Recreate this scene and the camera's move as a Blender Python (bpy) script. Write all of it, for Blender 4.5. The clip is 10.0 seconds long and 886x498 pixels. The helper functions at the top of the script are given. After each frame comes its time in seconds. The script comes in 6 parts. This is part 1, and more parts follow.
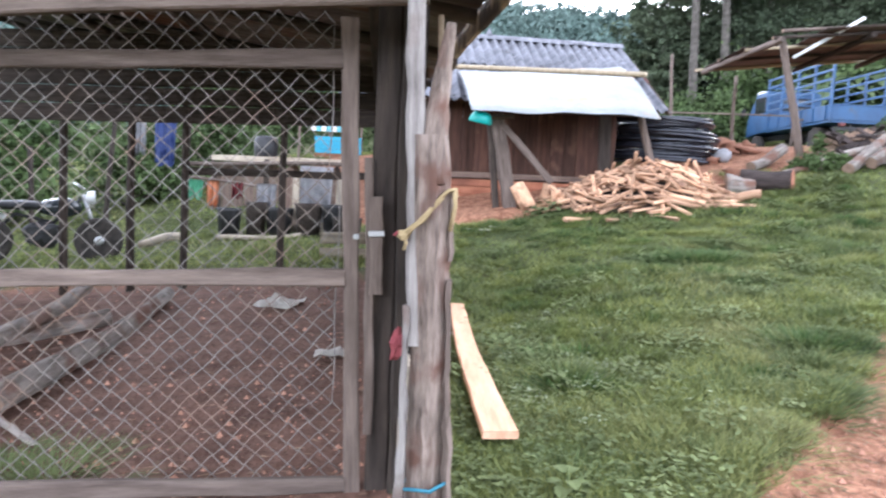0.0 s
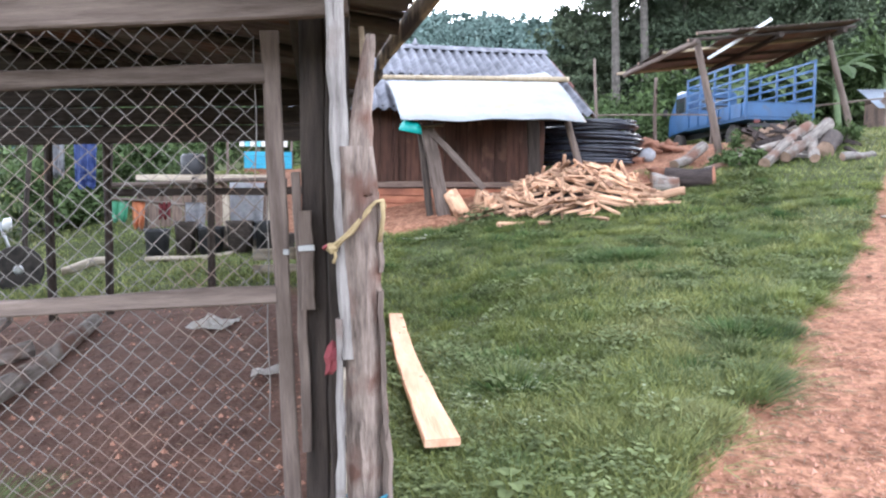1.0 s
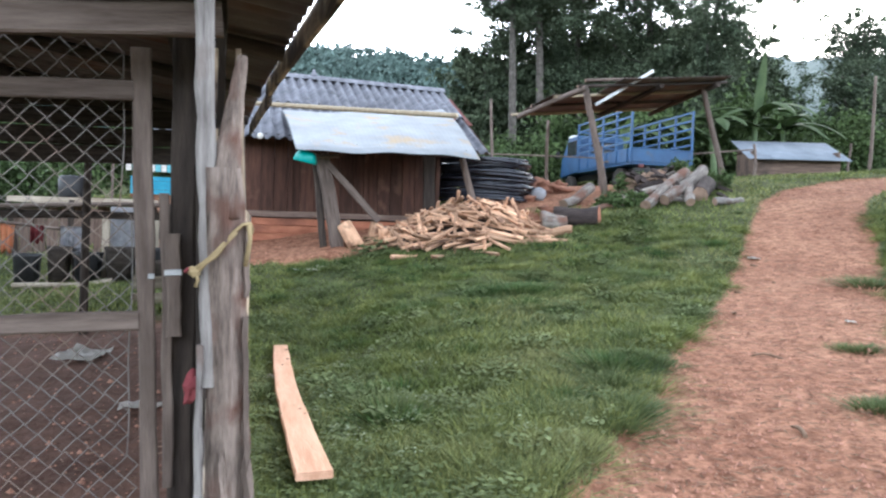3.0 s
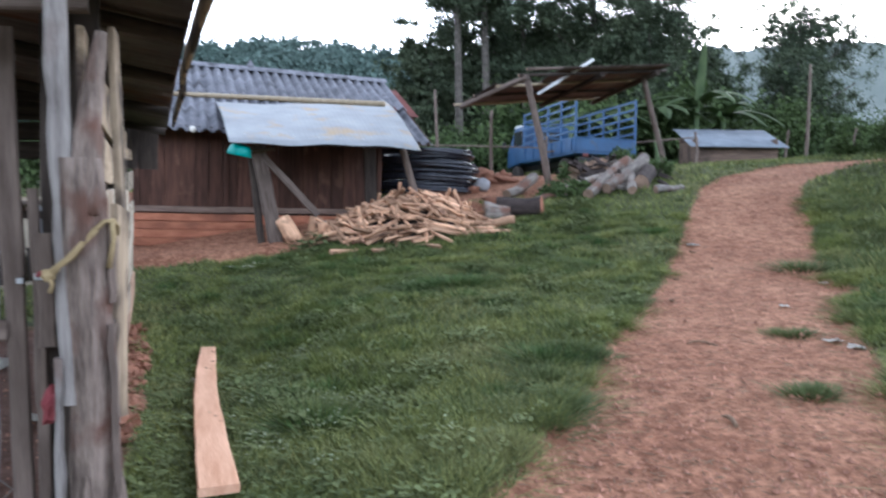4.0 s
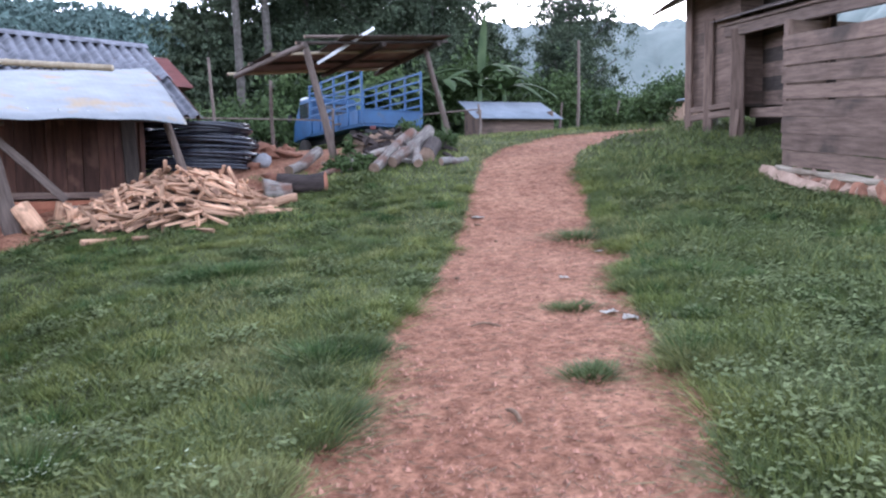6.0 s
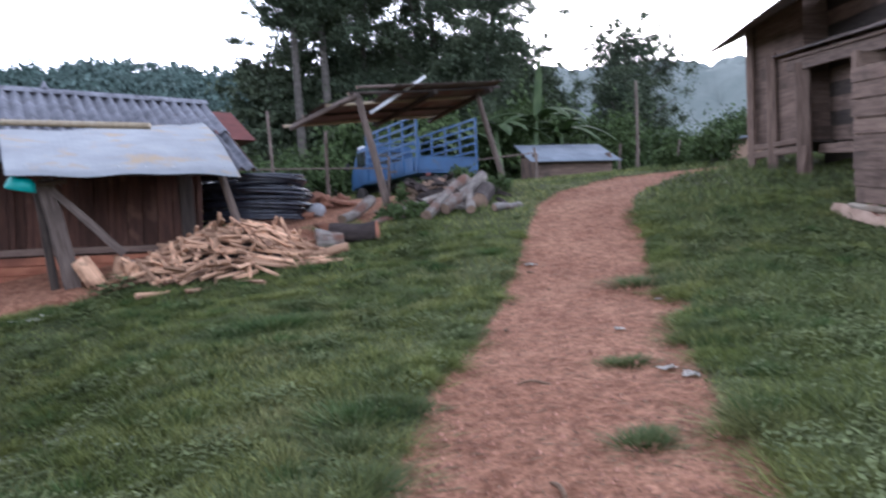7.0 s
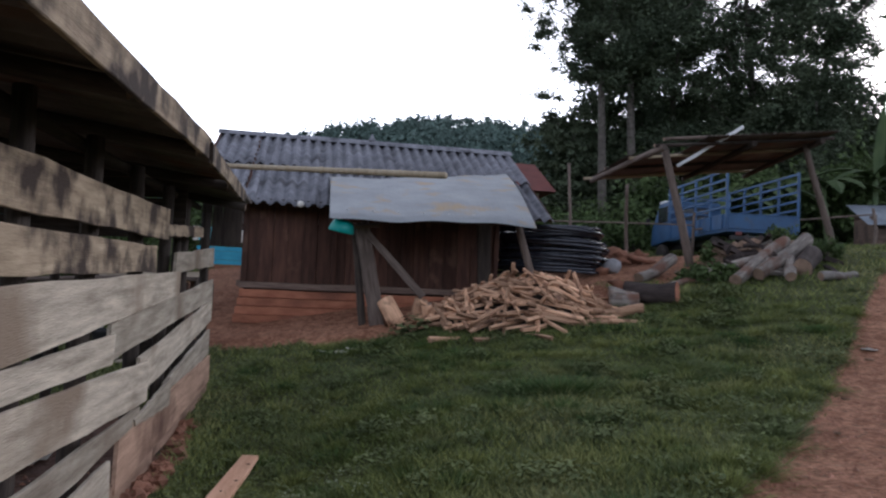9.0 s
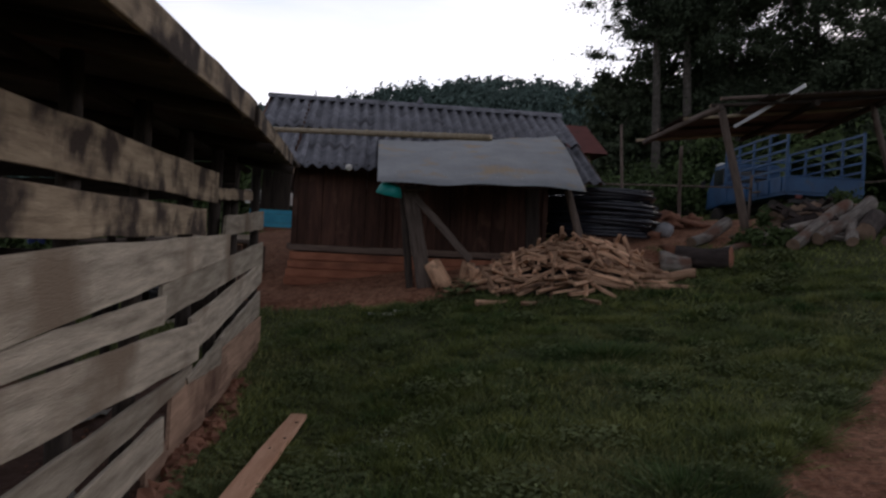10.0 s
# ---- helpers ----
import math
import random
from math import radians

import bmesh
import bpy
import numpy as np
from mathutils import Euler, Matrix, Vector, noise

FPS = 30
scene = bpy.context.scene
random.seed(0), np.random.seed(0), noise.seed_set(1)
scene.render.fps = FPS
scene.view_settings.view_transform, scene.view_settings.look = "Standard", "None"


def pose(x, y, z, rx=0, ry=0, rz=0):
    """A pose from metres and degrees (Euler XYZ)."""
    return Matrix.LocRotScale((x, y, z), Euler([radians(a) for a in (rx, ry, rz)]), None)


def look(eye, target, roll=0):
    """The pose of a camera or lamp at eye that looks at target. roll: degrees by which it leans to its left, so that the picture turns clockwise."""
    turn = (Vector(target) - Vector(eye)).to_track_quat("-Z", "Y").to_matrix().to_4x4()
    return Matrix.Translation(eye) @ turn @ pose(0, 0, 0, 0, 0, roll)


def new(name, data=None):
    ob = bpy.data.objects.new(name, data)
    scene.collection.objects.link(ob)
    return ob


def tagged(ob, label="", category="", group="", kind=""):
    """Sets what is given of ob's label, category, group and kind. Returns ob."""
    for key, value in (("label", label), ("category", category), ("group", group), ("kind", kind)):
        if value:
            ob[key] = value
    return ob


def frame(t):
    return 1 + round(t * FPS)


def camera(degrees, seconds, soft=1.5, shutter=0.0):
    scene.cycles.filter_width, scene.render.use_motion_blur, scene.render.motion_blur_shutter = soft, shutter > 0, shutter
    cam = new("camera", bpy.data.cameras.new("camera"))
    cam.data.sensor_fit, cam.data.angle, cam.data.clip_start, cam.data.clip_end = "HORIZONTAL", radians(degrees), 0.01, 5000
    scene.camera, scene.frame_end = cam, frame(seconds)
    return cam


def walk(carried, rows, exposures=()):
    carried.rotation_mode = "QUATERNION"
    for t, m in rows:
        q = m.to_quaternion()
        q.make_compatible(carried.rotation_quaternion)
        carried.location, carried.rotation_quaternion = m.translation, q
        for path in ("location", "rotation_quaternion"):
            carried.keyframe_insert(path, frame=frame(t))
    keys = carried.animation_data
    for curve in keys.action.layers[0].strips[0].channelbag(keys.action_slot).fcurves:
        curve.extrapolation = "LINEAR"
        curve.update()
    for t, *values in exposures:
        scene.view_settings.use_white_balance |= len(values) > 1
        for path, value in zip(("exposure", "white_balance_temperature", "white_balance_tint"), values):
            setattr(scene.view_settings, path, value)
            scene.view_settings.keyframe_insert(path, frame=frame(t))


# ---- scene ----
cam = camera(62.6, 10.0, soft=2.2, shutter=0.5)

PATH = [
    (0, (0.327, 2.266, 1.087), (0.517, 4.249, 0.903), 3.0),
    (0.5, (0.338, 2.253, 1.088), (0.653, 4.222, 0.932), 2.3),
    (1, (0.349, 2.259, 1.089), (0.707, 4.22, 0.935), 0.5),
    (1.5, (0.341, 2.213, 1.095), (0.732, 4.172, 1.007), 2.2),
    (2, (0.348, 2.216, 1.087), (0.845, 4.15, 0.991), 3.0),
    (3.5, (0.527, 2.282, 1.068), (1.195, 4.166, 1.027), 1.6),
    (4, (0.643, 2.35, 1.073), (1.388, 4.205, 1.002), 1.0),
    (4.5, (0.718, 2.404, 1.052), (1.635, 4.168, 0.829), 0.6),
    (5, (0.816, 2.555, 1.084), (1.974, 4.179, 0.935), 0.1),
    (5.5, (0.902, 2.668, 1.107), (2.121, 4.245, 0.945), -0.8),
    (7, (1.274, 2.82, 1.168), (2.36, 4.5, 1.148), -2.1),
    (7.5, (1.254, 2.947, 1.189), (2.09, 4.762, 1.266), 0.3),
    (8, (1.26, 3.032, 1.191), (1.973, 4.9, 1.209), 1.2),
    (8.5, (1.327, 3.136, 1.202), (1.828, 5.072, 1.22), 0.5),
    (9, (1.451, 3.212, 1.235), (1.798, 5.178, 1.353), 2.6),
    (9.5, (1.503, 3.23, 1.245), (1.786, 5.208, 1.337), 2.0),
    (10, (1.487, 3.234, 1.239), (1.704, 5.222, 1.25), 2.9),
]
EXPOSURES = [(0, 3.15, 6000, 14), (1, 3.15, 6000, 13), (2, 2.75, 5950, 10), (3.5, 2.5, 5850, 7), (4, 2.15, 5650, 10), (4.5, 2.35, 5450, 11), (5, 2.83, 5350, 14), (5.5, 2.65, 5400, 18), (6.8, 2.12, 5600, 18), (7.5, 1.5, 5650, 16), (8.2, 1.12, 5750, 15), (9, 0.85, 5950, 15), (9.5, -0.22, 6050, 16), (10, -0.45, 6450, 17)]
walk(cam, [(t, look(eye, target, roll)) for t, eye, target, roll in PATH], EXPOSURES)

# ---- light ----
SUN_AZ, SUN_EL = radians(48), radians(16)
world = bpy.data.worlds.new("dusk_sky")
scene.world = world
world.use_nodes = True
wn, wl = world.node_tree.nodes, world.node_tree.links
wn.clear()
sky = wn.new("ShaderNodeTexSky")
sky.sky_type, sky.sun_disc = "NISHITA", False
sky.sun_elevation, sky.sun_rotation = SUN_EL, SUN_AZ
sky.air_density, sky.dust_density, sky.ozone_density = 1.0, 4.0, 1.0
# thin even cloud over the whole sky, a little broken
wco = wn.new("ShaderNodeTexCoord")
wmp = wn.new("ShaderNodeMapping")
wmp.inputs["Scale"].default_value = (1.0, 1.0, 5.0)
cloud = wn.new("ShaderNodeTexNoise")
cloud.inputs["Scale"].default_value, cloud.inputs["Detail"].default_value = 2.2, 6
cramp = wn.new("ShaderNodeValToRGB")
cramp.color_ramp.elements[0].position, cramp.color_ramp.elements[0].color = 0.30, (7.2, 7.9, 9.0, 1)
cramp.color_ramp.elements[1].position, cramp.color_ramp.elements[1].color = 0.62, (9.6, 9.7, 10.0, 1)
# brighter towards the horizon than overhead, as after a low sun behind thin cloud
wsep = wn.new("ShaderNodeSeparateXYZ")
wgr = wn.new("ShaderNodeMapRange")
wgr.inputs["From Min"].default_value, wgr.inputs["From Max"].default_value = 0.0, 0.75
wgr.inputs["To Min"].default_value, wgr.inputs["To Max"].default_value = 2.7, 0.32
wsun = wn.new("ShaderNodeVectorMath")
wsun.operation = "DOT_PRODUCT"
wsun.inputs[1].default_value = (math.sin(SUN_AZ), math.cos(SUN_AZ), 0.0)
wside = wn.new("ShaderNodeMapRange")
wside.inputs["From Min"].default_value, wside.inputs["From Max"].default_value = -1.0, 1.0
wside.inputs["To Min"].default_value, wside.inputs["To Max"].default_value = 0.50, 1.22
wmul = wn.new("ShaderNodeMath")
wmul.operation = "MULTIPLY"
wgm = wn.new("ShaderNodeVectorMath")
wgm.operation = "SCALE"
wl.new(wco.outputs["Generated"], wsep.inputs["Vector"])
wl.new(wsep.outputs["Z"], wgr.inputs["Value"])
wmix = wn.new("ShaderNodeMix")
wmix.data_type = "RGBA"
wmix.inputs["Factor"].default_value = 0.82
back = wn.new("ShaderNodeBackground")
back.inputs["Strength"].default_value = 0.10
wout = wn.new("ShaderNodeOutputWorld")
wl.new(wco.outputs["Generated"], wmp.inputs["Vector"])
wl.new(wmp.outputs["Vector"], cloud.inputs["Vector"])
wl.new(cloud.outputs["Fac"], cramp.inputs["Fac"])
wl.new(sky.outputs["Color"], wmix.inputs["A"])
wl.new(cramp.outputs["Color"], wgm.inputs[0])
wl.new(wco.outputs["Generated"], wsun.inputs[0])
wl.new(wsun.outputs["Value"], wside.inputs["Value"])
wl.new(wgr.outputs["Result"], wmul.inputs[0])
wl.new(wside.outputs["Result"], wmul.inputs[1])
wl.new(wmul.outputs["Value"], wgm.inputs["Scale"])
wl.new(wgm.outputs["Vector"], wmix.inputs["B"])
wl.new(wmix.outputs["Result"], back.inputs["Color"])
wl.new(back.outputs["Background"], wout.inputs["Surface"])

sun_data = bpy.data.lights.new("sun", "SUN")
sun_data.energy, sun_data.angle, sun_data.color = 0.5, radians(30), (1.0, 0.93, 0.85)
sun = new("sun", sun_data)
sun.matrix_world = look((math.sin(SUN_AZ) * math.cos(SUN_EL) * 50, math.cos(SUN_AZ) * math.cos(SUN_EL) * 50, math.sin(SUN_EL) * 50), (0, 0, 0))

# ---- materials ----
rng = random.Random(7)


def material(name, dark, light, scale=6.0, rough=0.85, bump=0.3, stretch=(1, 1, 1), metal=0.0, stain=None, stain_at=0.55, stain_scale=1.3,
             vary=0.25, island=False, fine=9.0, spec=0.3, subsurface=0.0):
    """Two-scale noise between two base colours, stains of a third, fine relief, and a change from piece to piece."""
    mt = bpy.data.materials.new(name)
    mt.use_nodes = True
    nt = mt.node_tree
    n, l = nt.nodes, nt.links
    b = n["Principled BSDF"]
    co = n.new("ShaderNodeTexCoord")
    info = n.new("ShaderNodeNewGeometry") if island else n.new("ShaderNodeObjectInfo")
    rnd = info.outputs["Random Per Island"] if island else info.outputs["Random"]
    shift = n.new("ShaderNodeVectorMath")
    shift.operation = "MULTIPLY_ADD"
    comb = n.new("ShaderNodeCombineXYZ")
    for k in range(3):
        l.new(rnd, comb.inputs[k])
    shift.inputs[1].default_value = (0.0, 0.0, 0.0) if island else (31.0, 17.0, 23.0)
    l.new(comb.outputs["Vector"], shift.inputs[0])
    l.new(co.outputs["Object"], shift.inputs[2])
    mp = n.new("ShaderNodeMapping")
    mp.inputs["Scale"].default_value = stretch
    l.new(shift.outputs["Vector"], mp.inputs["Vector"])
    n1 = n.new("ShaderNodeTexNoise")
    n1.inputs["Scale"].default_value, n1.inputs["Detail"].default_value, n1.inputs["Roughness"].default_value = scale, 7, 0.65
    l.new(mp.outputs["Vector"], n1.inputs["Vector"])
    ramp = n.new("ShaderNodeValToRGB")
    ramp.color_ramp.elements[0].position, ramp.color_ramp.elements[0].color = 0.32, (*dark, 1)
    ramp.color_ramp.elements[1].position, ramp.color_ramp.elements[1].color = 0.68, (*light, 1)
    l.new(n1.outputs["Fac"], ramp.inputs["Fac"])
    colour = ramp.outputs["Color"]
    if stain:
        n2 = n.new("ShaderNodeTexNoise")
        n2.inputs["Scale"].default_value, n2.inputs["Detail"].default_value = stain_scale, 5
        l.new(shift.outputs["Vector"], n2.inputs["Vector"])
        sr = n.new("ShaderNodeValToRGB")
        sr.color_ramp.elements[0].position, sr.color_ramp.elements[1].position = stain_at - 0.06, stain_at + 0.1
        l.new(n2.outputs["Fac"], sr.inputs["Fac"])
        mx = n.new("ShaderNodeMix")
        mx.data_type = "RGBA"
        l.new(sr.outputs["Color"], mx.inputs["Factor"])
        l.new(colour, mx.inputs["A"])
        mx.inputs["B"].default_value = (*stain, 1)
        colour = mx.outputs["Result"]
    hs = n.new("ShaderNodeHueSaturation")
    mr = n.new("ShaderNodeMapRange")
    mr.inputs["To Min"].default_value, mr.inputs["To Max"].default_value = 1 - vary, 1 + vary
    l.new(rnd, mr.inputs["Value"])
    l.new(mr.outputs["Result"], hs.inputs["Value"])
    l.new(colour, hs.inputs["Color"])
    l.new(hs.outputs["Color"], b.inputs["Base Color"])
    b.inputs["Roughness"].default_value, b.inputs["Metallic"].default_value = rough, metal
    b.inputs["Specular IOR Level"].default_value = spec
    if bump:
        n3 = n.new("ShaderNodeTexNoise")
        n3.inputs["Scale"].default_value, n3.inputs["Detail"].default_value = scale * fine, 4
        l.new(mp.outputs["Vector"], n3.inputs["Vector"])
        bp = n.new("ShaderNodeBump")
        bp.inputs["Strength"].default_value, bp.inputs["Distance"].default_value = bump, 0.01
        l.new(n3.outputs["Fac"], bp.inputs["Height"])
        l.new(bp.outputs["Normal"], b.inputs["Normal"])
    return mt


GRAIN = (1, 9, 9)
board_wood = material("weathered_board", (0.24, 0.20, 0.155), (0.56, 0.485, 0.39), 2.2, 0.9, 0.6, GRAIN, stain=(0.22, 0.165, 0.12), stain_at=0.60, vary=0.22)
stained_board = material("stained_board", (0.17, 0.125, 0.085), (0.43, 0.335, 0.235), 2.2, 0.9, 0.5, GRAIN, stain=(0.045, 0.032, 0.026), stain_at=0.50, stain_scale=4.2, vary=0.2)
reddish_board = material("reddish_board", (0.22, 0.135, 0.095), (0.46, 0.30, 0.215), 2.2, 0.9, 0.5, GRAIN, stain=(0.11, 0.06, 0.042), stain_at=0.60, vary=0.25)
fresh_slab = material("fresh_sawn_slab", (0.54, 0.29, 0.18), (0.74, 0.45, 0.31), 2.0, 0.85, 0.4, GRAIN, stain=(0.36, 0.20, 0.11), stain_at=0.68, vary=0.05)
gate_wood = material("grey_brown_timber", (0.078, 0.058, 0.049), (0.195, 0.152, 0.13), 2.5, 0.9, 0.5, GRAIN, stain=(0.08, 0.06, 0.05), stain_at=0.64, vary=0.15)
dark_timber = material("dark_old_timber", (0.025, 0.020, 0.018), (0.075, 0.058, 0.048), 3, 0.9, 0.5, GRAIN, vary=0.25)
log_bark = material("stripped_log", (0.11, 0.092, 0.082), (0.35, 0.315, 0.285), 4, 0.95, 0.9, (1, 5, 5), stain=(0.16, 0.085, 0.062), stain_at=0.56, stain_scale=3.0, vary=0.2)
peel_bark = material("peeling_bark", (0.050, 0.036, 0.030), (0.31, 0.245, 0.21), 5, 0.95, 1.0, (1, 5.5, 5.5), stain=(0.125, 0.068, 0.052), stain_at=0.54, stain_scale=7.0, vary=0.0, fine=5.0)
grey_timber = material("silver_grey_timber", (0.12, 0.105, 0.10), (0.34, 0.315, 0.30), 3.5, 0.95, 0.9, (1, 7, 7), stain=(0.13, 0.085, 0.07), stain_at=0.60, stain_scale=5.0, vary=0.0, fine=6.0)
log_end = material("log_core", (0.17, 0.115, 0.085), (0.33, 0.23, 0.17), 6, 0.9, 0.4, vary=0.25)
char_bark = material("charred_log", (0.022, 0.017, 0.016), (0.075, 0.056, 0.052), 4, 0.9, 0.8, (1, 4, 4), vary=0.2)
split_wood = material("split_firewood", (0.36, 0.20, 0.12), (0.64, 0.41, 0.27), 3, 0.9, 0.5, GRAIN, stain=(0.17, 0.09, 0.06), stain_at=0.58, stain_scale=5.0, vary=0.5)
house_wood = material("stained_house_plank", (0.042, 0.021, 0.016), (0.11, 0.053, 0.037), 1.8, 0.85, 0.4, GRAIN, stain=(0.19, 0.105, 0.075), stain_at=0.66, stain_scale=2.0, vary=0.35)
sill_wood = material("dusty_sill", (0.10, 0.07, 0.058), (0.22, 0.16, 0.13), 3, 0.9, 0.4, GRAIN, vary=0.2)
plinth_mat = material("red_clay_plinth", (0.26, 0.10, 0.06), (0.42, 0.175, 0.105), 4, 0.95, 0.5, (1, 3, 3), stain=(0.18, 0.075, 0.05), stain_at=0.62, vary=0.12)
# base colour lowered to stand for the shade under the barn eave
barn_wood = material("barn_board", (0.09, 0.06, 0.048), (0.215, 0.15, 0.118), 2.0, 0.9, 0.5, GRAIN, stain=(0.06, 0.045, 0.038), stain_at=0.60, vary=0.2)
fibre_roof = material("fibre_cement", (0.105, 0.108, 0.128), (0.235, 0.238, 0.272), 2.5, 0.8, 0.4, (1, 2, 1), stain=(0.06, 0.06, 0.07), stain_at=0.60, stain_scale=2.5, vary=0.14)
zinc = material("galvanised_sheet", (0.20, 0.212, 0.228), (0.29, 0.303, 0.322), 2.0, 0.6, 0.15, (1, 1, 1), metal=0.1, stain=(0.32, 0.235, 0.145), stain_at=0.60, stain_scale=2.6, vary=0.05, spec=0.5)
old_tin = material("old_roof_tin", (0.09, 0.075, 0.07), (0.22, 0.18, 0.165), 2.0, 0.7, 0.3, metal=0.2, stain=(0.14, 0.07, 0.045), stain_at=0.57, vary=0.2)
pale_tin = material("pale_tin", (0.16, 0.185, 0.22), (0.24, 0.268, 0.31), 2.0, 0.8, 0.2, metal=0.0, vary=0.06)
red_roof_mat = material("red_roof", (0.085, 0.03, 0.028), (0.14, 0.046, 0.04), 2, 0.8, 0.3)
wire_mat = material("galvanised_wire", (0.15, 0.136, 0.126), (0.27, 0.25, 0.232), 9, 0.6, 0.0, metal=0.2, stain=(0.27, 0.17, 0.12), stain_at=0.56, stain_scale=2.0, vary=0.0)
steel = material("zinc_hardware", (0.35, 0.36, 0.37), (0.55, 0.56, 0.57), 20, 0.45, 0.1, metal=0.7, vary=0.0)
bamboo_mat = material("dry_bamboo", (0.28, 0.225, 0.15), (0.42, 0.35, 0.25), 5, 0.6, 0.2, GRAIN, vary=0.1)
rope_mat = material("yellow_cloth_strip", (0.20, 0.145, 0.075), (0.36, 0.28, 0.155), 14, 0.95, 0.4, vary=0.05)
blue_rope = material("blue_rope", (0.025, 0.11, 0.17), (0.05, 0.21, 0.28), 20, 0.9, 0.4, vary=0.05)
red_rag = material("red_rag", (0.13, 0.028, 0.035), (0.23, 0.055, 0.06), 14, 0.95, 0.4, vary=0.05)
teal_plastic = material("teal_plastic", (0.0, 0.20, 0.18), (0.01, 0.30, 0.27), 5, 0.4, 0.05, vary=0.0)
blue_plastic = material("blue_plastic", (0.03, 0.26, 0.40), (0.05, 0.36, 0.52), 3, 0.5, 0.05, vary=0.05)
pipe_black = material("black_pipe", (0.014, 0.016, 0.024), (0.034, 0.038, 0.052), 8, 0.22, 0.05, vary=0.1, spec=0.5)
truck_blue = material("truck_blue_paint", (0.008, 0.046, 0.125), (0.018, 0.085, 0.205), 2, 0.55, 0.1, stain=(0.045, 0.06, 0.095), stain_at=0.66, stain_scale=3, vary=0.1, spec=0.5)
truck_white = material("white_paint", (0.55, 0.56, 0.58), (0.72, 0.73, 0.74), 3, 0.4, 0.05, vary=0.0)
rubber = material("tyre_rubber", (0.02, 0.019, 0.018), (0.06, 0.05, 0.045), 8, 0.9, 0.3, vary=0.1)
glass_dark = material("dark_window_glass", (0.015, 0.02, 0.025), (0.03, 0.035, 0.04), 3, 0.08, 0.0, vary=0.0, spec=0.5)
black_part = material("black_plastic", (0.012, 0.012, 0.014), (0.035, 0.035, 0.038), 6, 0.5, 0.1, vary=0.1)
earth_mat = material("red_earth_clod", (0.16, 0.075, 0.05), (0.30, 0.145, 0.095), 6, 0.97, 0.6, vary=0.2)
paper_white = material("dirty_white_litter", (0.50, 0.47, 0.43), (0.72, 0.70, 0.66), 9, 0.7, 0.2, vary=0.08)
stone_mat = material("pale_fieldstone", (0.22, 0.145, 0.108), (0.40, 0.285, 0.22), 5, 0.95, 0.5, vary=0.2)
cloth_grey = material("faded_cloth", (0.22, 0.22, 0.24), (0.40, 0.40, 0.42), 9, 0.95, 0.2, vary=0.25)
cloth_blue = material("blue_cloth", (0.035, 0.06, 0.17), (0.10, 0.13, 0.27), 9, 0.95, 0.2, vary=0.2)
cloth_green = material("green_cloth", (0.10, 0.34, 0.22), (0.18, 0.48, 0.33), 9, 0.95, 0.2, vary=0.2)
cloth_orange = material("orange_cloth", (0.50, 0.22, 0.12), (0.68, 0.34, 0.20), 9, 0.95, 0.2, vary=0.1)
cloth_teal = material("teal_striped_cloth", (0.10, 0.36, 0.42), (0.20, 0.50, 0.56), 9, 0.95, 0.2, vary=0.1)
dirt_sheet = material("brown_plaster", (0.25, 0.16, 0.11), (0.38, 0.26, 0.19), 3, 0.95, 0.4, vary=0.1)
twig_mat = material("dry_twig", (0.12, 0.075, 0.05), (0.28, 0.19, 0.13), 8, 0.95, 0.3, vary=0.35, island=True)
pebble_mat = material("clod_pebble", (0.22, 0.105, 0.07), (0.42, 0.225, 0.16), 9, 0.97, 0.3, vary=0.35, island=True)
grass_mat = material("grass_blade", (0.102, 0.136, 0.036), (0.228, 0.246, 0.082), 0.9, 0.75, 0.0, stain=(0.22, 0.225, 0.095), stain_at=0.56, stain_scale=0.8, vary=0.4, island=True, spec=0.2)
lush_mat = material("lush_grass_blade", (0.068, 0.098, 0.036), (0.142, 0.170, 0.068), 1.5, 0.7, 0.0, vary=0.35, island=True, spec=0.25)
deep_mat = material("deep_green_blade", (0.030, 0.066, 0.018), (0.076, 0.128, 0.036), 1.5, 0.7, 0.0, vary=0.35, island=True, spec=0.2)
weed_mat = material("weed_leaf", (0.080, 0.107, 0.044), (0.162, 0.190, 0.086), 1.5, 0.85, 0.0, vary=0.35, island=True, spec=0.08)
pale_weed = material("pale_weed_head", (0.20, 0.25, 0.15), (0.32, 0.36, 0.25), 3, 0.8, 0.0, vary=0.3, island=True, spec=0.2)
leaf_mat = material("tree_leaf", (0.042, 0.062, 0.038), (0.098, 0.124, 0.074), 0.5, 0.7, 0.0, vary=0.45, island=True, spec=0.2)
bush_mat = material("bush_leaf", (0.04, 0.068, 0.022), (0.085, 0.122, 0.045), 0.7, 0.7, 0.0, vary=0.4, island=True, spec=0.2)
# blue-grey of distance haze mixed into the hill leaf colour
hazed_hill_leaf = material("haze_tinted_hill_leaf", (0.07, 0.11, 0.098), (0.115, 0.16, 0.148), 0.05, 0.9, 0.0, vary=0.3, island=True, spec=0.1)
# still paler for the farthest slope: the haze is painted in, no mist stands there
haze_tint_leaf = material("far_leaf_haze_tint", (0.150, 0.178, 0.168), (0.205, 0.232, 0.220), 0.25, 0.95, 0.0, vary=0.0, spec=0.1)
trunk_mat = material("grey_tree_bark", (0.055, 0.049, 0.043), (0.15, 0.134, 0.12), 2, 0.95, 0.6, (3, 3, 1), vary=0.15)
banana_mat = material("banana_leaf", (0.085, 0.135, 0.062), (0.175, 0.235, 0.115), 1.5, 0.55, 0.1, vary=0.3, island=True)

# ---- building tools ----
WORLD = {}


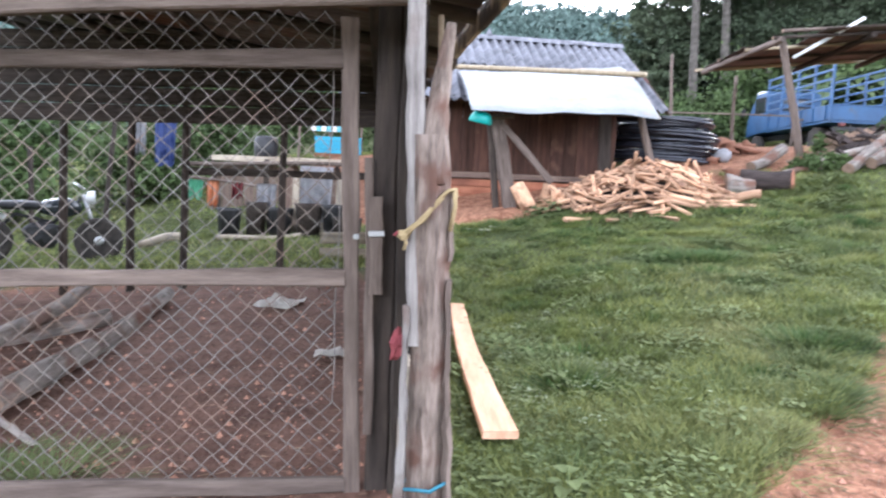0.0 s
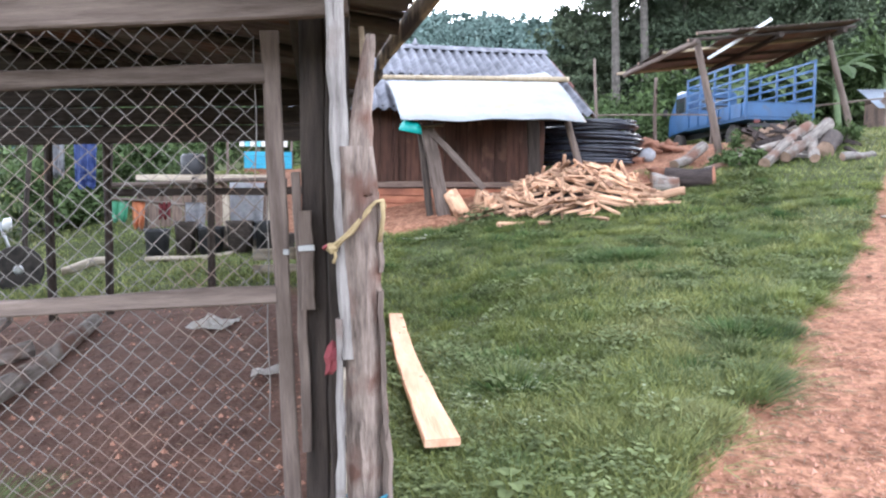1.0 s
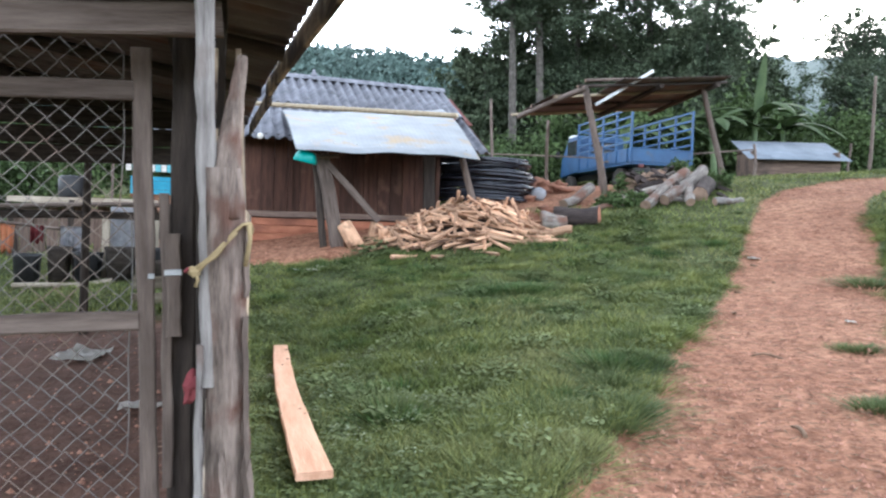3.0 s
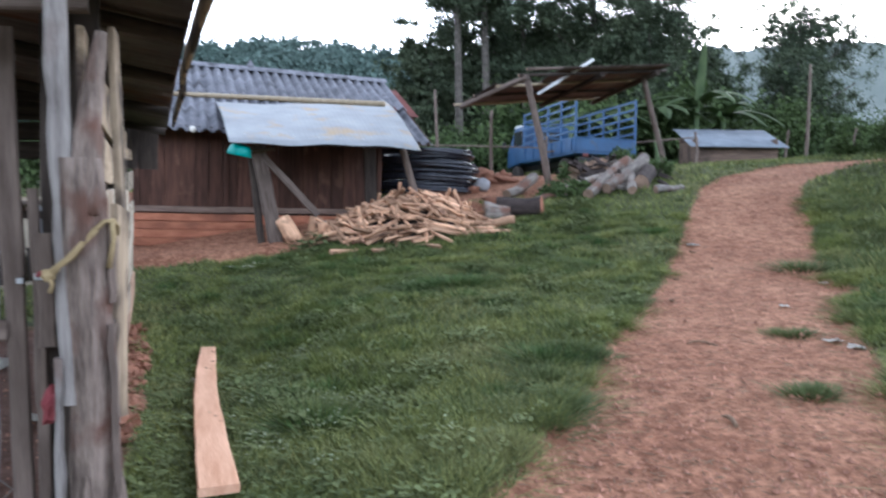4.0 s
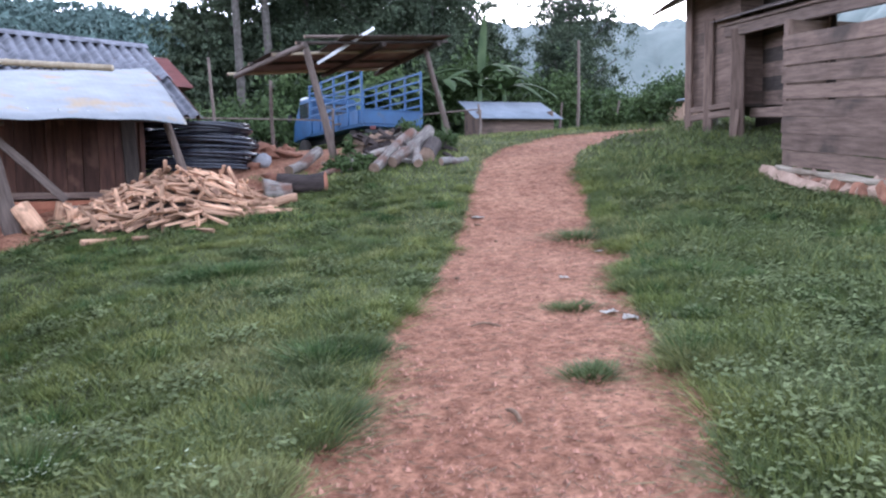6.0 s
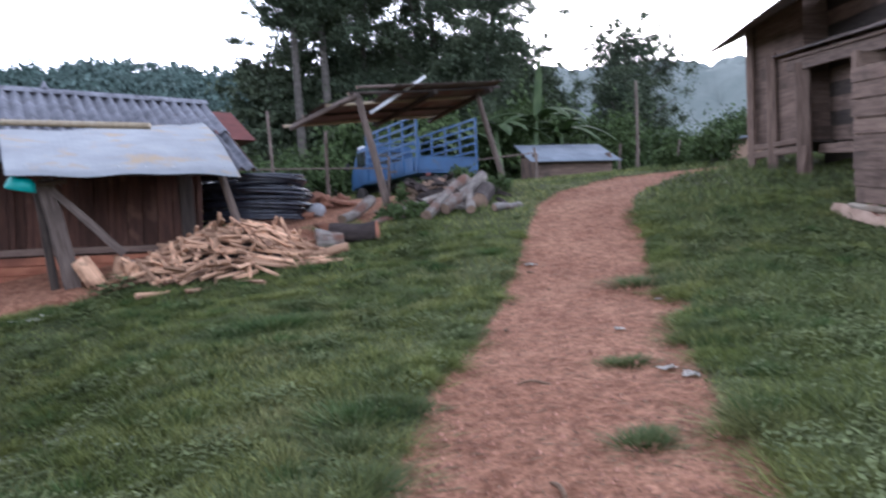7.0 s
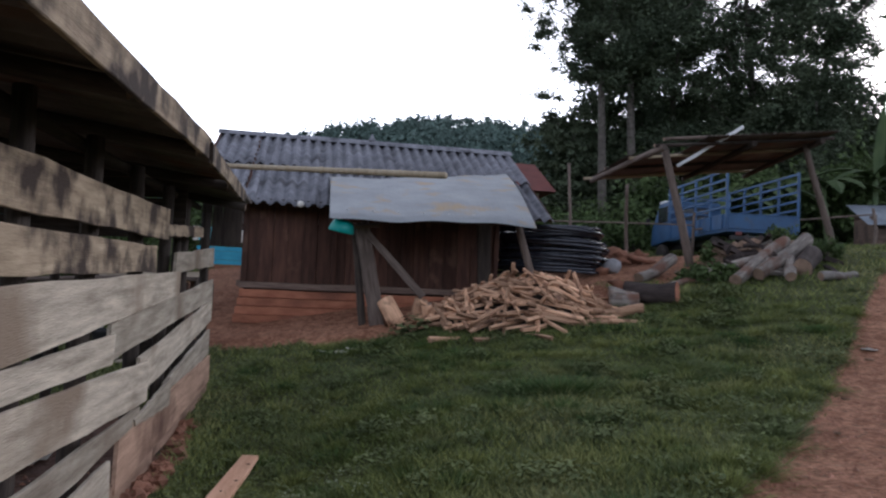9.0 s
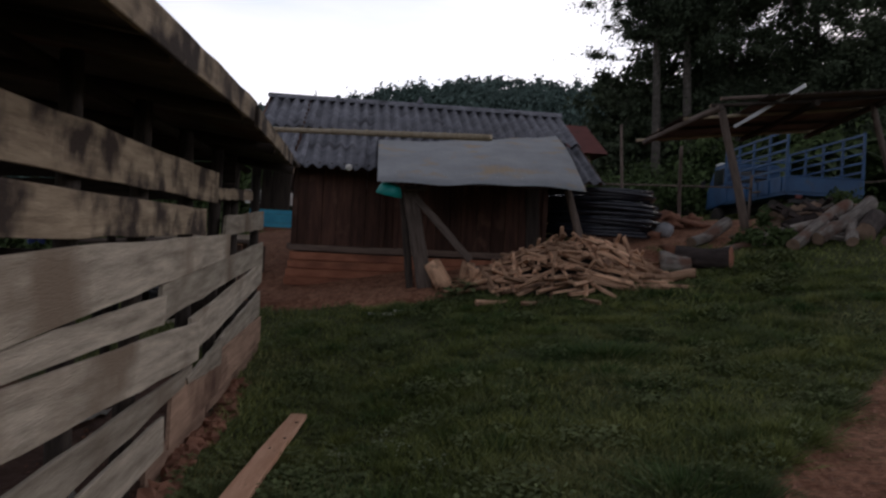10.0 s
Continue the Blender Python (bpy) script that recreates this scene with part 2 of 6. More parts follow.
def thing(name, label, category, at=(0, 0, 0), group="", kind=""):
    ob = new(name)
    ob.empty_display_size = 0.1
    ob.location = at
    WORLD[ob.name] = Matrix.Translation(at)
    return tagged(ob, label, category, group, kind)


def as_mesh(name, bm, mats, smooth=False):
    me = bpy.data.meshes.new(name)
    bmesh.ops.recalc_face_normals(bm, faces=bm.faces)
    bm.to_mesh(me)
    bm.free()
    for mt in (mats if isinstance(mats, (list, tuple)) else [mats]):
        me.materials.append(mt)
    if smooth:
        me.shade_smooth()
    return me


def part(name, bm, mat, parent=None, label="", m=None, smooth=False):
    """One mesh object, under a thing or a part, at the world pose m. bm may be a mesh that other pieces share."""
    me = bm if isinstance(bm, bpy.types.Mesh) else as_mesh(name, bm, mat, smooth)
    ob = new(name, me)
    m = m or Matrix()
    WORLD[ob.name] = m.copy()
    if parent:
        ob.parent = parent
        ob.matrix_basis = WORLD[parent.name].inverted() @ m
    else:
        ob.matrix_basis = m
    return tagged(ob, label)


def along(p0, p1, up=(0, 0, 1)):
    """A pose at p0 with its x axis towards p1 and its z axis near up."""
    x = (Vector(p1) - Vector(p0)).normalized()
    y = Vector(up).cross(x)
    y = y.normalized() if y.length > 1e-4 else Vector((0, 1, 0))
    z = x.cross(y)
    return Matrix.Translation(p0) @ Matrix((x, y, z)).transposed().to_4x4()


def box(bm, c, s, m=None, bevel=0.0):
    got = bmesh.ops.create_cube(bm, size=1.0, matrix=(m or Matrix()) @ Matrix.Translation(c) @ Matrix.Diagonal((*s, 1)))
    if bevel:
        ed = {e for v in got["verts"] for e in v.link_edges}
        bmesh.ops.bevel(bm, geom=list(ed), offset=bevel, segments=1, affect="EDGES", profile=0.5)
    return bm


def plank(length, width, thick, wave=0.006, cuts=7, skew=0.0, warp=0.0, seed=None, far=None, bow=0.0):
    """A sawn board along x: uneven edges, slanted ends, a little warp; y is its width and z its thickness; far: its width at the other end."""
    r = random.Random(seed if seed is not None else rng.random())
    bm = bmesh.new()
    rings = []
    e0, e1 = r.uniform(-skew, skew), r.uniform(-skew, skew)
    ph = r.uniform(0, 6.28)
    for i in range(cuts + 1):
        f = i / cuts
        x = f * length
        half = (width + ((far or width) - width) * f) / 2
        sway = bow * math.sin(3.1416 * f)
        a = half + r.uniform(-wave, wave) - sway
        b = half + r.uniform(-wave, wave) + sway
        dz = warp * math.sin(f * 3.0 + ph)
        tw = (e0 if i == 0 else e1 if i == cuts else 0)
        c = 0.15 * thick
        rings.append([bm.verts.new(p) for p in ((x - tw, -a, dz - thick / 2 + c), (x - tw, -a + c, dz - thick / 2), (x + tw, b - c, dz - thick / 2), (x + tw, b, dz - thick / 2 + c),
                                                 (x + tw, b, dz + thick / 2 - c), (x + tw, b - c, dz + thick / 2), (x - tw, -a + c, dz + thick / 2), (x - tw, -a, dz + thick / 2 - c))])
    for p, q in zip(rings, rings[1:]):
        for k in range(8):
            bm.faces.new((p[k], p[(k + 1) % 8], q[(k + 1) % 8], q[k]))
    bm.faces.new(rings[0]), bm.faces.new(rings[-1])
    return bm


def board(name, p0, p1, width, thick, mat, parent, up=(0, 0, 1), label="", **kw):
    """A board from p0 to p1, whose face looks along up."""
    d = (Vector(p1) - Vector(p0)).length
    return part(name, plank(d, width, thick, **kw), mat, parent, label, along(p0, p1, up))


def log(length, r0, r1, sides=9, cuts=7, bend=0.05, rough=0.08, seed=None, ends=True):
    """A trunk along x with a wandering axis and an uneven round; end faces carry the second material."""
    r = random.Random(seed if seed is not None else rng.random())
    bm = bmesh.new()
    rings, oy, oz = [], 0.0, 0.0
    ph, ph2 = r.uniform(0, 6.28), r.uniform(0, 6.28)
    bumps = [1 + r.uniform(-rough, rough) for _ in range(sides)]
    for i in range(cuts + 1):
        f = i / cuts
        rad = r0 + (r1 - r0) * f
        oy, oz = bend * math.sin(3.1 * f + ph), bend * math.sin(4.3 * f + ph2)
        rings.append([bm.verts.new((f * length, oy + rad * bumps[k] * (1 + r.uniform(-rough, rough) * 0.6) * math.cos(6.2832 * k / sides), oz + rad * bumps[k] * math.sin(6.2832 * k / sides)))
                      for k in range(sides)])
    for p, q in zip(rings, rings[1:]):
        for k in range(sides):
            bm.faces.new((p[k], p[(k + 1) % sides], q[(k + 1) % sides], q[k])).smooth = True
    for ring in (rings[0], rings[-1]):
        fc = bm.faces.new(ring)
        fc.material_index = 1 if ends else 0
    return bm


def pole(name, p0, p1, r0, r1, mats, parent, label="", **kw):
    d = (Vector(p1) - Vector(p0)).length
    return part(name, log(d, r0, r1, **kw), mats, parent, label, along(p0, p1, (0.01, 1, 0.02)))


def corrugated(width, length, pitch=0.18, amp=0.025, thick=0.007, per=6, rows=3, sag=0.0, seed=0):
    """A corrugated sheet in x (across the waves) and y (down the slope), with a top, an underside and edges."""
    r = random.Random(seed)
    nx = max(2, int(width / pitch * per))
    bm = bmesh.new()
    lay = []
    for s in (1, -1):
        g = []
        for j in range(rows + 1):
            v = j / rows
            row = []
            for i in range(nx + 1):
                x = width * i / nx
                row.append(bm.verts.new((x, length * v, amp * math.sin(6.2832 * x / pitch) - sag * math.sin(3.1416 * v) + s * thick / 2 + r.uniform(-1, 1) * 0.002)))
            g.append(row)
        lay.append(g)
        for a, b in zip(g, g[1:]):
            for i in range(nx):
                bm.faces.new((a[i], a[i + 1], b[i + 1], b[i])).smooth = True
    t, u = lay
    for j in (0, rows):
        for i in range(nx):
            bm.faces.new((t[j][i], t[j][i + 1], u[j][i + 1], u[j][i]))
    for i in (0, nx):
        for j in range(rows):
            bm.faces.new((t[j][i], t[j + 1][i], u[j + 1][i], u[j][i]))
    return bm


def tube(points, radius, sides=6, closed=False):
    """A round wire or hose along points."""
    bm = bmesh.new()
    rings = []
    n = len(points)
    P = [Vector(p) for p in points]
    for i, p in enumerate(P):
        d = (P[(i + 1) % n] - P[i - 1]) if closed or 0 < i < n - 1 else (P[1] - P[0] if i == 0 else P[-1] - P[-2])
        d.normalize()
        a = d.cross(Vector((0.13, 0.21, 0.97)))
        a = a.normalized() if a.length > 1e-3 else Vector((1, 0, 0))
        b = d.cross(a)
        rings.append([bm.verts.new(p + radius * (a * math.cos(6.2832 * k / sides) + b * math.sin(6.2832 * k / sides))) for k in range(sides)])
    for i in range(n if closed else n - 1):
        p, q = rings[i], rings[(i + 1) % n]
        for k in range(sides):
            bm.faces.new((p[k], p[(k + 1) % sides], q[(k + 1) % sides], q[k])).smooth = True
    if not closed:
        bm.faces.new(rings[0]), bm.faces.new(rings[-1])
    return bm


def lathe(profile, sides=16):
    """A turned shape round z from (radius, height) pairs."""
    bm = bmesh.new()
    rings = [[bm.verts.new((r * math.cos(6.2832 * k / sides), r * math.sin(6.2832 * k / sides), z)) for k in range(sides)] for r, z in profile]
    for p, q in zip(rings, rings[1:]):
        for k in range(sides):
            bm.faces.new((p[k], p[(k + 1) % sides], q[(k + 1) % sides], q[k])).smooth = True
    bm.faces.new(rings[0]), bm.faces.new(rings[-1])
    return bm


def lump(size, seed, rough=0.22):
    """A stone or clod: a small ball knocked out of round."""
    r = random.Random(seed)
    bm = bmesh.new()
    bmesh.ops.create_icosphere(bm, subdivisions=3 if max(size) > 0.2 else 2, radius=1.0)
    off = Vector((r.uniform(0, 50), r.uniform(0, 50), r.uniform(0, 50)))
    for v in bm.verts:
        k = 1 + rough * 2 * noise.noise(v.co * 1.3 + off) + rough * 0.9 * noise.noise(v.co * 3.1 + off)
        v.co = Vector((v.co.x * size[0] * k, v.co.y * size[1] * k, v.co.z * size[2] * k))
    return bm


def leaves(name, centre, ax, ay, mat, parent=None, label=""):
    """Many loose three-cornered leaves in one mesh: centres and two half-axes, as arrays."""
    n = len(centre)
    v = np.stack([centre - ax - ay * 0.3, centre + ax * 0.9 - ay * 0.45, centre + ay * 0.8 + ax * 0.15], 1).reshape(-1, 3)
    me = bpy.data.meshes.new(name)
    me.vertices.add(3 * n), me.loops.add(3 * n), me.polygons.add(n)
    me.vertices.foreach_set("co", v.astype(np.float32).ravel())
    me.loops.foreach_set("vertex_index", np.arange(3 * n, dtype=np.int32))
    me.polygons.foreach_set("loop_start", np.arange(0, 3 * n, 3, dtype=np.int32))
    me.materials.append(mat)
    me.update(calc_edges=True)
    return part(name, me, mat, parent, label)

# ---- the large structure: ground ----
def ramp_up(v):
    return (v + np.sqrt(v * v + 2.0)) / 2


def smooth(a, b, v):
    f = np.clip((v - a) / (b - a), 0, 1)
    return f * f * (3 - 2 * f)


def lie(x, y):
    """Height of the sloping ground, with the wooded hills round it."""
    x, y = np.asarray(x, float), np.asarray(y, float)
    u = 0.55 * x + 0.83 * y
    xs, ys = 60 * np.tanh(x / 60), 60 * np.tanh(y / 60)
    z = -0.29 + 0.085 * xs + 0.038 * ys + 0.22 * (ramp_up(u - 11) - ramp_up(u - 16.5))
    z = z - 0.34 * np.exp(-(((x - 11.5) / 3.2) ** 2 + ((y - 20.5) / 3.0) ** 2))
    z = z - 0.20 * np.exp(-(((x - 1.2) / 0.8) ** 2 + ((y - 8.8) / 2.1) ** 2))
    z = z - 0.16 * np.exp(-(((x - 11.2) / 0.95) ** 2 + ((y - 7.7) / 0.95) ** 2))
    d = np.hypot(x - 5, y)
    az = np.arctan2(x - 5, y)
    z = z + smooth(60, 190, d) * (24 + 3 * np.sin(az * 5 + 1.0) + 2 * np.sin(az * 11))
    z = z + smooth(300, 900, d) * (75 + 30 * np.sin(az * 4 + 0.5) + 12 * np.sin(az * 13))
    return z


def rough_noise(x, y, s, k):
    return np.sin(x * s + 1.7 * np.sin(y * s * 0.7 + k) + k) * np.sin(y * s * 1.1 + 1.3 * np.sin(x * s * 0.8 + 2 * k))


def bare(x, y):
    """How bare the earth is, 0 to 1: the path, the coop's floor, the bank below the house, the yard by the truck."""
    x, y = np.asarray(x, float), np.asarray(y, float)
    w = 0.14 * rough_noise(x, y, 2.3, 0.4) + 0.09 * rough_noise(x, y, 6.1, 1.1) + 0.05 * rough_noise(x, y, 13.0, 2.2)
    s = x + y
    off = x - y + 1.85 - np.where(s > 20.5, 0.13 * (s - 20.5) ** 2, 0)
    notch = 0.30 * np.exp(-((s - 13.4) / 0.55) ** 2) + 0.16 * np.exp(-((s - 8.3) / 0.9) ** 2)
    path = smooth(1.20, 0.92, np.abs(off) - np.where(off > 0, notch, 0) + w * 0.5) * smooth(27.0, 24.5, s + w)
    coop = smooth(0.62, 0.40, x + w * 0.5) * smooth(4.3, 4.9, y + w) * smooth(10.1, 9.4, y + w) * smooth(-3.6, -3.0, x)
    bank = smooth(12.74, 13.06, y + w * 0.8 + 0.44 * (np.minimum(x, 1.9) - 1)) * smooth(2.9, 2.2, x + w) * smooth(-1.3, -0.7, x + w) * smooth(22, 20, y)
    yard = smooth(14.2, 15.2, y + w * 2 - 0.15 * (x - 7)) * smooth(19.0, 17.6, y + w * 2) * smooth(4.6, 5.4, x + w) * smooth(13.0, 11.0, x + w * 3)
    pile = smooth(1.75, 1.2, np.hypot((x - 4.1) * 0.8, (y - 13.6 + 0.2 * (x - 4)) * 1.35) + w)
    tree = smooth(1.5, 0.8, np.hypot(x - 6.6, y - 14.9) * 0.8 + w * 1.5)
    return np.clip(np.maximum.reduce([path, coop, bank, yard, pile, tree]), 0, 1)


def top(x, y):
    """The ground's surface: worn earth lies a little lower and is trodden, grass land is humpy."""
    b = bare(x, y)
    near = smooth(60, 30, np.hypot(x, y))
    z = lie(x, y) - 0.045 * b * near
    z = z + near * ((1 - b) * (0.022 * rough_noise(x, y, 1.9, 0.2) + 0.016 * rough_noise(x, y, 4.7, 0.9)) + b * (0.010 * rough_noise(x, y, 3.1, 0.6) + 0.008 * rough_noise(x, y, 11.0, 1.9) + 0.005 * rough_noise(x, y, 19.0, 0.7)))
    # a low step of earth before the house
    z = z + 0.10 * smooth(12.98, 13.18, y + 0.44 * (np.minimum(x, 1.9) - 1) + 0.05 * np.sin(x * 5)) * smooth(2.7, 2.3, x) * smooth(-5, -3, x) * smooth(24, 18, y)
    return z


def at_ground(x, y, up=0.0):
    return Vector((x, y, float(top(x, y)) + up))


def spaced(lo, hi, step, far):
    mid = list(np.arange(lo, hi, step))
    a, b, g = [], [], step
    while not a or a[-1] > -far:
        g *= 1.16
        a.append((a[-1] if a else lo) - g)
    g = step
    while not b or b[-1] < far:
        g *= 1.16
        b.append((b[-1] if b else mid[-1]) + g)
    return np.array(a[::-1] + mid + b)


gx, gy = spaced(-4.0, 14.0, 0.075, 1800.0), spaced(0.0, 18.0, 0.075, 1800.0)
GX, GY = np.meshgrid(gx, gy)
nx, ny = len(gx), len(gy)
gv = np.stack([GX.ravel(), GY.ravel(), top(GX, GY).ravel()], 1)
ii = (np.arange(ny - 1)[:, None] * nx + np.arange(nx - 1)[None, :]).ravel()
gf = np.stack([ii, ii + 1, ii + nx + 1, ii + nx], 1)
gm = bpy.data.meshes.new("ground")
gm.vertices.add(len(gv)), gm.loops.add(4 * len(gf)), gm.polygons.add(len(gf))
gm.vertices.foreach_set("co", gv.astype(np.float32).ravel())
gm.loops.foreach_set("vertex_index", gf.astype(np.int32).ravel())
gm.polygons.foreach_set("loop_start", np.arange(0, 4 * len(gf), 4, dtype=np.int32))
gm.update(calc_edges=True)
gm.shade_smooth()
layer = gm.attributes.new("bare", "FLOAT", "POINT")
layer.data.foreach_set("value", bare(GX, GY).ravel().astype(np.float32))
# mask of the floor under the coop roof, where shade is put into the soil colour
coop_shade = smooth(0.66, 0.36, GX) * smooth(4.4, 5.0, GY) * smooth(10.2, 9.4, GY) * smooth(-3.8, -3.2, GX)
layer = gm.attributes.new("coop_shade", "FLOAT", "POINT")
layer.data.foreach_set("value", coop_shade.ravel().astype(np.float32))


def ground_material():
    mt = bpy.data.materials.new("earth_and_turf")
    mt.use_nodes = True
    n, l = mt.node_tree.nodes, mt.node_tree.links
    b = n["Principled BSDF"]
    co = n.new("ShaderNodeTexCoord")

    def tex(scale, detail, pos0, pos1, c0, c1):
        t = n.new("ShaderNodeTexNoise")
        t.inputs["Scale"].default_value, t.inputs["Detail"].default_value, t.inputs["Roughness"].default_value = scale, detail, 0.65
        l.new(co.outputs["Object"], t.inputs["Vector"])
        r = n.new("ShaderNodeValToRGB")
        r.color_ramp.elements[0].position, r.color_ramp.elements[0].color = pos0, (*c0, 1)
        r.color_ramp.elements[1].position, r.color_ramp.elements[1].color = pos1, (*c1, 1)
        l.new(t.outputs["Fac"], r.inputs["Fac"])
        return t.outputs["Fac"], r.outputs["Color"]

    def mix(f, a, bb, how="MIX"):
        m = n.new("ShaderNodeMix")
        m.data_type, m.blend_type = "RGBA", how
        if isinstance(f, float):
            m.inputs["Factor"].default_value = f
        else:
            l.new(f, m.inputs["Factor"])
        l.new(a, m.inputs["A"])
        l.new(bb, m.inputs["B"])
        return m.outputs["Result"]

    _, soil_a = tex(1.1, 8, 0.3, 0.7, (0.262, 0.119, 0.074), (0.435, 0.233, 0.150))
    fine, soil_b = tex(26, 8, 0.35, 0.65, (0.45, 0.42, 0.40), (1.15, 1.15, 1.15))
    _, blot = tex(9.0, 6, 0.38, 0.60, (0.62, 0.57, 0.55), (1.06, 1.06, 1.06))
    soil = mix(1.0, mix(0.8, soil_a, soil_b, "MULTIPLY"), blot, "MULTIPLY")
    # darker soil colour standing for the roof's shade on the coop floor
    _, shaded_soil = tex(4.0, 8, 0.3, 0.7, (0.085, 0.047, 0.036), (0.175, 0.10, 0.076))
    shade_attr = n.new("ShaderNodeAttribute")
    shade_attr.attribute_name = "coop_shade"
    soil = mix(shade_attr.outputs["Fac"], soil, shaded_soil)
    _, turf_a = tex(0.9, 8, 0.3, 0.7, (0.045, 0.058, 0.022), (0.095, 0.105, 0.045))
    _, turf_b = tex(30, 6, 0.3, 0.7, (0.5, 0.5, 0.5), (1.2, 1.2, 1.2))
    turf = mix(0.8, turf_a, turf_b, "MULTIPLY")
    at = n.new("ShaderNodeAttribute")
    at.attribute_name = "bare"
    edge = n.new("ShaderNodeMath")
    edge.operation = "MULTIPLY_ADD"
    l.new(fine, edge.inputs[0])
    edge.inputs[1].default_value = 0.9
    l.new(at.outputs["Fac"], edge.inputs[2])
    er = n.new("ShaderNodeMapRange")
    er.inputs["From Min"].default_value, er.inputs["From Max"].default_value = 0.62, 1.12
    l.new(edge.outputs["Value"], er.inputs["Value"])
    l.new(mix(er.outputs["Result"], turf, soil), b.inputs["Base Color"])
    b.inputs["Roughness"].default_value, b.inputs["Specular IOR Level"].default_value = 0.97, 0.15
    n3 = n.new("ShaderNodeTexNoise")
    n3.inputs["Scale"].default_value, n3.inputs["Detail"].default_value = 13, 9
    l.new(co.outputs["Object"], n3.inputs["Vector"])
    bp = n.new("ShaderNodeBump")
    bp.inputs["Strength"].default_value, bp.inputs["Distance"].default_value = 1.0, 0.055
    l.new(n3.outputs["Fac"], bp.inputs["Height"])
    l.new(bp.outputs["Normal"], b.inputs["Normal"])
    return mt


gm.materials.append(ground_material())
ground = tagged(new("ground", gm), "sloping ground of short grass and trodden red earth", "ground", "", "structure")

# ---- chicken coop ----
coop = thing("chicken_coop", "ramshackle chicken coop of weathered slab boards with a rusty tin roof", "coop", (0.4, 5.0, 0.0))
FX = 0.455
# slabs of the side wall: from y, to y, height at both ends, width at both ends, how far proud, which wood
SLABS = [
    (4.75, 8.42, 1.525, 1.610, 0.205, 0.200, 0.000, 1), (4.80, 8.08, 1.290, 1.362, 0.180, 0.165, 0.004, 1), (4.66, 8.95, 1.000, 1.215, 0.295, 0.180, 0.014, 0),
    (7.14, 10.80, 0.900, 1.157, 0.200, 0.205, 0.004, 0), (4.70, 7.12, 0.838, 0.876, 0.070, 0.157, 0.022, 0), (4.70, 7.92, 0.700, 0.613, 0.215, 0.240, 0.030, 0),
    (7.80, 10.82, 0.645, 0.950, 0.235, 0.220, 0.008, 0), (4.75, 7.86, 0.345, 0.430, 0.200, 0.095, 0.010, 0), (7.72, 8.72, 0.400, 0.440, 0.050, 0.190, 0.026, 0),
    (8.66, 10.80, 0.430, 0.640, 0.165, 0.240, 0.004, 0), (7.40, 10.82, 0.235, 0.372, 0.320, 0.250, 0.016, 2), (4.66, 7.30, 0.105, 0.190, 0.180, 0.200, 0.002, 0),
    (7.00, 8.35, 0.045, 0.075, 0.160, 0.130, 0.004, 2), (8.40, 10.80, 0.100, 0.175, 0.130, 0.120, 0.003, 2), (8.28, 9.95, 1.560, 1.670, 0.080, 0.088, 0.004, 1), (8.74, 10.78, 1.357, 1.478, 0.140, 0.180, 0.006, 0)]
for k, (y0, y1, z0, z1, w, w1, out, wood) in enumerate(SLABS):
    board("wall_board", (FX + out, y0, z0), (FX + out, y1, z1), w, 0.022, (board_wood, stained_board, reddish_board)[wood], coop, (1, 0, 0), wave=0.007, cuts=11, skew=0.018, warp=0.005, seed=100 + k, far=w1)
# added dark boards that fill the dark area below the roof's far end
for k, x in enumerate((0.36, 0.46, 0.56, 0.66)):
    board("end_board", (x, 10.87, 1.60), (x + 0.01, 10.87, 2.16), 0.098, 0.02, dark_timber, coop, (0, -1, 0), seed=130 + k, cuts=3)
for k, y in enumerate((5.35, 6.1, 6.95, 7.95, 8.8, 9.7, 10.8)):
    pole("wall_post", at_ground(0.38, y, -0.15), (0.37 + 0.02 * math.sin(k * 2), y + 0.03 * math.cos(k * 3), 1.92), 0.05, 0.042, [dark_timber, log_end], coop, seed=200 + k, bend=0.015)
# front corner: a peeling forked trunk, a grey squared stem let into it and split slabs nailed round it
trunk = pole("corner_trunk", (0.522, 4.43, -0.25), (0.478, 4.41, 1.22), 0.066, 0.050, [peel_bark, log_end], coop, "peeling reddish grey trunk post", seed=31, bend=0.010, rough=0.17, cuts=26, sides=17)
pole("forked_stub", (0.490, 4.41, 1.08), (0.520, 4.41, 1.545), 0.047, 0.014, [peel_bark, log_end], coop, "broken pointed fork of the trunk", seed=33, bend=0.010, rough=0.16, cuts=12, sides=11)
board("grey_stem", (0.456, 4.405, 0.60), (0.408, 4.41, 1.95), 0.034, 0.060, grey_timber, coop, (0, -1, 0), "weathered grey squared stem", wave=0.004, seed=32, cuts=16, warp=0.004, far=0.066)
board("bark_strip", (0.440, 4.385, -0.1), (0.432, 4.385, 0.72), 0.034, 0.022, grey_timber, coop, (-0.4, -1, 0), "grey strip of bark", wave=0.007, seed=29, cuts=14, far=0.014)
board("bark_strip", (0.508, 4.368, 0.02), (0.496, 4.362, 0.42), 0.030, 0.012, peel_bark, coop, (0, -1, 0), wave=0.008, seed=28, cuts=10, far=0.010)
board("corner_plank", (0.475, 4.95, -0.1), (0.440, 4.93, 1.98), 0.09, 0.03, dark_timber, coop, (0, -1, 0), "dark weathered plank", wave=0.008, seed=35, cuts=10)
board("corner_slab", (0.592, 4.42, -0.10), (0.545, 4.42, 0.80), 0.030, 0.10, gate_wood, coop, (0, -1, 0), wave=0.009, seed=36, cuts=14, far=0.012)
board("corner_slab", (0.549, 4.42, 0.855), (0.547, 4.42, 1.065), 0.026, 0.09, gate_wood, coop, (0, -1, 0), wave=0.004, seed=27)
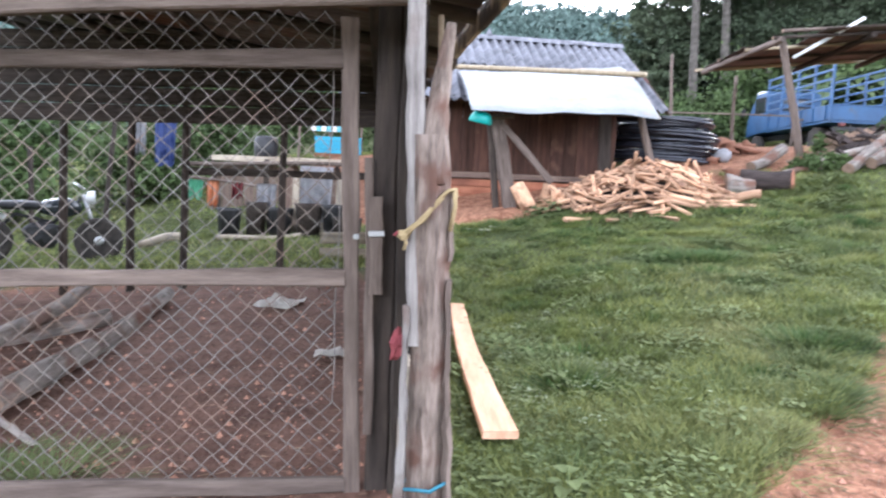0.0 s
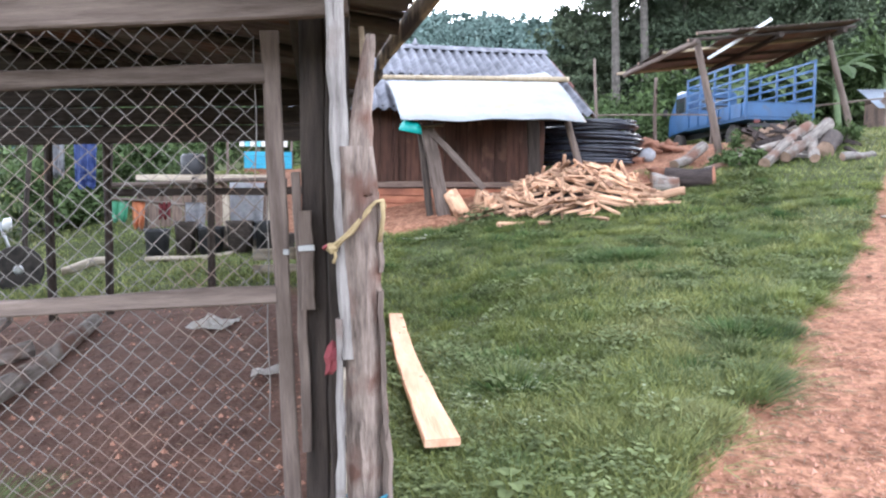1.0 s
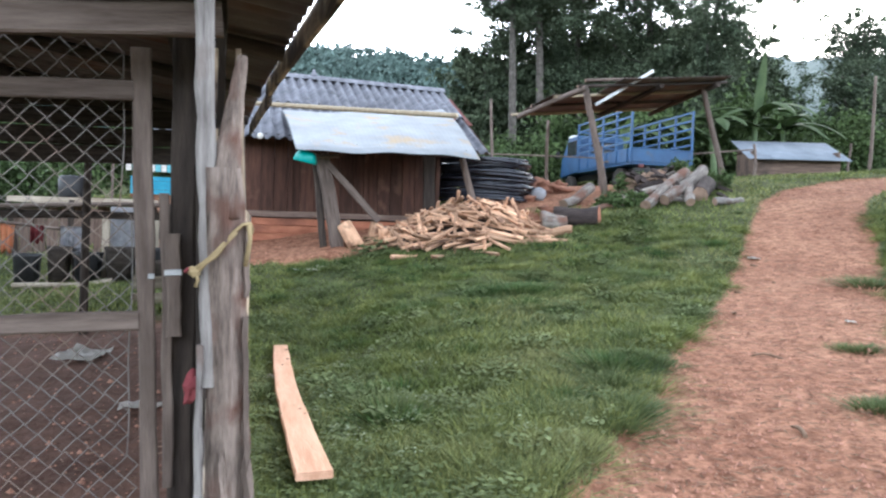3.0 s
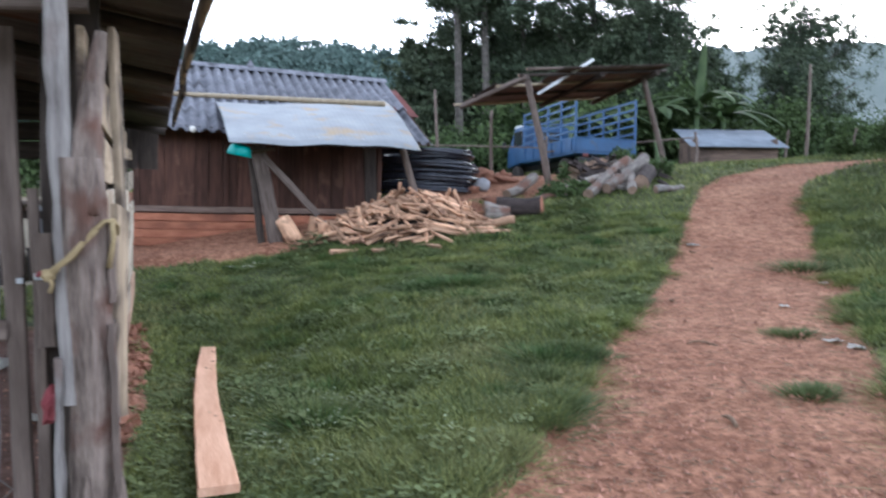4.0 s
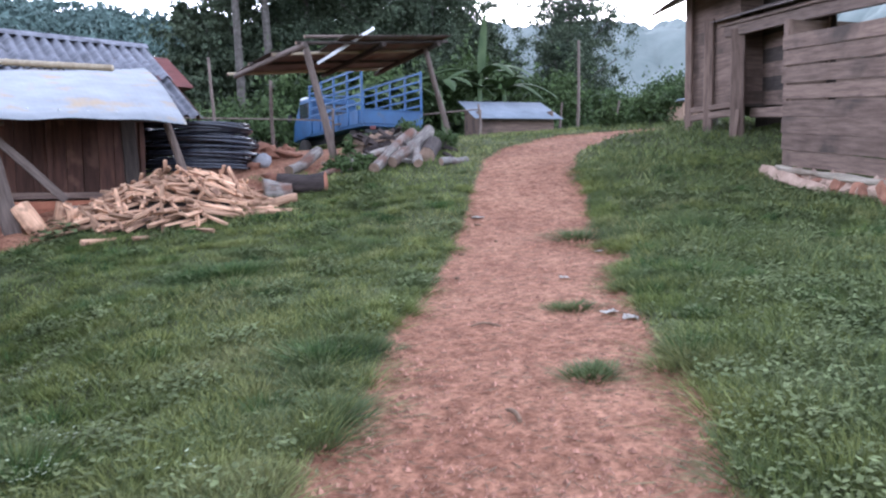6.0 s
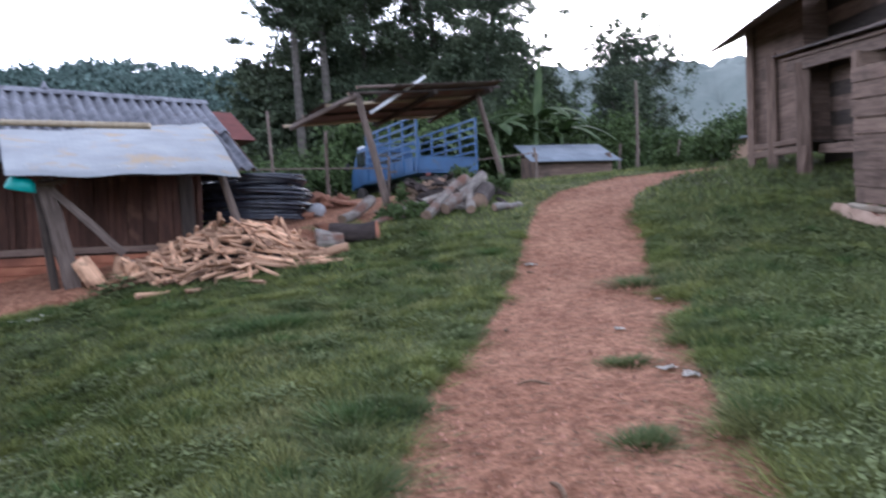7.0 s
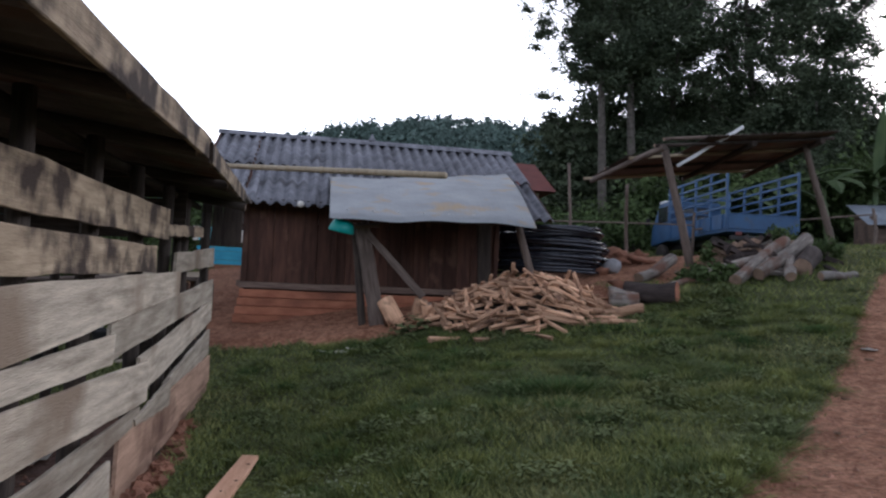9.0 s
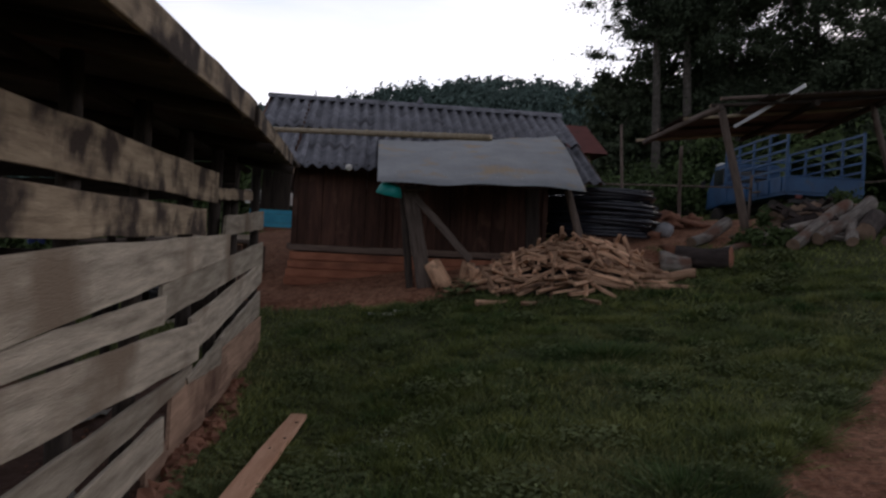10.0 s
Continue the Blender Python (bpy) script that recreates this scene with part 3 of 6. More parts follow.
board("corner_slab", (0.560, 4.62, 0.50), (0.560, 4.72, 1.10), 0.13, 0.02, stained_board, coop, (1, -0.2, 0), wave=0.015, seed=37)
board("corner_slab", (0.56, 4.85, 1.05), (0.53, 4.90, 1.66), 0.12, 0.02, stained_board, coop, (1, -0.1, 0), wave=0.02, seed=38)
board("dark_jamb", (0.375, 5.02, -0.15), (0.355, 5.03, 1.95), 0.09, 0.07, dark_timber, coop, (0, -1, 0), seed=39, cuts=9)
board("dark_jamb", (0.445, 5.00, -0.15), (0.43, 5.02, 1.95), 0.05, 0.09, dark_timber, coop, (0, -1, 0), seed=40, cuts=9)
board("front_beam", (-2.6, 4.70, 1.394), (0.47, 4.70, 1.715), 0.10, 0.05, gate_wood, coop, (0, -1, 0), "grey sawn beam", seed=41, cuts=10)
# roof: tin on poles, low over the side wall, back edge lower
ROOF_Z = lambda x, y: 1.868 + 0.0507 * (min(y, 7.5) - 4.25) + 0.13 * (0.82 - x)
for k in range(8):
    y = 4.15 + k * 0.82
    m = along((0.805, y, ROOF_Z(0.805, y) + 0.01), (0.805, y + 1, ROOF_Z(0.805, y + 1) + 0.01), (0.13, 0, 1))
    part("roof_sheet", corrugated(0.9, 4.6, 0.16, 0.018, 0.004, 6, 4, 0.02, k), old_tin, coop, "", m)
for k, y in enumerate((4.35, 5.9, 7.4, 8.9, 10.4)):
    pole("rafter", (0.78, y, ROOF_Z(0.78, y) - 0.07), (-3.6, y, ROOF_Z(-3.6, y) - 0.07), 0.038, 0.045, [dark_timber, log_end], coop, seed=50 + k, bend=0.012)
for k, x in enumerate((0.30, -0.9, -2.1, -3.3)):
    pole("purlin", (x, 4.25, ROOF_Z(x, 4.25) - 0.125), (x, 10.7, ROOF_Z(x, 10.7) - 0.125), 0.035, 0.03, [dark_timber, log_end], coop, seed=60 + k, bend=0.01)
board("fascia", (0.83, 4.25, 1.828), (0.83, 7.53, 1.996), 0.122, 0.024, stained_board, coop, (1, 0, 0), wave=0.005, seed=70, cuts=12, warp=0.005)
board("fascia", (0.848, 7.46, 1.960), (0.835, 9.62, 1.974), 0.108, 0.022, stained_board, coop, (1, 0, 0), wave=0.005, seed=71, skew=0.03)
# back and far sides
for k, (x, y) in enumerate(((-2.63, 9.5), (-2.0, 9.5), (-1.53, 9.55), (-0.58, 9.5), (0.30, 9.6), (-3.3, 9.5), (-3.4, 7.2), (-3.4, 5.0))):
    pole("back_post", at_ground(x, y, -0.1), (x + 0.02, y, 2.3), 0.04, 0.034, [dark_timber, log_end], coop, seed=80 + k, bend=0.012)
# dark boards added to stand for the roof's shaded underside, with thin light gaps
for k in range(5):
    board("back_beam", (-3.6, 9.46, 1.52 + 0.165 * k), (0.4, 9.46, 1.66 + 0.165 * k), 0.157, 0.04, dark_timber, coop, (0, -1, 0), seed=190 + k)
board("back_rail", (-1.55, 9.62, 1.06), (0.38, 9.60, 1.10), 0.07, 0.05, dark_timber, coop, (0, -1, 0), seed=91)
for k, (z, w) in enumerate(((0.16, 0.16), (0.36, 0.14))):
    board("far_board", (-0.30, 10.86, z), (0.45, 10.86, z + 0.02), w, 0.02, board_wood, coop, (0, -1, 0), seed=92 + k)

# ---- gate of the coop ----
gate = thing("wire_gate", "grey timber gate with sagging chain-link wire netting", "gate", (-0.9, 5.0, -0.1))
board("stile", (0.285, 4.995, -0.13), (0.205, 4.995, 1.66), 0.062, 0.036, gate_wood, gate, (0, -1, 0), seed=300, cuts=8)
board("stile", (-2.05, 4.995, -0.22), (-2.12, 4.995, 1.55), 0.062, 0.036, gate_wood, gate, (0, -1, 0), seed=301, cuts=8)
for k, (za, zb, xa, xb) in enumerate(((1.36, 1.51, -2.08, 0.19), (0.61, 0.715, -2.06, 0.225), (-0.17, -0.085, -2.03, 0.255))):
    board("rail", (xa, 4.985, za), (xb, 4.985, zb), 0.062, 0.04, gate_wood, gate, (0, -1, 0), seed=303 + k, cuts=8)
net = bmesh.new()
for i in range(58):
    pts = []
    for j in range(47):
        x = -2.06 + 0.0406 * i + (0.0203 if (i + j) % 2 else -0.0203) * 0.97
        x += 0.004 * math.sin(j * 0.5 + i * 0.15)
        z = -0.16 + 0.0385 * j + 0.062 * (x + 1) + 0.006 * math.sin(i * 1.3 + j * 0.4)
        if x < 0.24 - 0.045 * z:
            pts.append((x, 5.022 + (0.003 if j % 2 else -0.003) + 0.012 * math.sin(i * 0.5) * math.sin(j * 0.2), z))
    if len(pts) > 3:
        one = as_mesh("wire", tube(pts, 0.0028, 4), wire_mat)
        net.from_mesh(one)
        bpy.data.meshes.remove(one)
part("wire_netting", net, wire_mat, gate, "diamond chain-link wire netting")
board("latch_post", (0.335, 4.97, 0.12), (0.30, 4.97, 1.16), 0.034, 0.03, gate_wood, gate, (0, -1, 0), seed=310)
board("latch_block", (0.345, 4.945, 0.66), (0.330, 4.945, 1.02), 0.048, 0.03, gate_wood, gate, (0, -1, 0), seed=311)
part("hasp", box(bmesh.new(), (0, 0, 0), (0.06, 0.008, 0.022), None, 0.003), steel, gate, "zinc hasp", pose(0.335, 4.926, 0.885, 0, -4, 0))
part("hasp_staple", box(bmesh.new(), (0, 0, 0), (0.022, 0.012, 0.02), None, 0.003), steel, gate, "zinc staple", pose(0.262, 4.970, 0.868))

# cloth strip tied round the corner trunk, blue rope at its foot, a red rag
part("cloth_strip", tube([(0.404, 4.365, 0.925), (0.424, 4.352, 0.945), (0.448, 4.346, 0.965), (0.471, 4.346, 0.990), (0.495, 4.352, 1.018), (0.513, 4.358, 1.040), (0.536, 4.360, 1.062), (0.556, 4.366, 1.066), (0.564, 4.40, 1.05), (0.562, 4.45, 1.03)], 0.006, 6), rope_mat, coop, "yellowed cloth strip tied round the trunk", None, True)
part("cloth_strip", tube([(0.412, 4.360, 0.915), (0.440, 4.345, 0.952), (0.468, 4.340, 0.975), (0.492, 4.346, 1.008), (0.520, 4.356, 1.040)], 0.0045, 6), rope_mat, coop, "", None, True)
part("cloth_knot", lump((0.018, 0.015, 0.016), 5), rope_mat, coop, "", pose(0.410, 4.362, 0.928))
part("cloth_tail", tube([(0.404, 4.362, 0.93), (0.394, 4.362, 0.935), (0.386, 4.365, 0.925)], 0.006, 6), red_rag, coop, "frayed reddish cloth end", None, True)
part("cloth_tail", tube([(0.415, 4.358, 0.925), (0.420, 4.356, 0.905), (0.414, 4.358, 0.885)], 0.0055, 6), rope_mat, coop, "", None, True)
part("cloth_tail", tube([(0.553, 4.364, 1.062), (0.557, 4.362, 1.02), (0.552, 4.362, 0.985), (0.546, 4.364, 0.945)], 0.007, 6), rope_mat, coop, "", None, True)
part("blue_rope", tube([(0.508 + 0.082 * math.cos(a * 0.7), 4.428 + 0.082 * math.sin(a * 0.7), 0.06 + 0.007 * a + 0.006 * math.sin(a * 3)) for a in range(-8, 19)], 0.006, 6), blue_rope, coop, "blue nylon rope wound round the foot", None, True)
part("red_rag", lump((0.020, 0.016, 0.052), 8, 0.4), red_rag, coop, "faded red rag", pose(0.412, 4.42, 0.595, 0, 10, 0))

# ---- the wooden house ----
house = thing("farm_house", "low wooden house of dark planks under grey corrugated fibre-cement roofing", "house", (2.4, 16.7, 0.7))
HX0, HX1, HY0, HY1 = 0.41, 4.30, 14.40, 19.10
RIDGE_Y, RIDGE_Z, EAVE_Y, EAVE_Z = 16.75, 3.90, 13.98, 2.44


def house_wall(a, b, normal, z0, z1, seed, gable=False):
    d = (Vector(b) - Vector(a)).length
    n = int(d / 0.205)
    for k in range(n):
        f = (k + 0.5) / n
        p = Vector(a).lerp(Vector(b), f)
        zt = z1
        if gable:
            zt = EAVE_Z + 0.02 + (RIDGE_Z - EAVE_Z) * (1 - abs(p.y - RIDGE_Y) / (RIDGE_Y - EAVE_Y))
        off = Vector(normal) * (0.006 * ((k * 7 + seed) % 3))
        board("wall_plank", (p.x + off.x, p.y + off.y, z0), (p.x + off.x, p.y + off.y, zt), d / n * 0.985, 0.022, house_wood, house, normal, wave=0.003, cuts=3, seed=seed + k)


house_wall((HX0, HY0, 0), (HX1, HY0, 0), (0, -1, 0), 1.20, 2.60, 400)
house_wall((HX1, HY0 + 0.03, 0), (HX1, HY1, 0), (1, 0, 0), 1.20, 2.6, 430, True)
house_wall((HX0, HY1, 0), (HX0, HY0 + 0.03, 0), (-1, 0, 0), 1.20, 2.6, 470, True)
house_wall((HX1, HY1, 0), (HX0, HY1, 0), (0, 1, 0), 1.20, 2.55, 510)
part("inner_floor", box(bmesh.new(), ((HX0 + HX1) / 2, (HY0 + HY1) / 2, 1.16), (HX1 - HX0 - 0.06, HY1 - HY0 - 0.06, 0.05)), dark_timber, house)
for k, (a, b) in enumerate((((HX0 - 0.03, HY0 - 0.05), (HX1 + 0.03, HY0 - 0.05)), ((HX1 + 0.05, HY0), (HX1 + 0.05, HY1)), ((HX0 - 0.05, HY1), (HX0 - 0.05, HY0)))):
    board("sill_beam", (*a, 1.215), (*b, 1.235), 0.095, 0.05, sill_wood, house, (b[1] - a[1], a[0] - b[0], 0), seed=540 + k, label="dusty grey sill beam")
for k in range(4):
    z = 1.09 - 0.125 * k
    board("plinth_course", (HX0 - 0.02 - 0.02 * k, HY0 - 0.045 - 0.035 * k, z), (HX1 + 0.02, HY0 - 0.045 - 0.035 * k, z + 0.01), 0.118, 0.06, plinth_mat, house, (0, -1, 0), "red clay-smeared plinth board", seed=550 + k, wave=0.004)
part("plinth_core", box(bmesh.new(), ((HX0 + HX1) / 2, (HY0 + HY1) / 2 + 0.06, 0.72), (HX1 - HX0 - 0.04, HY1 - HY0 - 0.06, 0.86)), plinth_mat, house)
for k, x in enumerate((HX0 + 0.03, 1.75, 3.0, HX1 - 0.03)):
    board("wall_stud", (x, HY0 - 0.03, 1.25), (x, HY0 - 0.03, 2.55), 0.07, 0.035, house_wood, house, (0, -1, 0), seed=560 + k)
# roof of overlapping corrugated sheets, two rows on each slope
slope = Vector((0, EAVE_Y - RIDGE_Y, EAVE_Z - RIDGE_Z))
run = slope.length
for side in (1, -1):
    down = Vector((0, slope.y * side, slope.z)).normalized()
    up = Vector((0, down.z * -side, abs(down.y))).normalized() if side == 1 else Vector((0, -down.z, abs(down.y))).normalized()
    up = Vector((0, -down.z if down.y > 0 else down.z, abs(down.y)))
    for row in range(2):
        for k in range(6):
            x0 = -0.33 + k * 0.895
            start = Vector((x0, RIDGE_Y, RIDGE_Z + 0.045 - 0.045 * row)) + down * (row * run * 0.5 - 0.02)
            xa = Vector((1, 0, 0))
            m = Matrix.Translation(start) @ Matrix((xa, down, xa.cross(down))).transposed().to_4x4()
            part("roof_sheet", corrugated(0.935, run * 0.5 + 0.10, 0.178, 0.033 if side == 1 else -0.033, 0.007, 8, 2, 0, k + row * 9), fibre_roof, house, "", m)
ridge = bmesh.new()
for i in range(60):
    x = -0.36 + 5.44 * i / 59
    w = 0.032 * math.sin(x / 0.178 * 6.2832)
    ring = [ridge.verts.new(p) for p in ((x, RIDGE_Y - 0.17 + w * 0.6, RIDGE_Z - 0.01), (x, RIDGE_Y - 0.05, RIDGE_Z + 0.09), (x, RIDGE_Y + 0.05, RIDGE_Z + 0.09), (x, RIDGE_Y + 0.17, RIDGE_Z - 0.01), (x, RIDGE_Y, RIDGE_Z + 0.05))]
    if i:
        for q in range(5):
            ridge.faces.new((last[q], last[(q + 1) % 5], ring[(q + 1) % 5], ring[q]))
    last = ring
part("ridge_cap", ridge, fibre_roof, house, "", smooth=False)
part("ridge_finial", lathe([(0.10, 0), (0.07, 0.04), (0.035, 0.09), (0.012, 0.15)], 8), fibre_roof, house, "", pose(2.40, RIDGE_Y, RIDGE_Z + 0.07))
for x in (-0.31, 5.03):
    for s in (1, -1):
        board("verge_board", (x, RIDGE_Y, RIDGE_Z + 0.0), (x, RIDGE_Y - s * (RIDGE_Y - EAVE_Y), EAVE_Z - 0.03), 0.10, 0.02, house_wood, house, (1, 0, 0), seed=570)
for k, (y, z) in enumerate(((14.12, 2.45), (15.3, 3.06), (16.6, 3.72), (18.2, 3.06), (19.35, 2.47))):
    pole("purlin", (-0.28, y, z), (5.0, y, z), 0.035, 0.035, [dark_timber, log_end], house, seed=580 + k, bend=0.006)
part("white_cup", lathe([(0.045, 0), (0.05, 0.05), (0.02, 0.06)], 10), paper_white, house, "white cup wedged on the eave", pose(1.22, 13.95, 2.42, 100, 0, 0))

# awning of one flattened zinc sheet over the porch
awning = thing("zinc_awning", "dull galvanised sheet awning, rust-blotched, propped on leaning posts", "awning", (3.0, 13.1, 0.75))
aw = bmesh.new()
NA, NB = 96, 10
layers = []
for s in (0.003, -0.003):
    g = []
    for j in range(NB + 1):
        v = j / NB
        row = []
        for i in range(NA + 1):
            u = i / NA
            lo = Vector((1.62 + 2.74 * u, 12.60 - 0.05 * u, 2.125 + 0.04 * u - 0.02 * math.sin(u * 7)))
            hi = Vector((1.64 + 3.06 * u, 14.88 + 0.72 * u ** 1.5, 2.985 + 0.385 * u ** 1.5))
            p = hi.lerp(lo, v)
            p.z += 0.085 * math.sin(3.1416 * v) * (0.6 + 0.4 * u) + 0.003 * math.sin(u * 6.2832 * 38) + 0.010 * math.sin(u * 19 + v * 5) + s
            row.append(aw.verts.new(p))
        g.append(row)
    layers.append(g)
    for a, b in zip(g, g[1:]):
        for i in range(NA):
            aw.faces.new((a[i], a[i + 1], b[i + 1], b[i])).smooth = True
for j in (0, NB):
    for i in range(NA):
        aw.faces.new((layers[0][j][i], layers[0][j][i + 1], layers[1][j][i + 1], layers[1][j][i]))
for i in (0, NA):
    for j in range(NB):
        aw.faces.new((layers[0][j][i], layers[0][j + 1][i], layers[1][j + 1][i], layers[1][j][i]))
part("sheet", aw, zinc, awning, "galvanised sheet with rust blotches")
for k in range(8):
    part("roofing_nail", lathe([(0.016, 0), (0.012, 0.008), (0.004, 0.012)], 8), steel, awning, "", pose(1.85 + 0.34 * k, 12.85 - 0.006 * k, 2.262 + 0.004 * k, 18, 0, 0))
pole("front_bearer", (1.70, 12.82, 2.165), (4.40, 12.78, 2.215), 0.03, 0.03, [dark_timber, log_end], awning, seed=600, bend=0.008)
board("porch_post", at_ground(2.36, 13.12, -0.1), (2.06, 13.10, 2.13), 0.20, 0.10, gate_wood, awning, (0, -1, 0), "grey leaning squared post", seed=601, cuts=8, wave=0.01)
board("porch_post", at_ground(2.16, 13.22, -0.1), (1.98, 13.20, 2.05), 0.10, 0.07, dark_timber, awning, (0, -1, 0), seed=602, cuts=8)
board("brace", (2.14, 13.06, 1.98), (2.94, 13.02, 1.16), 0.10, 0.03, gate_wood, awning, (0, -1, 0), "grey board brace", seed=603, cuts=6)
board("cap_board", (1.90, 13.05, 2.06), (2.30, 13.05, 2.10), 0.05, 0.12, gate_wood, awning, (0, -1, 0), seed=604)
pole("porch_post", at_ground(4.62, 13.12, -0.1), (4.27, 13.08, 2.20), 0.06, 0.05, [gate_wood, log_end], awning, "rough leaning post", seed=605, bend=0.01)
board("porch_post", at_ground(3.98, 13.75, -0.1), (3.90, 13.75, 2.35), 0.20, 0.05, dark_timber, awning, (0, -1, 0), seed=606)

basin = thing("plastic_basin", "teal plastic basin hung upside down under the awning", "basin", (1.78, 12.80, 2.0))
part("bowl", lathe([(0.165, -0.10), (0.175, -0.085), (0.15, 0.0), (0.12, 0.05), (0.05, 0.065)], 20), teal_plastic, basin, "", pose(1.80, 12.84, 2.06, 8, 10, 0))

# ---- vehicle shed ----
shed = thing("vehicle_shed", "open pole shed with a rusty tin roof in the yard", "shed", (8.8, 15.5, 2.2))
SZ = lambda x, y: 3.74 + 0.12 * (x - 7) - 0.11 * (y - 13.8)
for k, (a, b, r) in enumerate((((7.50, 14.18), (6.93, 14.02, SZ(6.93, 14.0)), 0.075), ((10.12, 14.15), (9.50, 14.10, SZ(9.5, 14.1)), 0.06), ((7.40, 16.5), (7.40, 16.5, SZ(7.4, 16.5)), 0.04))):
    pole("post", at_ground(*a, -0.2), b, r, r * 0.8, [gate_wood, log_end], shed, "leaning grey pole", seed=620 + k, bend=0.02)
for k, (x, xb, yb) in enumerate(((6.76, 6.36, 15.75), (8.3, 8.3, 16.0), (9.55, 9.55, 16.0))):
    pole("rafter", (x, 13.75, SZ(x, 13.75) - 0.06), (xb, yb, SZ(xb, yb) - 0.06), 0.05, 0.045, [gate_wood if k == 0 else dark_timber, dark_timber], shed, seed=630 + k, bend=0.01)
for k in range(4):
    y = 13.85 + 0.66 * k
    x = 6.66 - 0.20 * (y - 13.75)
    pole("purlin", (x, y, SZ(x, y)), (9.82, y, SZ(9.82, y)), 0.03, 0.03, [bamboo_mat if k % 2 else dark_timber, log_end], shed, seed=640 + k, bend=0.008)
for k in range(3):
    x = 7.42 + 0.76 * k
    a, b = Vector((x, 13.6, SZ(x, 13.6) + 0.05)), Vector((x, 16.1, SZ(x, 16.1) + 0.05))
    m = Matrix.Translation(a) @ Matrix((Vector((1, 0, 0.12)).normalized(), (b - a).normalized(), Vector((1, 0, 0.12)).normalized().cross((b - a).normalized()))).transposed().to_4x4()
    part("roof_sheet", corrugated(0.82, (b - a).length, 0.08, 0.011, 0.003, 4, 4, 0, 650 + k), old_tin, shed, "", m)
a, b = Vector((6.46, 14.45, SZ(6.46, 14.45) + 0.03)), Vector((6.28, 16.0, SZ(6.28, 16.0) + 0.03))
part("roof_sheet", corrugated(1.15, 1.6, 0.08, 0.011, 0.003, 4, 4, 0, 660), old_tin, shed, "", Matrix.Translation(a) @ Matrix((Vector((1, 0, 0.12)).normalized(), (b - a).normalized(), Vector((1, 0, 0.12)).normalized().cross((b - a).normalized()))).transposed().to_4x4())
# white stands in for sky light on this zinc strip, which faces down
board("front_strip", (7.30, 14.35, SZ(7.3, 14.35) - 0.22), (7.98, 13.55, SZ(7.9, 13.5) + 0.16), 0.06, 0.02, truck_white, shed, (0.3, -0.8, 0.5), "zinc edging strip, whitened in place of light from the sky", seed=661)
pole("head_pole", (6.85, 13.95, SZ(6.85, 13.95) + 0.12), (8.9, 13.75, SZ(8.9, 13.75) + 0.06), 0.03, 0.028, [gate_wood, log_end], shed, seed=662, bend=0.01)

# ---- truck ----
TZ = 2.20
TM = Matrix.Translation((11.83, 18.76, TZ)) @ pose(0, 0, 0, 0, 0, -6)
truck = thing("truck", "small blue farm truck with railed bed behind a shed", "truck", (11.83, 18.76, TZ))


def tpart(name, bm, mat, parent=None, label="", loc=(0, 0, 0), rot=(0, 0, 0), smooth=False):
    return part(name, bm, mat, parent or truck, label, TM @ pose(*loc, *rot), smooth)


BW, BL, BZ = 1.75, 3.6, 0.80
tpart("bed_floor", box(bmesh.new(), (0, BL / 2, BZ), (BW, BL, 0.08), None, 0.01), truck_blue)
for x in (-BW / 2, BW / 2):
    sp = tpart("side_panel", box(bmesh.new(), (x, BL / 2, BZ + 0.21), (0.04, BL, 0.36), None, 0.008), truck_blue)
    for k in range(6):
        tpart("panel_rib", box(bmesh.new(), (x + math.copysign(0.03, x), 0.2 + k * 0.64, BZ + 0.21), (0.03, 0.05, 0.34)), truck_blue, sp)
    for k in range(5):
        tpart("side_rail", box(bmesh.new(), (x, BL / 2, BZ + 0.56 + 0.215 * k), (0.03, BL, 0.055), None, 0.005), truck_blue)
    for k in range(5):
        tpart("stake", box(bmesh.new(), (x, 0.02 + k * 0.89, BZ + 0.74), (0.05, 0.06, 1.44), None, 0.005), truck_blue)
tg = tpart("tailgate", box(bmesh.new(), (0, 0, BZ + 0.21), (BW - 0.04, 0.045, 0.36), None, 0.008), truck_blue)
tpart("tailgate_lip", box(bmesh.new(), (0, -0.025, BZ + 0.385), (BW - 0.02, 0.03, 0.03), None, 0.005), truck_blue, tg)
for k in range(4):
    tpart("front_rail", box(bmesh.new(), (0, BL - 0.02, BZ + 0.55 + 0.22 * k), (BW, 0.03, 0.05)), truck_blue)
for x in (-0.35, 0.35):
    tpart("chassis_beam", box(bmesh.new(), (x, 2.5, 0.66), (0.09, 4.9, 0.16), None, 0.01), black_part)
tpart("rear_bumper", box(bmesh.new(), (0, -0.02, 0.62), (BW * 0.94, 0.07, 0.11), None, 0.015), black_part)
cab = bmesh.new()
prof = [(3.78, 0.82), (3.78, 1.92), (3.95, 1.99), (4.75, 1.97), (5.22, 1.25), (5.28, 0.70)]
ca = [[cab.verts.new((s * (0.78 - 0.05 * (z > 1.3)), y, z)) for y, z in prof] for s in (-1, 1)]
for k in range(len(prof)):
    cab.faces.new((ca[0][k], ca[0][(k + 1) % 6], ca[1][(k + 1) % 6], ca[1][k]))
cab.faces.new(ca[0]), cab.faces.new(ca[1])
bmesh.ops.bevel(cab, geom=list(cab.edges), offset=0.05, segments=2, affect="EDGES", profile=0.6)
cabin = tpart("cab", cab, truck_blue, None, "blue cab with a white roof")
tpart("cab_roof", box(bmesh.new(), (0, 4.62, 1.99), (1.44, 0.42, 0.10), None, 0.04), truck_white, cabin, "white roof")
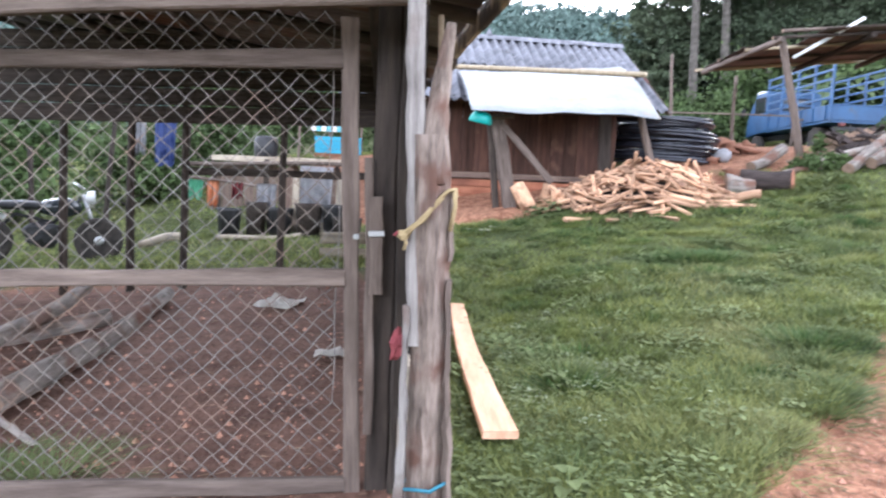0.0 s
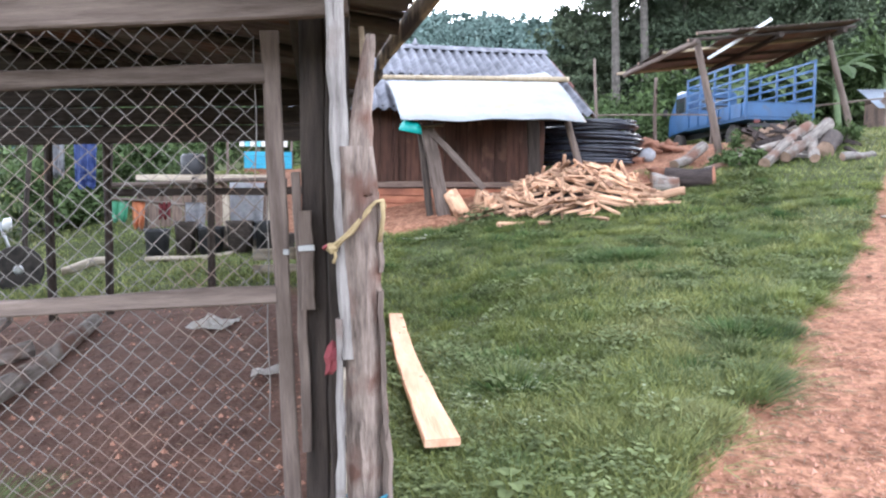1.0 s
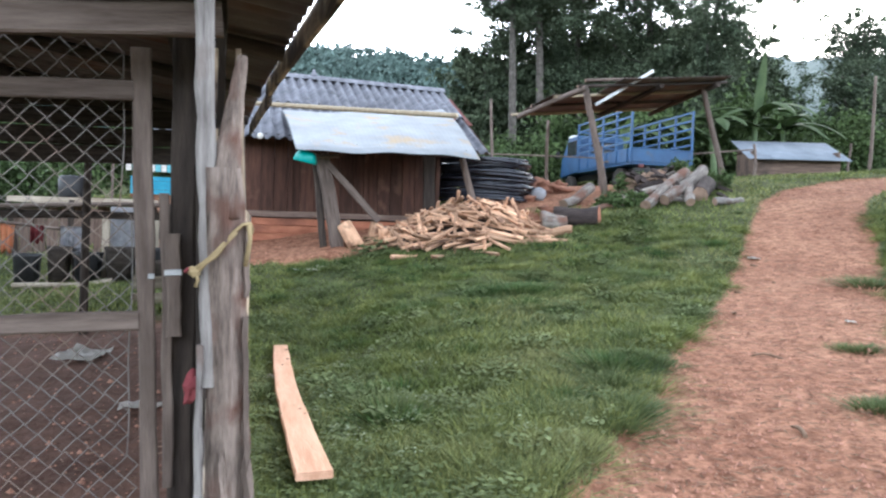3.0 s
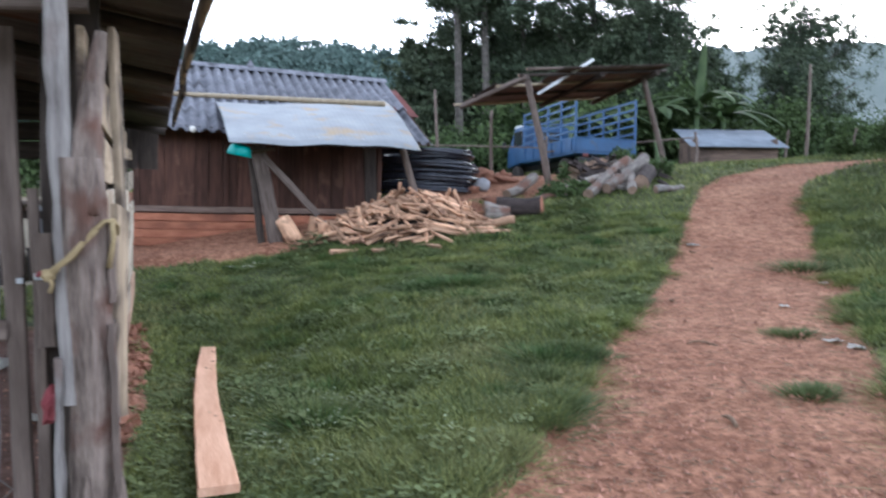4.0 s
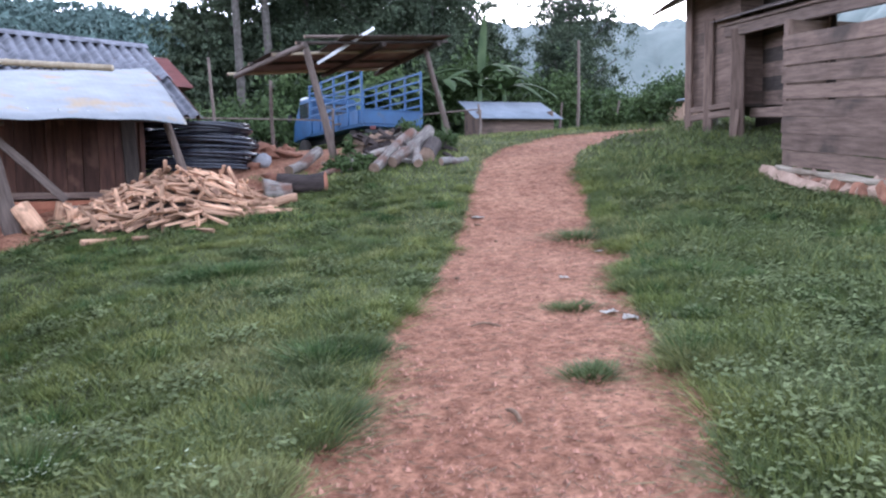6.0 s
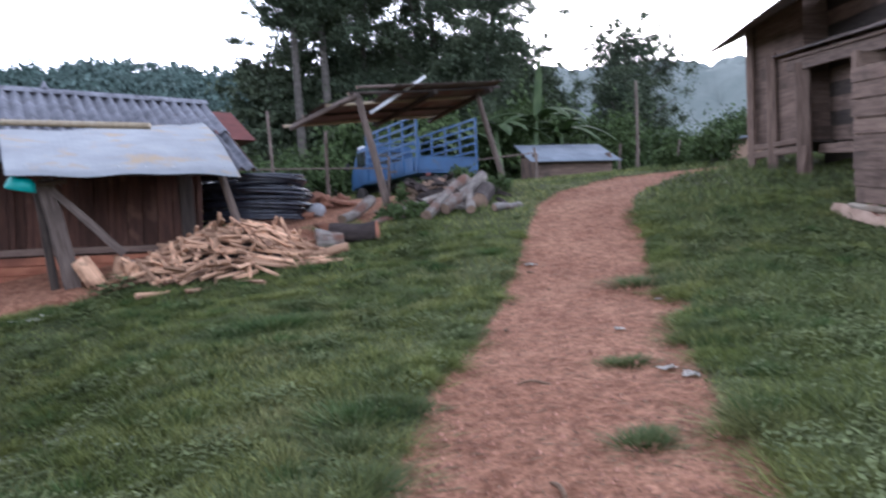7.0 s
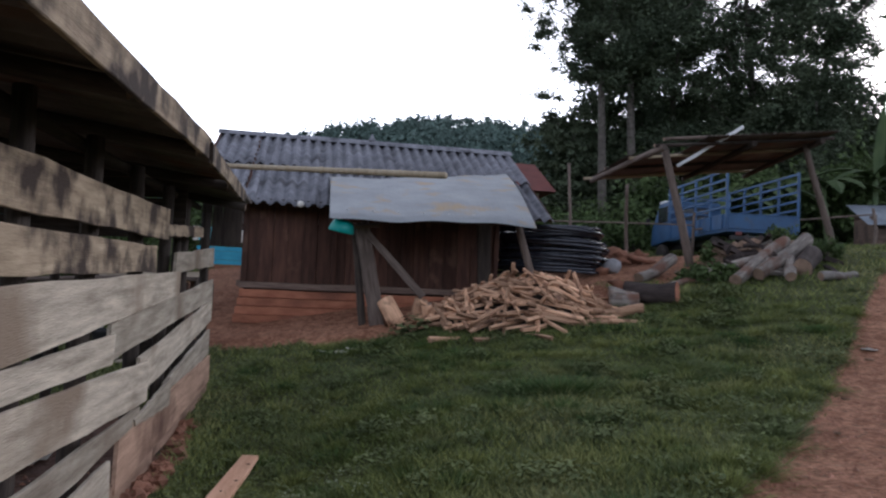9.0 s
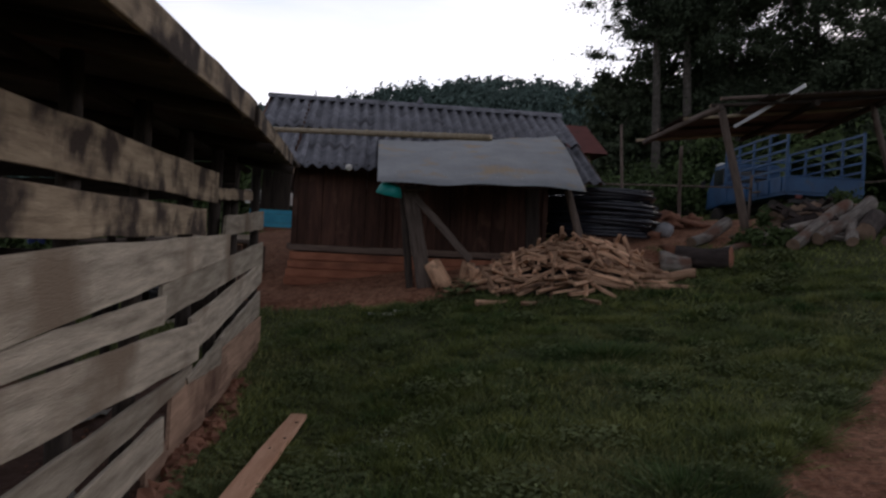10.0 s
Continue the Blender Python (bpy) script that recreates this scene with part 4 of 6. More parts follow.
for s in (-1, 1):
    tpart("side_window", box(bmesh.new(), (s * 0.765, 4.35, 1.60), (0.03, 0.72, 0.46), None, 0.01), glass_dark, cabin)
    tpart("mirror", box(bmesh.new(), (s * 0.95, 5.1, 1.45), (0.14, 0.04, 0.22), None, 0.015), black_part, cabin)
    tpart("tail_lamp", box(bmesh.new(), (s * 0.62, -0.07, 0.72), (0.16, 0.03, 0.08), None, 0.008), red_roof_mat)
tpart("rear_window", box(bmesh.new(), (0, 3.775, 1.62), (0.9, 0.02, 0.4), None, 0.01), glass_dark, cabin)
tyre_mesh = as_mesh("tyre", lathe([(0.20, -0.09), (0.33, -0.095), (0.37, -0.07), (0.37, 0.07), (0.33, 0.095), (0.20, 0.09)], 22), rubber)
rim_mesh = as_mesh("rim", lathe([(0.06, -0.06), (0.2, -0.03), (0.205, 0.08), (0.09, 0.07), (0.05, 0.09)], 16), old_tin)
for x, y in ((-0.68, 0.95), (0.68, 0.95), (-0.48, 0.95), (0.48, 0.95), (-0.68, 4.55), (0.68, 4.55)):
    tw = part("wheel", tyre_mesh, rubber, truck, "", TM @ pose(x, y, 0.37, 0, 90 if x > 0 else -90, 0))
    part("rim", rim_mesh, old_tin, tw, "dusty steel rim", TM @ pose(x, y, 0.37, 0, 90 if x > 0 else -90, 0))

# ---- barn on the bank ----
barn = thing("barn", "weathered stilted timber barn with a ragged tin roof", "barn", (12.5, 8.5, 1.5))
BA = Vector((11.62, 8.20, 1.50))
bd = Vector((-0.5524, -0.8336, -0.115))          # along the wall; the whole barn follows the falling bank
bn = Vector((-0.8336, 0.5524, 0.0))              # out of the wall, towards the path
BB = BA + bd * 4.6
for k, (z0, z1) in enumerate(((1.51, 1.725), (1.738, 1.970), (1.978, 2.205), (2.212, 2.435), (2.462, 2.655), (2.690, 2.912), (2.945, 3.15), (3.165, 3.36))):
    up = Vector((0, 0, (z0 + z1) / 2 - 1.50)) + bn * (0.006 * (k % 3))
    board("wall_board", BA + up, BB + up, z1 - z0, 0.028, barn_wood, barn, bn, wave=0.007, cuts=12, seed=700 + k, skew=0.012, warp=0.006)
for k in range(8):
    z = 1.70 + 0.255 * k
    board("side_board", (BA.x + 0.03, BA.y, z), (BA.x + 2.6, BA.y - 1.2, z), 0.25, 0.026, barn_wood, barn, (0.43, 0.9, 0), seed=710 + k)
board("corner_post", (BA.x + 0.07, BA.y - 0.03, 1.2), (BA.x + 0.07, BA.y - 0.03, 3.6), 0.12, 0.1, barn_wood, barn, bn, seed=720)
board("bottom_plate", BA + bn * 0.06 + Vector((0, 0, -0.045)), BB + bn * 0.06 + Vector((0, 0, -0.045)), 0.075, 0.14, board_wood, barn, bn, "pale split bottom plate", seed=721, wave=0.012, cuts=14)
# stilted room set back behind
SX = [(13.06, 9.78), (13.33, 10.52), (13.46, 11.02)]
for k, (x, y) in enumerate(SX):
    board("stilt", at_ground(x, y, -0.15), (x + 0.03, y, (3.95, 4.3, 4.9)[k]), (0.24, 0.17, 0.13)[k], 0.12, barn_wood, barn, (-0.9, -0.35, 0), seed=730 + k, cuts=6)
board("stilt_brace", at_ground(12.95, 9.76, -0.05), (13.02, 9.74, 2.55), 0.07, 0.05, barn_wood, barn, (-0.9, -0.35, 0), seed=734)
for k, (x, y) in enumerate(((13.6, 8.8), (14.4, 9.6), (15.2, 10.3), (14.6, 11.2))):
    board("stilt", at_ground(x, y, -0.15), (x, y, 3.0), 0.16, 0.14, dark_timber, barn, (-0.9, -0.35, 0), seed=735 + k)
for k in range(10):
    z = 2.78 + 0.243 * k
    board("room_board", Vector((13.22, 9.80, z)), Vector((13.60, 11.02, z)), 0.256, 0.024, barn_wood, barn, (-0.85, 0.52, 0), seed=740 + k)
    board("room_board", Vector((13.20, 9.82, z)), Vector((13.70, 9.58, z)), 0.256, 0.024, barn_wood, barn, (-0.43, -0.9, 0), seed=765 + k)
    board("room_board", Vector((12.25, 7.85, z - 0.24)), Vector((13.62, 9.62, z)), 0.262, 0.024, dark_timber if k % 2 else barn_wood, barn, bn, seed=750 + k)
board("room_plate", (13.10, 9.72, 2.66), (13.52, 11.10, 2.68), 0.10, 0.1, barn_wood, barn, (-0.85, 0.52, 0), "ledge of the raised floor", seed=759)
board("floor_beam", (13.12, 9.72, 2.52), (13.52, 11.12, 2.54), 0.12, 0.1, barn_wood, barn, (-0.85, 0.52, 0), seed=760)
board("floor_beam", (12.10, 7.95, 2.30), (13.50, 9.74, 2.52), 0.17, 0.1, barn_wood, barn, bn, seed=761)
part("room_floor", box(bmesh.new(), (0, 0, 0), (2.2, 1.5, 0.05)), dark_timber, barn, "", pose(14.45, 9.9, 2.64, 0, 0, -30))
# dark backing added behind the room boards so no sky shows through their gaps
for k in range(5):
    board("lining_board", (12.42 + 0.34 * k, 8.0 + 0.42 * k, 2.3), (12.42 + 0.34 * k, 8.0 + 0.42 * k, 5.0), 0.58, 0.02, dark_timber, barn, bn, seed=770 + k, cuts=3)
EV = Vector((13.06, 9.724, 3.932))
board("eave_beam", EV - bd * 1.15, EV + bd * 5.4, 0.19, 0.08, sill_wood, barn, bn, "broad grey eave beam", seed=762, cuts=11)
board("eave_strip", EV - bd * 1.3 + Vector((0, 0, 0.13)) + bn * 0.05, EV + bd * 5.4 + Vector((0, 0, 0.13)) + bn * 0.05, 0.05, 0.05, sill_wood, barn, bn, seed=763, cuts=11)
# roofs: a tin lean-to over the near store, a high ragged one over the room
def roof_piece(c0, c1, c2, n, mat, name, seed, amp=0.02):
    c0, c1, c2 = Vector(c0), Vector(c1), Vector(c2)
    w, l = (c1 - c0), (c2 - c0)
    xa, ya = w.normalized(), l.normalized()
    za = xa.cross(ya).normalized()
    ya = za.cross(xa)
    m0 = Matrix((xa, ya, za)).transposed().to_4x4()
    for k in range(n):
        part(name, corrugated(w.length / n * 1.06, l.length * random.Random(seed + k).uniform(0.96, 1.02), 0.09, 0.012, 0.004, 4, 5, 0.02, seed + k), mat, barn, "", Matrix.Translation(c0 + w * (k / n)) @ m0)
roof_piece((13.62, 10.95, 4.28), (10.02, 5.52, 3.53), (15.6, 9.64, 5.10), 8, old_tin, "lean_to_sheet", 780)
roof_piece((13.60, 12.15, 4.64), (11.25, 8.55, 4.68), (15.9, 10.8, 5.9), 5, old_tin, "roof_sheet", 790)
# stone footing
foot = thing("stone_footing", "crumbling footing of earth blocks and pale stones under the barn wall", "footing", (11.3, 7.9, 1.3))
for k in range(30):
    f = k / 29
    p = BA + bd * (4.4 * f) + bn * (0.02 + 0.04 * math.sin(k * 2.1))
    s = (0.17 + 0.05 * math.sin(k * 1.7), 0.13, 0.17 + 0.03 * math.cos(k * 2.3))
    part("stone", lump(s, 800 + k, 0.30), earth_mat if k % 3 == 1 else stone_mat, foot, "", Matrix.Translation((p.x, p.y, p.z - 0.20)) @ pose(0, 0, 0, 0, 0, 57 + 9 * math.sin(k * 3)))
prop = thing("fallen_slab", "pale split slab lying against the barn footing", "plank", (11.0, 8.0, 1.35))
board("slab_board", (11.42, 8.42, 1.45), (10.62, 7.08, 1.08), 0.15, 0.06, stone_mat, prop, (-0.75, 0.45, 0.5), seed=830, wave=0.02, cuts=12)
# ---- trees, hills and what stands far off ----
def leaf_cloud(blobs, count, size, seed, flat=0.75):
    """Leaves scattered in the shells of many uneven blobs (centre, radius): centres and half-axes of small quads."""
    r = np.random.RandomState(seed)
    w = np.array([b[1] ** 2 for b in blobs])
    pick = r.choice(len(blobs), count, p=w / w.sum())
    c = np.array([b[0] for b in blobs])[pick]
    rad = np.array([b[1] for b in blobs])[pick]
    stretch = r.uniform(0.5, 1.5, (len(blobs), 3))[pick]
    d = r.normal(size=(count, 3))
    d /= np.linalg.norm(d, axis=1)[:, None]
    lump_k = 0.75 + 0.5 * (np.sin(d[:, 0] * 5 + pick) * np.sin(d[:, 1] * 4.3 + 2 * pick) * np.sin(d[:, 2] * 4.7))
    k = np.abs(r.normal(0.45, 0.38, count)) * lump_k * 1.25
    pos = c + d * stretch * (rad * k)[:, None] * np.array([1, 1, flat])
    ax = r.normal(size=(count, 3))
    ax /= np.linalg.norm(ax, axis=1)[:, None]
    ay = np.cross(ax, r.normal(size=(count, 3)))
    ay /= np.linalg.norm(ay, axis=1)[:, None]
    s = size * r.uniform(0.6, 1.35, count)
    return pos, ax * s[:, None], ay * s[:, None] * 0.75


def tree(x, y, height, spread, seed, label, count=7000, size=0.17, low=0.3, trunk_r=0.22, gaps=1.0, mat=None):
    r = random.Random(seed)
    base = at_ground(x, y, -0.3)
    t = thing("tree", label, "tree", base, "trees beyond the yard")
    lean = Vector((r.uniform(-0.5, 0.5), r.uniform(-0.5, 0.5), 0))
    tip = base + Vector((0, 0, height * 0.93)) + lean
    tr = log((tip - base).length, trunk_r, trunk_r * 0.25, 9, 10, 0.22, 0.06, seed, False)
    part("trunk", tr, trunk_mat, t, "", along(base, tip, (0, 1, 0)))
    blobs = []
    limbs = bmesh.new()
    n = 26
    for k in range(n):
        f = low + (0.95 - low) * (k + r.random()) / n
        p0 = base.lerp(tip, f)
        a = k * 2.4 + r.uniform(-0.5, 0.5)
        reach = spread * (1.0 - 0.55 * abs(f - 0.58) / 0.42) * r.uniform(0.45, 1.0)
        p1 = p0 + Vector((math.cos(a) * reach, math.sin(a) * reach, reach * r.uniform(0.15, 0.55)))
        mid = p0.lerp(p1, 0.5) + Vector((0, 0, -0.12 * reach))
        lm = as_mesh("limb", tube([p0, mid, p1], trunk_r * 0.16, 5), trunk_mat)
        limbs.from_mesh(lm)
        bpy.data.meshes.remove(lm)
        for q in range(15):
            u = spread / 3.5
            g = p0.lerp(p1, r.uniform(0.2, 0.95)) + Vector((r.gauss(0, 0.8 * u), r.gauss(0, 0.8 * u), r.gauss(0.1, 0.7 * u)))
            blobs.append((tuple(g), spread * r.uniform(0.09, 0.30) * gaps))
    tagged(part("branchwork", limbs, trunk_mat, t), kind="stuff")
    c, ax, ay = leaf_cloud(blobs, count, size, seed)
    leaves("crown", c, ax, ay, mat or leaf_mat, t)
    return t


TREES = [(12.85, 31.2, 17.5, 3.1, 11, 0.42), (14.10, 31.1, 19.5, 3.3, 12, 0.40), (16.6, 32.6, 18.5, 3.8, 13, 0.2), (19.2, 30.8, 19.0, 4.0, 14, 0.2), (20.9, 29.2, 14.8, 3.6, 15, 0.12)]
for x, y, h, s, seed, low in TREES:
    tree(x, y, h, s, seed, "tall dark leafy tree with a pale straight trunk", 104000, 0.072, low, 0.20)
for k, (x, y, h, s) in enumerate(((12.9, 34.8, 6.6, 2.1), (14.8, 35.2, 7.8, 3.0), (17.4, 35.4, 7.8, 3.0), (20.0, 34.2, 7.6, 3.0), (22.6, 32.4, 7.2, 2.8), (24.4, 30.4, 6.2, 2.4))):
    tree(x, y, h, s, 31 + k, "dense dark tree filling the wood behind", 40000, 0.11, 0.04, 0.16)
tree(32.3, 30.6, 8.8, 3.1, 21, "medium broadleaf tree standing apart by a lane", 62000, 0.066, 0.10, 0.2)
tree(26.5, 32.5, 5.8, 2.4, 22, "rounded broadleaf tree half hidden behind banana plants", 30000, 0.08, 0.05, 0.16)
tree(29.3, 29.0, 5.2, 2.3, 23, "rounded broadleaf tree beside a lane", 34000, 0.075, 0.05, 0.16)


def bush(x, y, w, h, seed, label="leafy green shrub at the field edge", count=6500):
    r = random.Random(seed)
    base = at_ground(x, y)
    t = thing("bush", label, "bush", base, "shrubs behind the yard")
    blobs = [((x + r.uniform(-w, w) * 0.6, y + r.uniform(-w, w) * 0.4, base.z + h * r.uniform(0.15, 0.75)), r.uniform(0.25, 0.42) * h) for _ in range(14)]
    st = bmesh.new()
    for b in blobs[:6]:
        lm = as_mesh("stem", tube([base, base.lerp(Vector(b[0]), 0.5) + Vector((0.05, 0, 0.05)), Vector(b[0])], 0.02, 5), trunk_mat)
        st.from_mesh(lm)
        bpy.data.meshes.remove(lm)
    tagged(part("stems", st, trunk_mat, t), kind="stuff")
    c, ax, ay = leaf_cloud(blobs, count, 0.035 + 0.024 * h, seed)
    c[:, 2] = np.maximum(c[:, 2], base.z - 0.1)
    leaves("foliage", c, ax, ay, bush_mat, t)


for k, (x, y, w, h) in enumerate(((7.2, 23.5, 1.6, 1.5), (9.2, 25.0, 1.8, 1.6), (11.2, 26.0, 1.8, 2.0), (13.4, 26.5, 2.0, 3.0), (15.6, 26.0, 2.0, 3.4), (18.0, 26.5, 2.0, 3.2), (5.6, 25.0, 1.8, 2.4),
                                  (20.3, 25.5, 2.2, 3.6), (22.6, 26.0, 2.0, 3.4), (25.0, 25.0, 2.0, 3.0), (27.0, 23.8, 1.8, 2.2), (29.5, 22.0, 2.0, 2.0), (31.5, 24.5, 2.2, 3.0), (21.5, 23.5, 1.2, 1.5))):
    bush(x, y, w, h, 40 + k)
for k, (x, y, w, h) in enumerate(((14.5, 12.7, 0.9, 0.85), (15.4, 13.5, 0.8, 0.7), (13.9, 13.4, 0.6, 0.5))):
    bush(x, y, w, h, 90 + k, "yellow-green weed bush on the bank beside the barn", 2600)


def banana(x, y, h, seed, upright=False):
    r = random.Random(seed)
    base = at_ground(x, y, -0.1)
    t = thing("banana_plant", "banana plant with broad drooping leaves", "banana plant", base, "banana plants")
    part("stem", log(h * 0.6, 0.13, 0.08, 9, 5, 0.05, 0.05, seed, False), banana_mat, t, "", along(base, base + Vector((r.uniform(-0.2, 0.2), 0, h * 0.6)), (0, 1, 0)))
    for k in range(8):
        a = k * 2.4 + r.uniform(-0.3, 0.3)
        L = h * r.uniform(0.5, 0.68)
        rise = 1.5 if (upright and k == 0) else r.uniform(0.35, 0.9)
        bm = bmesh.new()
        rows = []
        for i in range(9):
            f = i / 8
            out = L * f * (math.cos(rise * (1 - f * 0.9)) if rise < 1.2 else 0.10)
            zz = h * 0.58 + L * (math.sin(rise) * f - (0.75 if rise < 1.2 else 0.02) * f * f)
            p = base + Vector((math.cos(a) * out, math.sin(a) * out, zz))
            wd = 0.24 * max(0.03, math.sin(3.1415 * min(1, 0.12 + f * 0.88))) ** 0.6 * (1 + r.uniform(-0.12, 0.12))
            s = Vector((-math.sin(a), math.cos(a), 0)) * wd
            rows.append([bm.verts.new(p - s + Vector((0, 0, -0.10 * wd))), bm.verts.new(p + Vector((0, 0, 0.05))), bm.verts.new(p + s + Vector((0, 0, -0.10 * wd)))])
        for p, q in zip(rows, rows[1:]):
            bm.faces.new((p[0], p[1], q[1], q[0])), bm.faces.new((p[1], p[2], q[2], q[1]))
        ex = bmesh.ops.solidify(bm, geom=list(bm.faces), thickness=0.012)
        part("leaf", bm, banana_mat, t)


for k, (x, y, h) in enumerate(((17.9, 24.4, 3.5), (19.3, 23.9, 3.9), (15.9, 24.8, 3.2), (20.8, 24.2, 3.2), (14.4, 24.6, 2.9))):
    banana(x, y, h, 60 + k, k == 1)

# wooded hills: crowns of single trees on the nearer slope, a closed canopy on the far one; haze is in both leaf colours
fr = np.random.RandomState(5)
cs, xs_, ys_ = [], [], []
for k in range(1900):
    az = fr.uniform(-0.75, 0.66)
    d = 85 + 110 * fr.uniform(0, 1) ** 0.8
    x, y = 5 + d * math.sin(az), d * math.cos(az)
    h = fr.uniform(5, 10)
    zb = float(lie(x, y))
    bl = [((x + fr.uniform(-1, 1) * h * 0.28, y + fr.uniform(-1, 1) * h * 0.28, zb + h * fr.uniform(0.3, 0.95)), h * fr.uniform(0.14, 0.27)) for _ in range(7)]
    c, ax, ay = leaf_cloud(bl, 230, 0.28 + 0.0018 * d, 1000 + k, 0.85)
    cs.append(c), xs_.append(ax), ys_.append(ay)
forest = leaves("hill_forest", np.concatenate(cs), np.concatenate(xs_), np.concatenate(ys_), hazed_hill_leaf)
tagged(forest, "forest covering the distant hills, haze put into its leaf colour", "forest", "", "stuff")


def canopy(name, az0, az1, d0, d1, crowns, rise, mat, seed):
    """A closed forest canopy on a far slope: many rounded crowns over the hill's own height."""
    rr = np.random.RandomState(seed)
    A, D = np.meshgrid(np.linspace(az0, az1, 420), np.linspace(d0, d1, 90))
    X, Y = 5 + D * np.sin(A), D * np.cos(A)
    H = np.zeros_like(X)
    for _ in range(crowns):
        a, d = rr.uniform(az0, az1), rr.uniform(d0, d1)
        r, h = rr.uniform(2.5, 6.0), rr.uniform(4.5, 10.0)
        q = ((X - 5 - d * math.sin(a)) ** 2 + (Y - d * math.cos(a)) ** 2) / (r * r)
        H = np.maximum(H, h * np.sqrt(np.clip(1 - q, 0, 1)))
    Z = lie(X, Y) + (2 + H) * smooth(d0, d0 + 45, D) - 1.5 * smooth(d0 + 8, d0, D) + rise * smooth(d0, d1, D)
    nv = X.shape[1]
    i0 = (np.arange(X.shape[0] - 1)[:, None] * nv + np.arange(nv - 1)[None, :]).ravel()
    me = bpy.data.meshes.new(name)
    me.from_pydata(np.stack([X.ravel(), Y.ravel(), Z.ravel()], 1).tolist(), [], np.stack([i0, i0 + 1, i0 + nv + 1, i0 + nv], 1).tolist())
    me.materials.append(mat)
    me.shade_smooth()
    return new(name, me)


# canopy whose pale colour carries the haze of distance
tagged(canopy("mist_forest", 0.60, 1.50, 62, 235, 1700, -2.0, haze_tint_leaf, 6), "forest on the farthest hillside, pale haze put into its colour", "forest", "", "stuff")

# ---- loose things in the yard ----
def lay_log(name, label, a, b, r0, r1, mats, seed, lift=0.0, group="", bend=0.03, category="log", rise=0.0):
    pa, pb = at_ground(*a, lift + r0 * 0.75), at_ground(*b, lift + rise + r1 * 0.75)
    t = thing(name, label, category, pa, group)
    part("trunk_piece", log((pb - pa).length, r0, r1, 10, 8, bend, 0.12, seed), mats, t, "", along(pa, pb, (0, 0.02, 1)))
    return t


# split firewood heaped before the house
heap = thing("firewood_heap", "loose heap of freshly split pale firewood", "firewood", (4.2, 12.6, 0.9))


def heap_height(x, y):
    f = (x - 2.75) / 2.5
    crest = 12.95 - 0.20 * (x - 2.8)
    prof = max(0.0, math.sin(3.1416 * min(1, max(0, f)) ** 1.25)) ** 0.75
    return 0.47 * prof * max(0.0, 1 - abs((y - crest) / (0.34 + 0.62 * prof)) ** 1.5)


# one dark sheet inside the heap, its colour standing for shade in the gaps
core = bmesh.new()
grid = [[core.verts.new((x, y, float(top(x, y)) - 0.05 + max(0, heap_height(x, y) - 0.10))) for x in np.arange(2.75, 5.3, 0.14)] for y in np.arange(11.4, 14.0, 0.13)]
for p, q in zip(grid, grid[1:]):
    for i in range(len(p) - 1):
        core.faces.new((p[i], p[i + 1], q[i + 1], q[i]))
part("heap_core", core, dark_timber, heap, "dark sheet standing for the shade between the pieces")
sticks = []
for k in range(14):
    r = random.Random(900 + k)
    L, w, h = r.uniform(0.28, 0.62), r.uniform(0.034, 0.064), r.uniform(0.024, 0.046)
    bm = bmesh.new()
    tri = [(-w / 2, 0), (w / 2, -h * 0.2), (w * 0.2, h), (-w * 0.35, h * 0.8)]
    rings = []
    for i in range(4):
        f = i / 3
        sk = 1 - 0.18 * abs(f - 0.5) + r.uniform(-0.08, 0.08)
        rings.append([bm.verts.new((L * (f - 0.5) + r.uniform(-0.01, 0.01), y * sk + 0.012 * math.sin(f * 4 + k), z * sk)) for y, z in tri])
    for p, q in zip(rings, rings[1:]):
        for i in range(4):
            bm.faces.new((p[i], p[(i + 1) % 4], q[(i + 1) % 4], q[i]))
    bm.faces.new(rings[0]), bm.faces.new(rings[-1])
    sticks.append(as_mesh("split_log", bm, split_wood))
chunk_meshes = []
for k in range(6):
    cm_ = sticks[k].copy()
    cm_.materials.clear()
    cm_.materials.append((log_bark, log_end, char_bark)[k % 3])
    chunk_meshes.append(cm_)
r = random.Random(77)
count = tries = 0
while count < 300:
    tries += 1
    x, y = 2.75 + 2.55 * (tries * 0.7548777 % 1), 11.3 + 2.4 * (tries * 0.5698403 % 1)
    h = heap_height(x, y)
    if h < 0.02 and r.random() > 0.10:
        continue
    if h < 0.02 and abs(y - (12.95 - 0.20 * (x - 2.8))) > 1.15:
        continue
    gx_ = (heap_height(x + 0.1, y) - heap_height(x - 0.1, y)) / 0.2
    gy_ = (heap_height(x, y + 0.1) - heap_height(x, y - 0.1)) / 0.2
    yaw = r.gauss(-0.5, 0.75) if r.random() < 0.55 else r.uniform(-1.7, 1.7)
    tilt = math.atan(max(-0.32, min(0.32, gx_ * math.cos(yaw) + gy_ * math.sin(yaw)))) + r.gauss(0, 0.27)
    z = float(top(x, y)) + h + (0.03 if h > 0.02 else 0.015) + r.uniform(-0.02, 0.035) * min(1, h * 6)
    s = r.uniform(0.8, 1.25)
    m = pose(x, y, z, 0, 0, math.degrees(yaw)) @ pose(0, 0, 0, r.uniform(-50, 50), -math.degrees(tilt if h > 0.02 else 0.0), 0) @ Matrix.Diagonal((s, s, s, 1))
    part("split_log", sticks[r.randrange(14)], split_wood, heap, "", m)
    count += 1

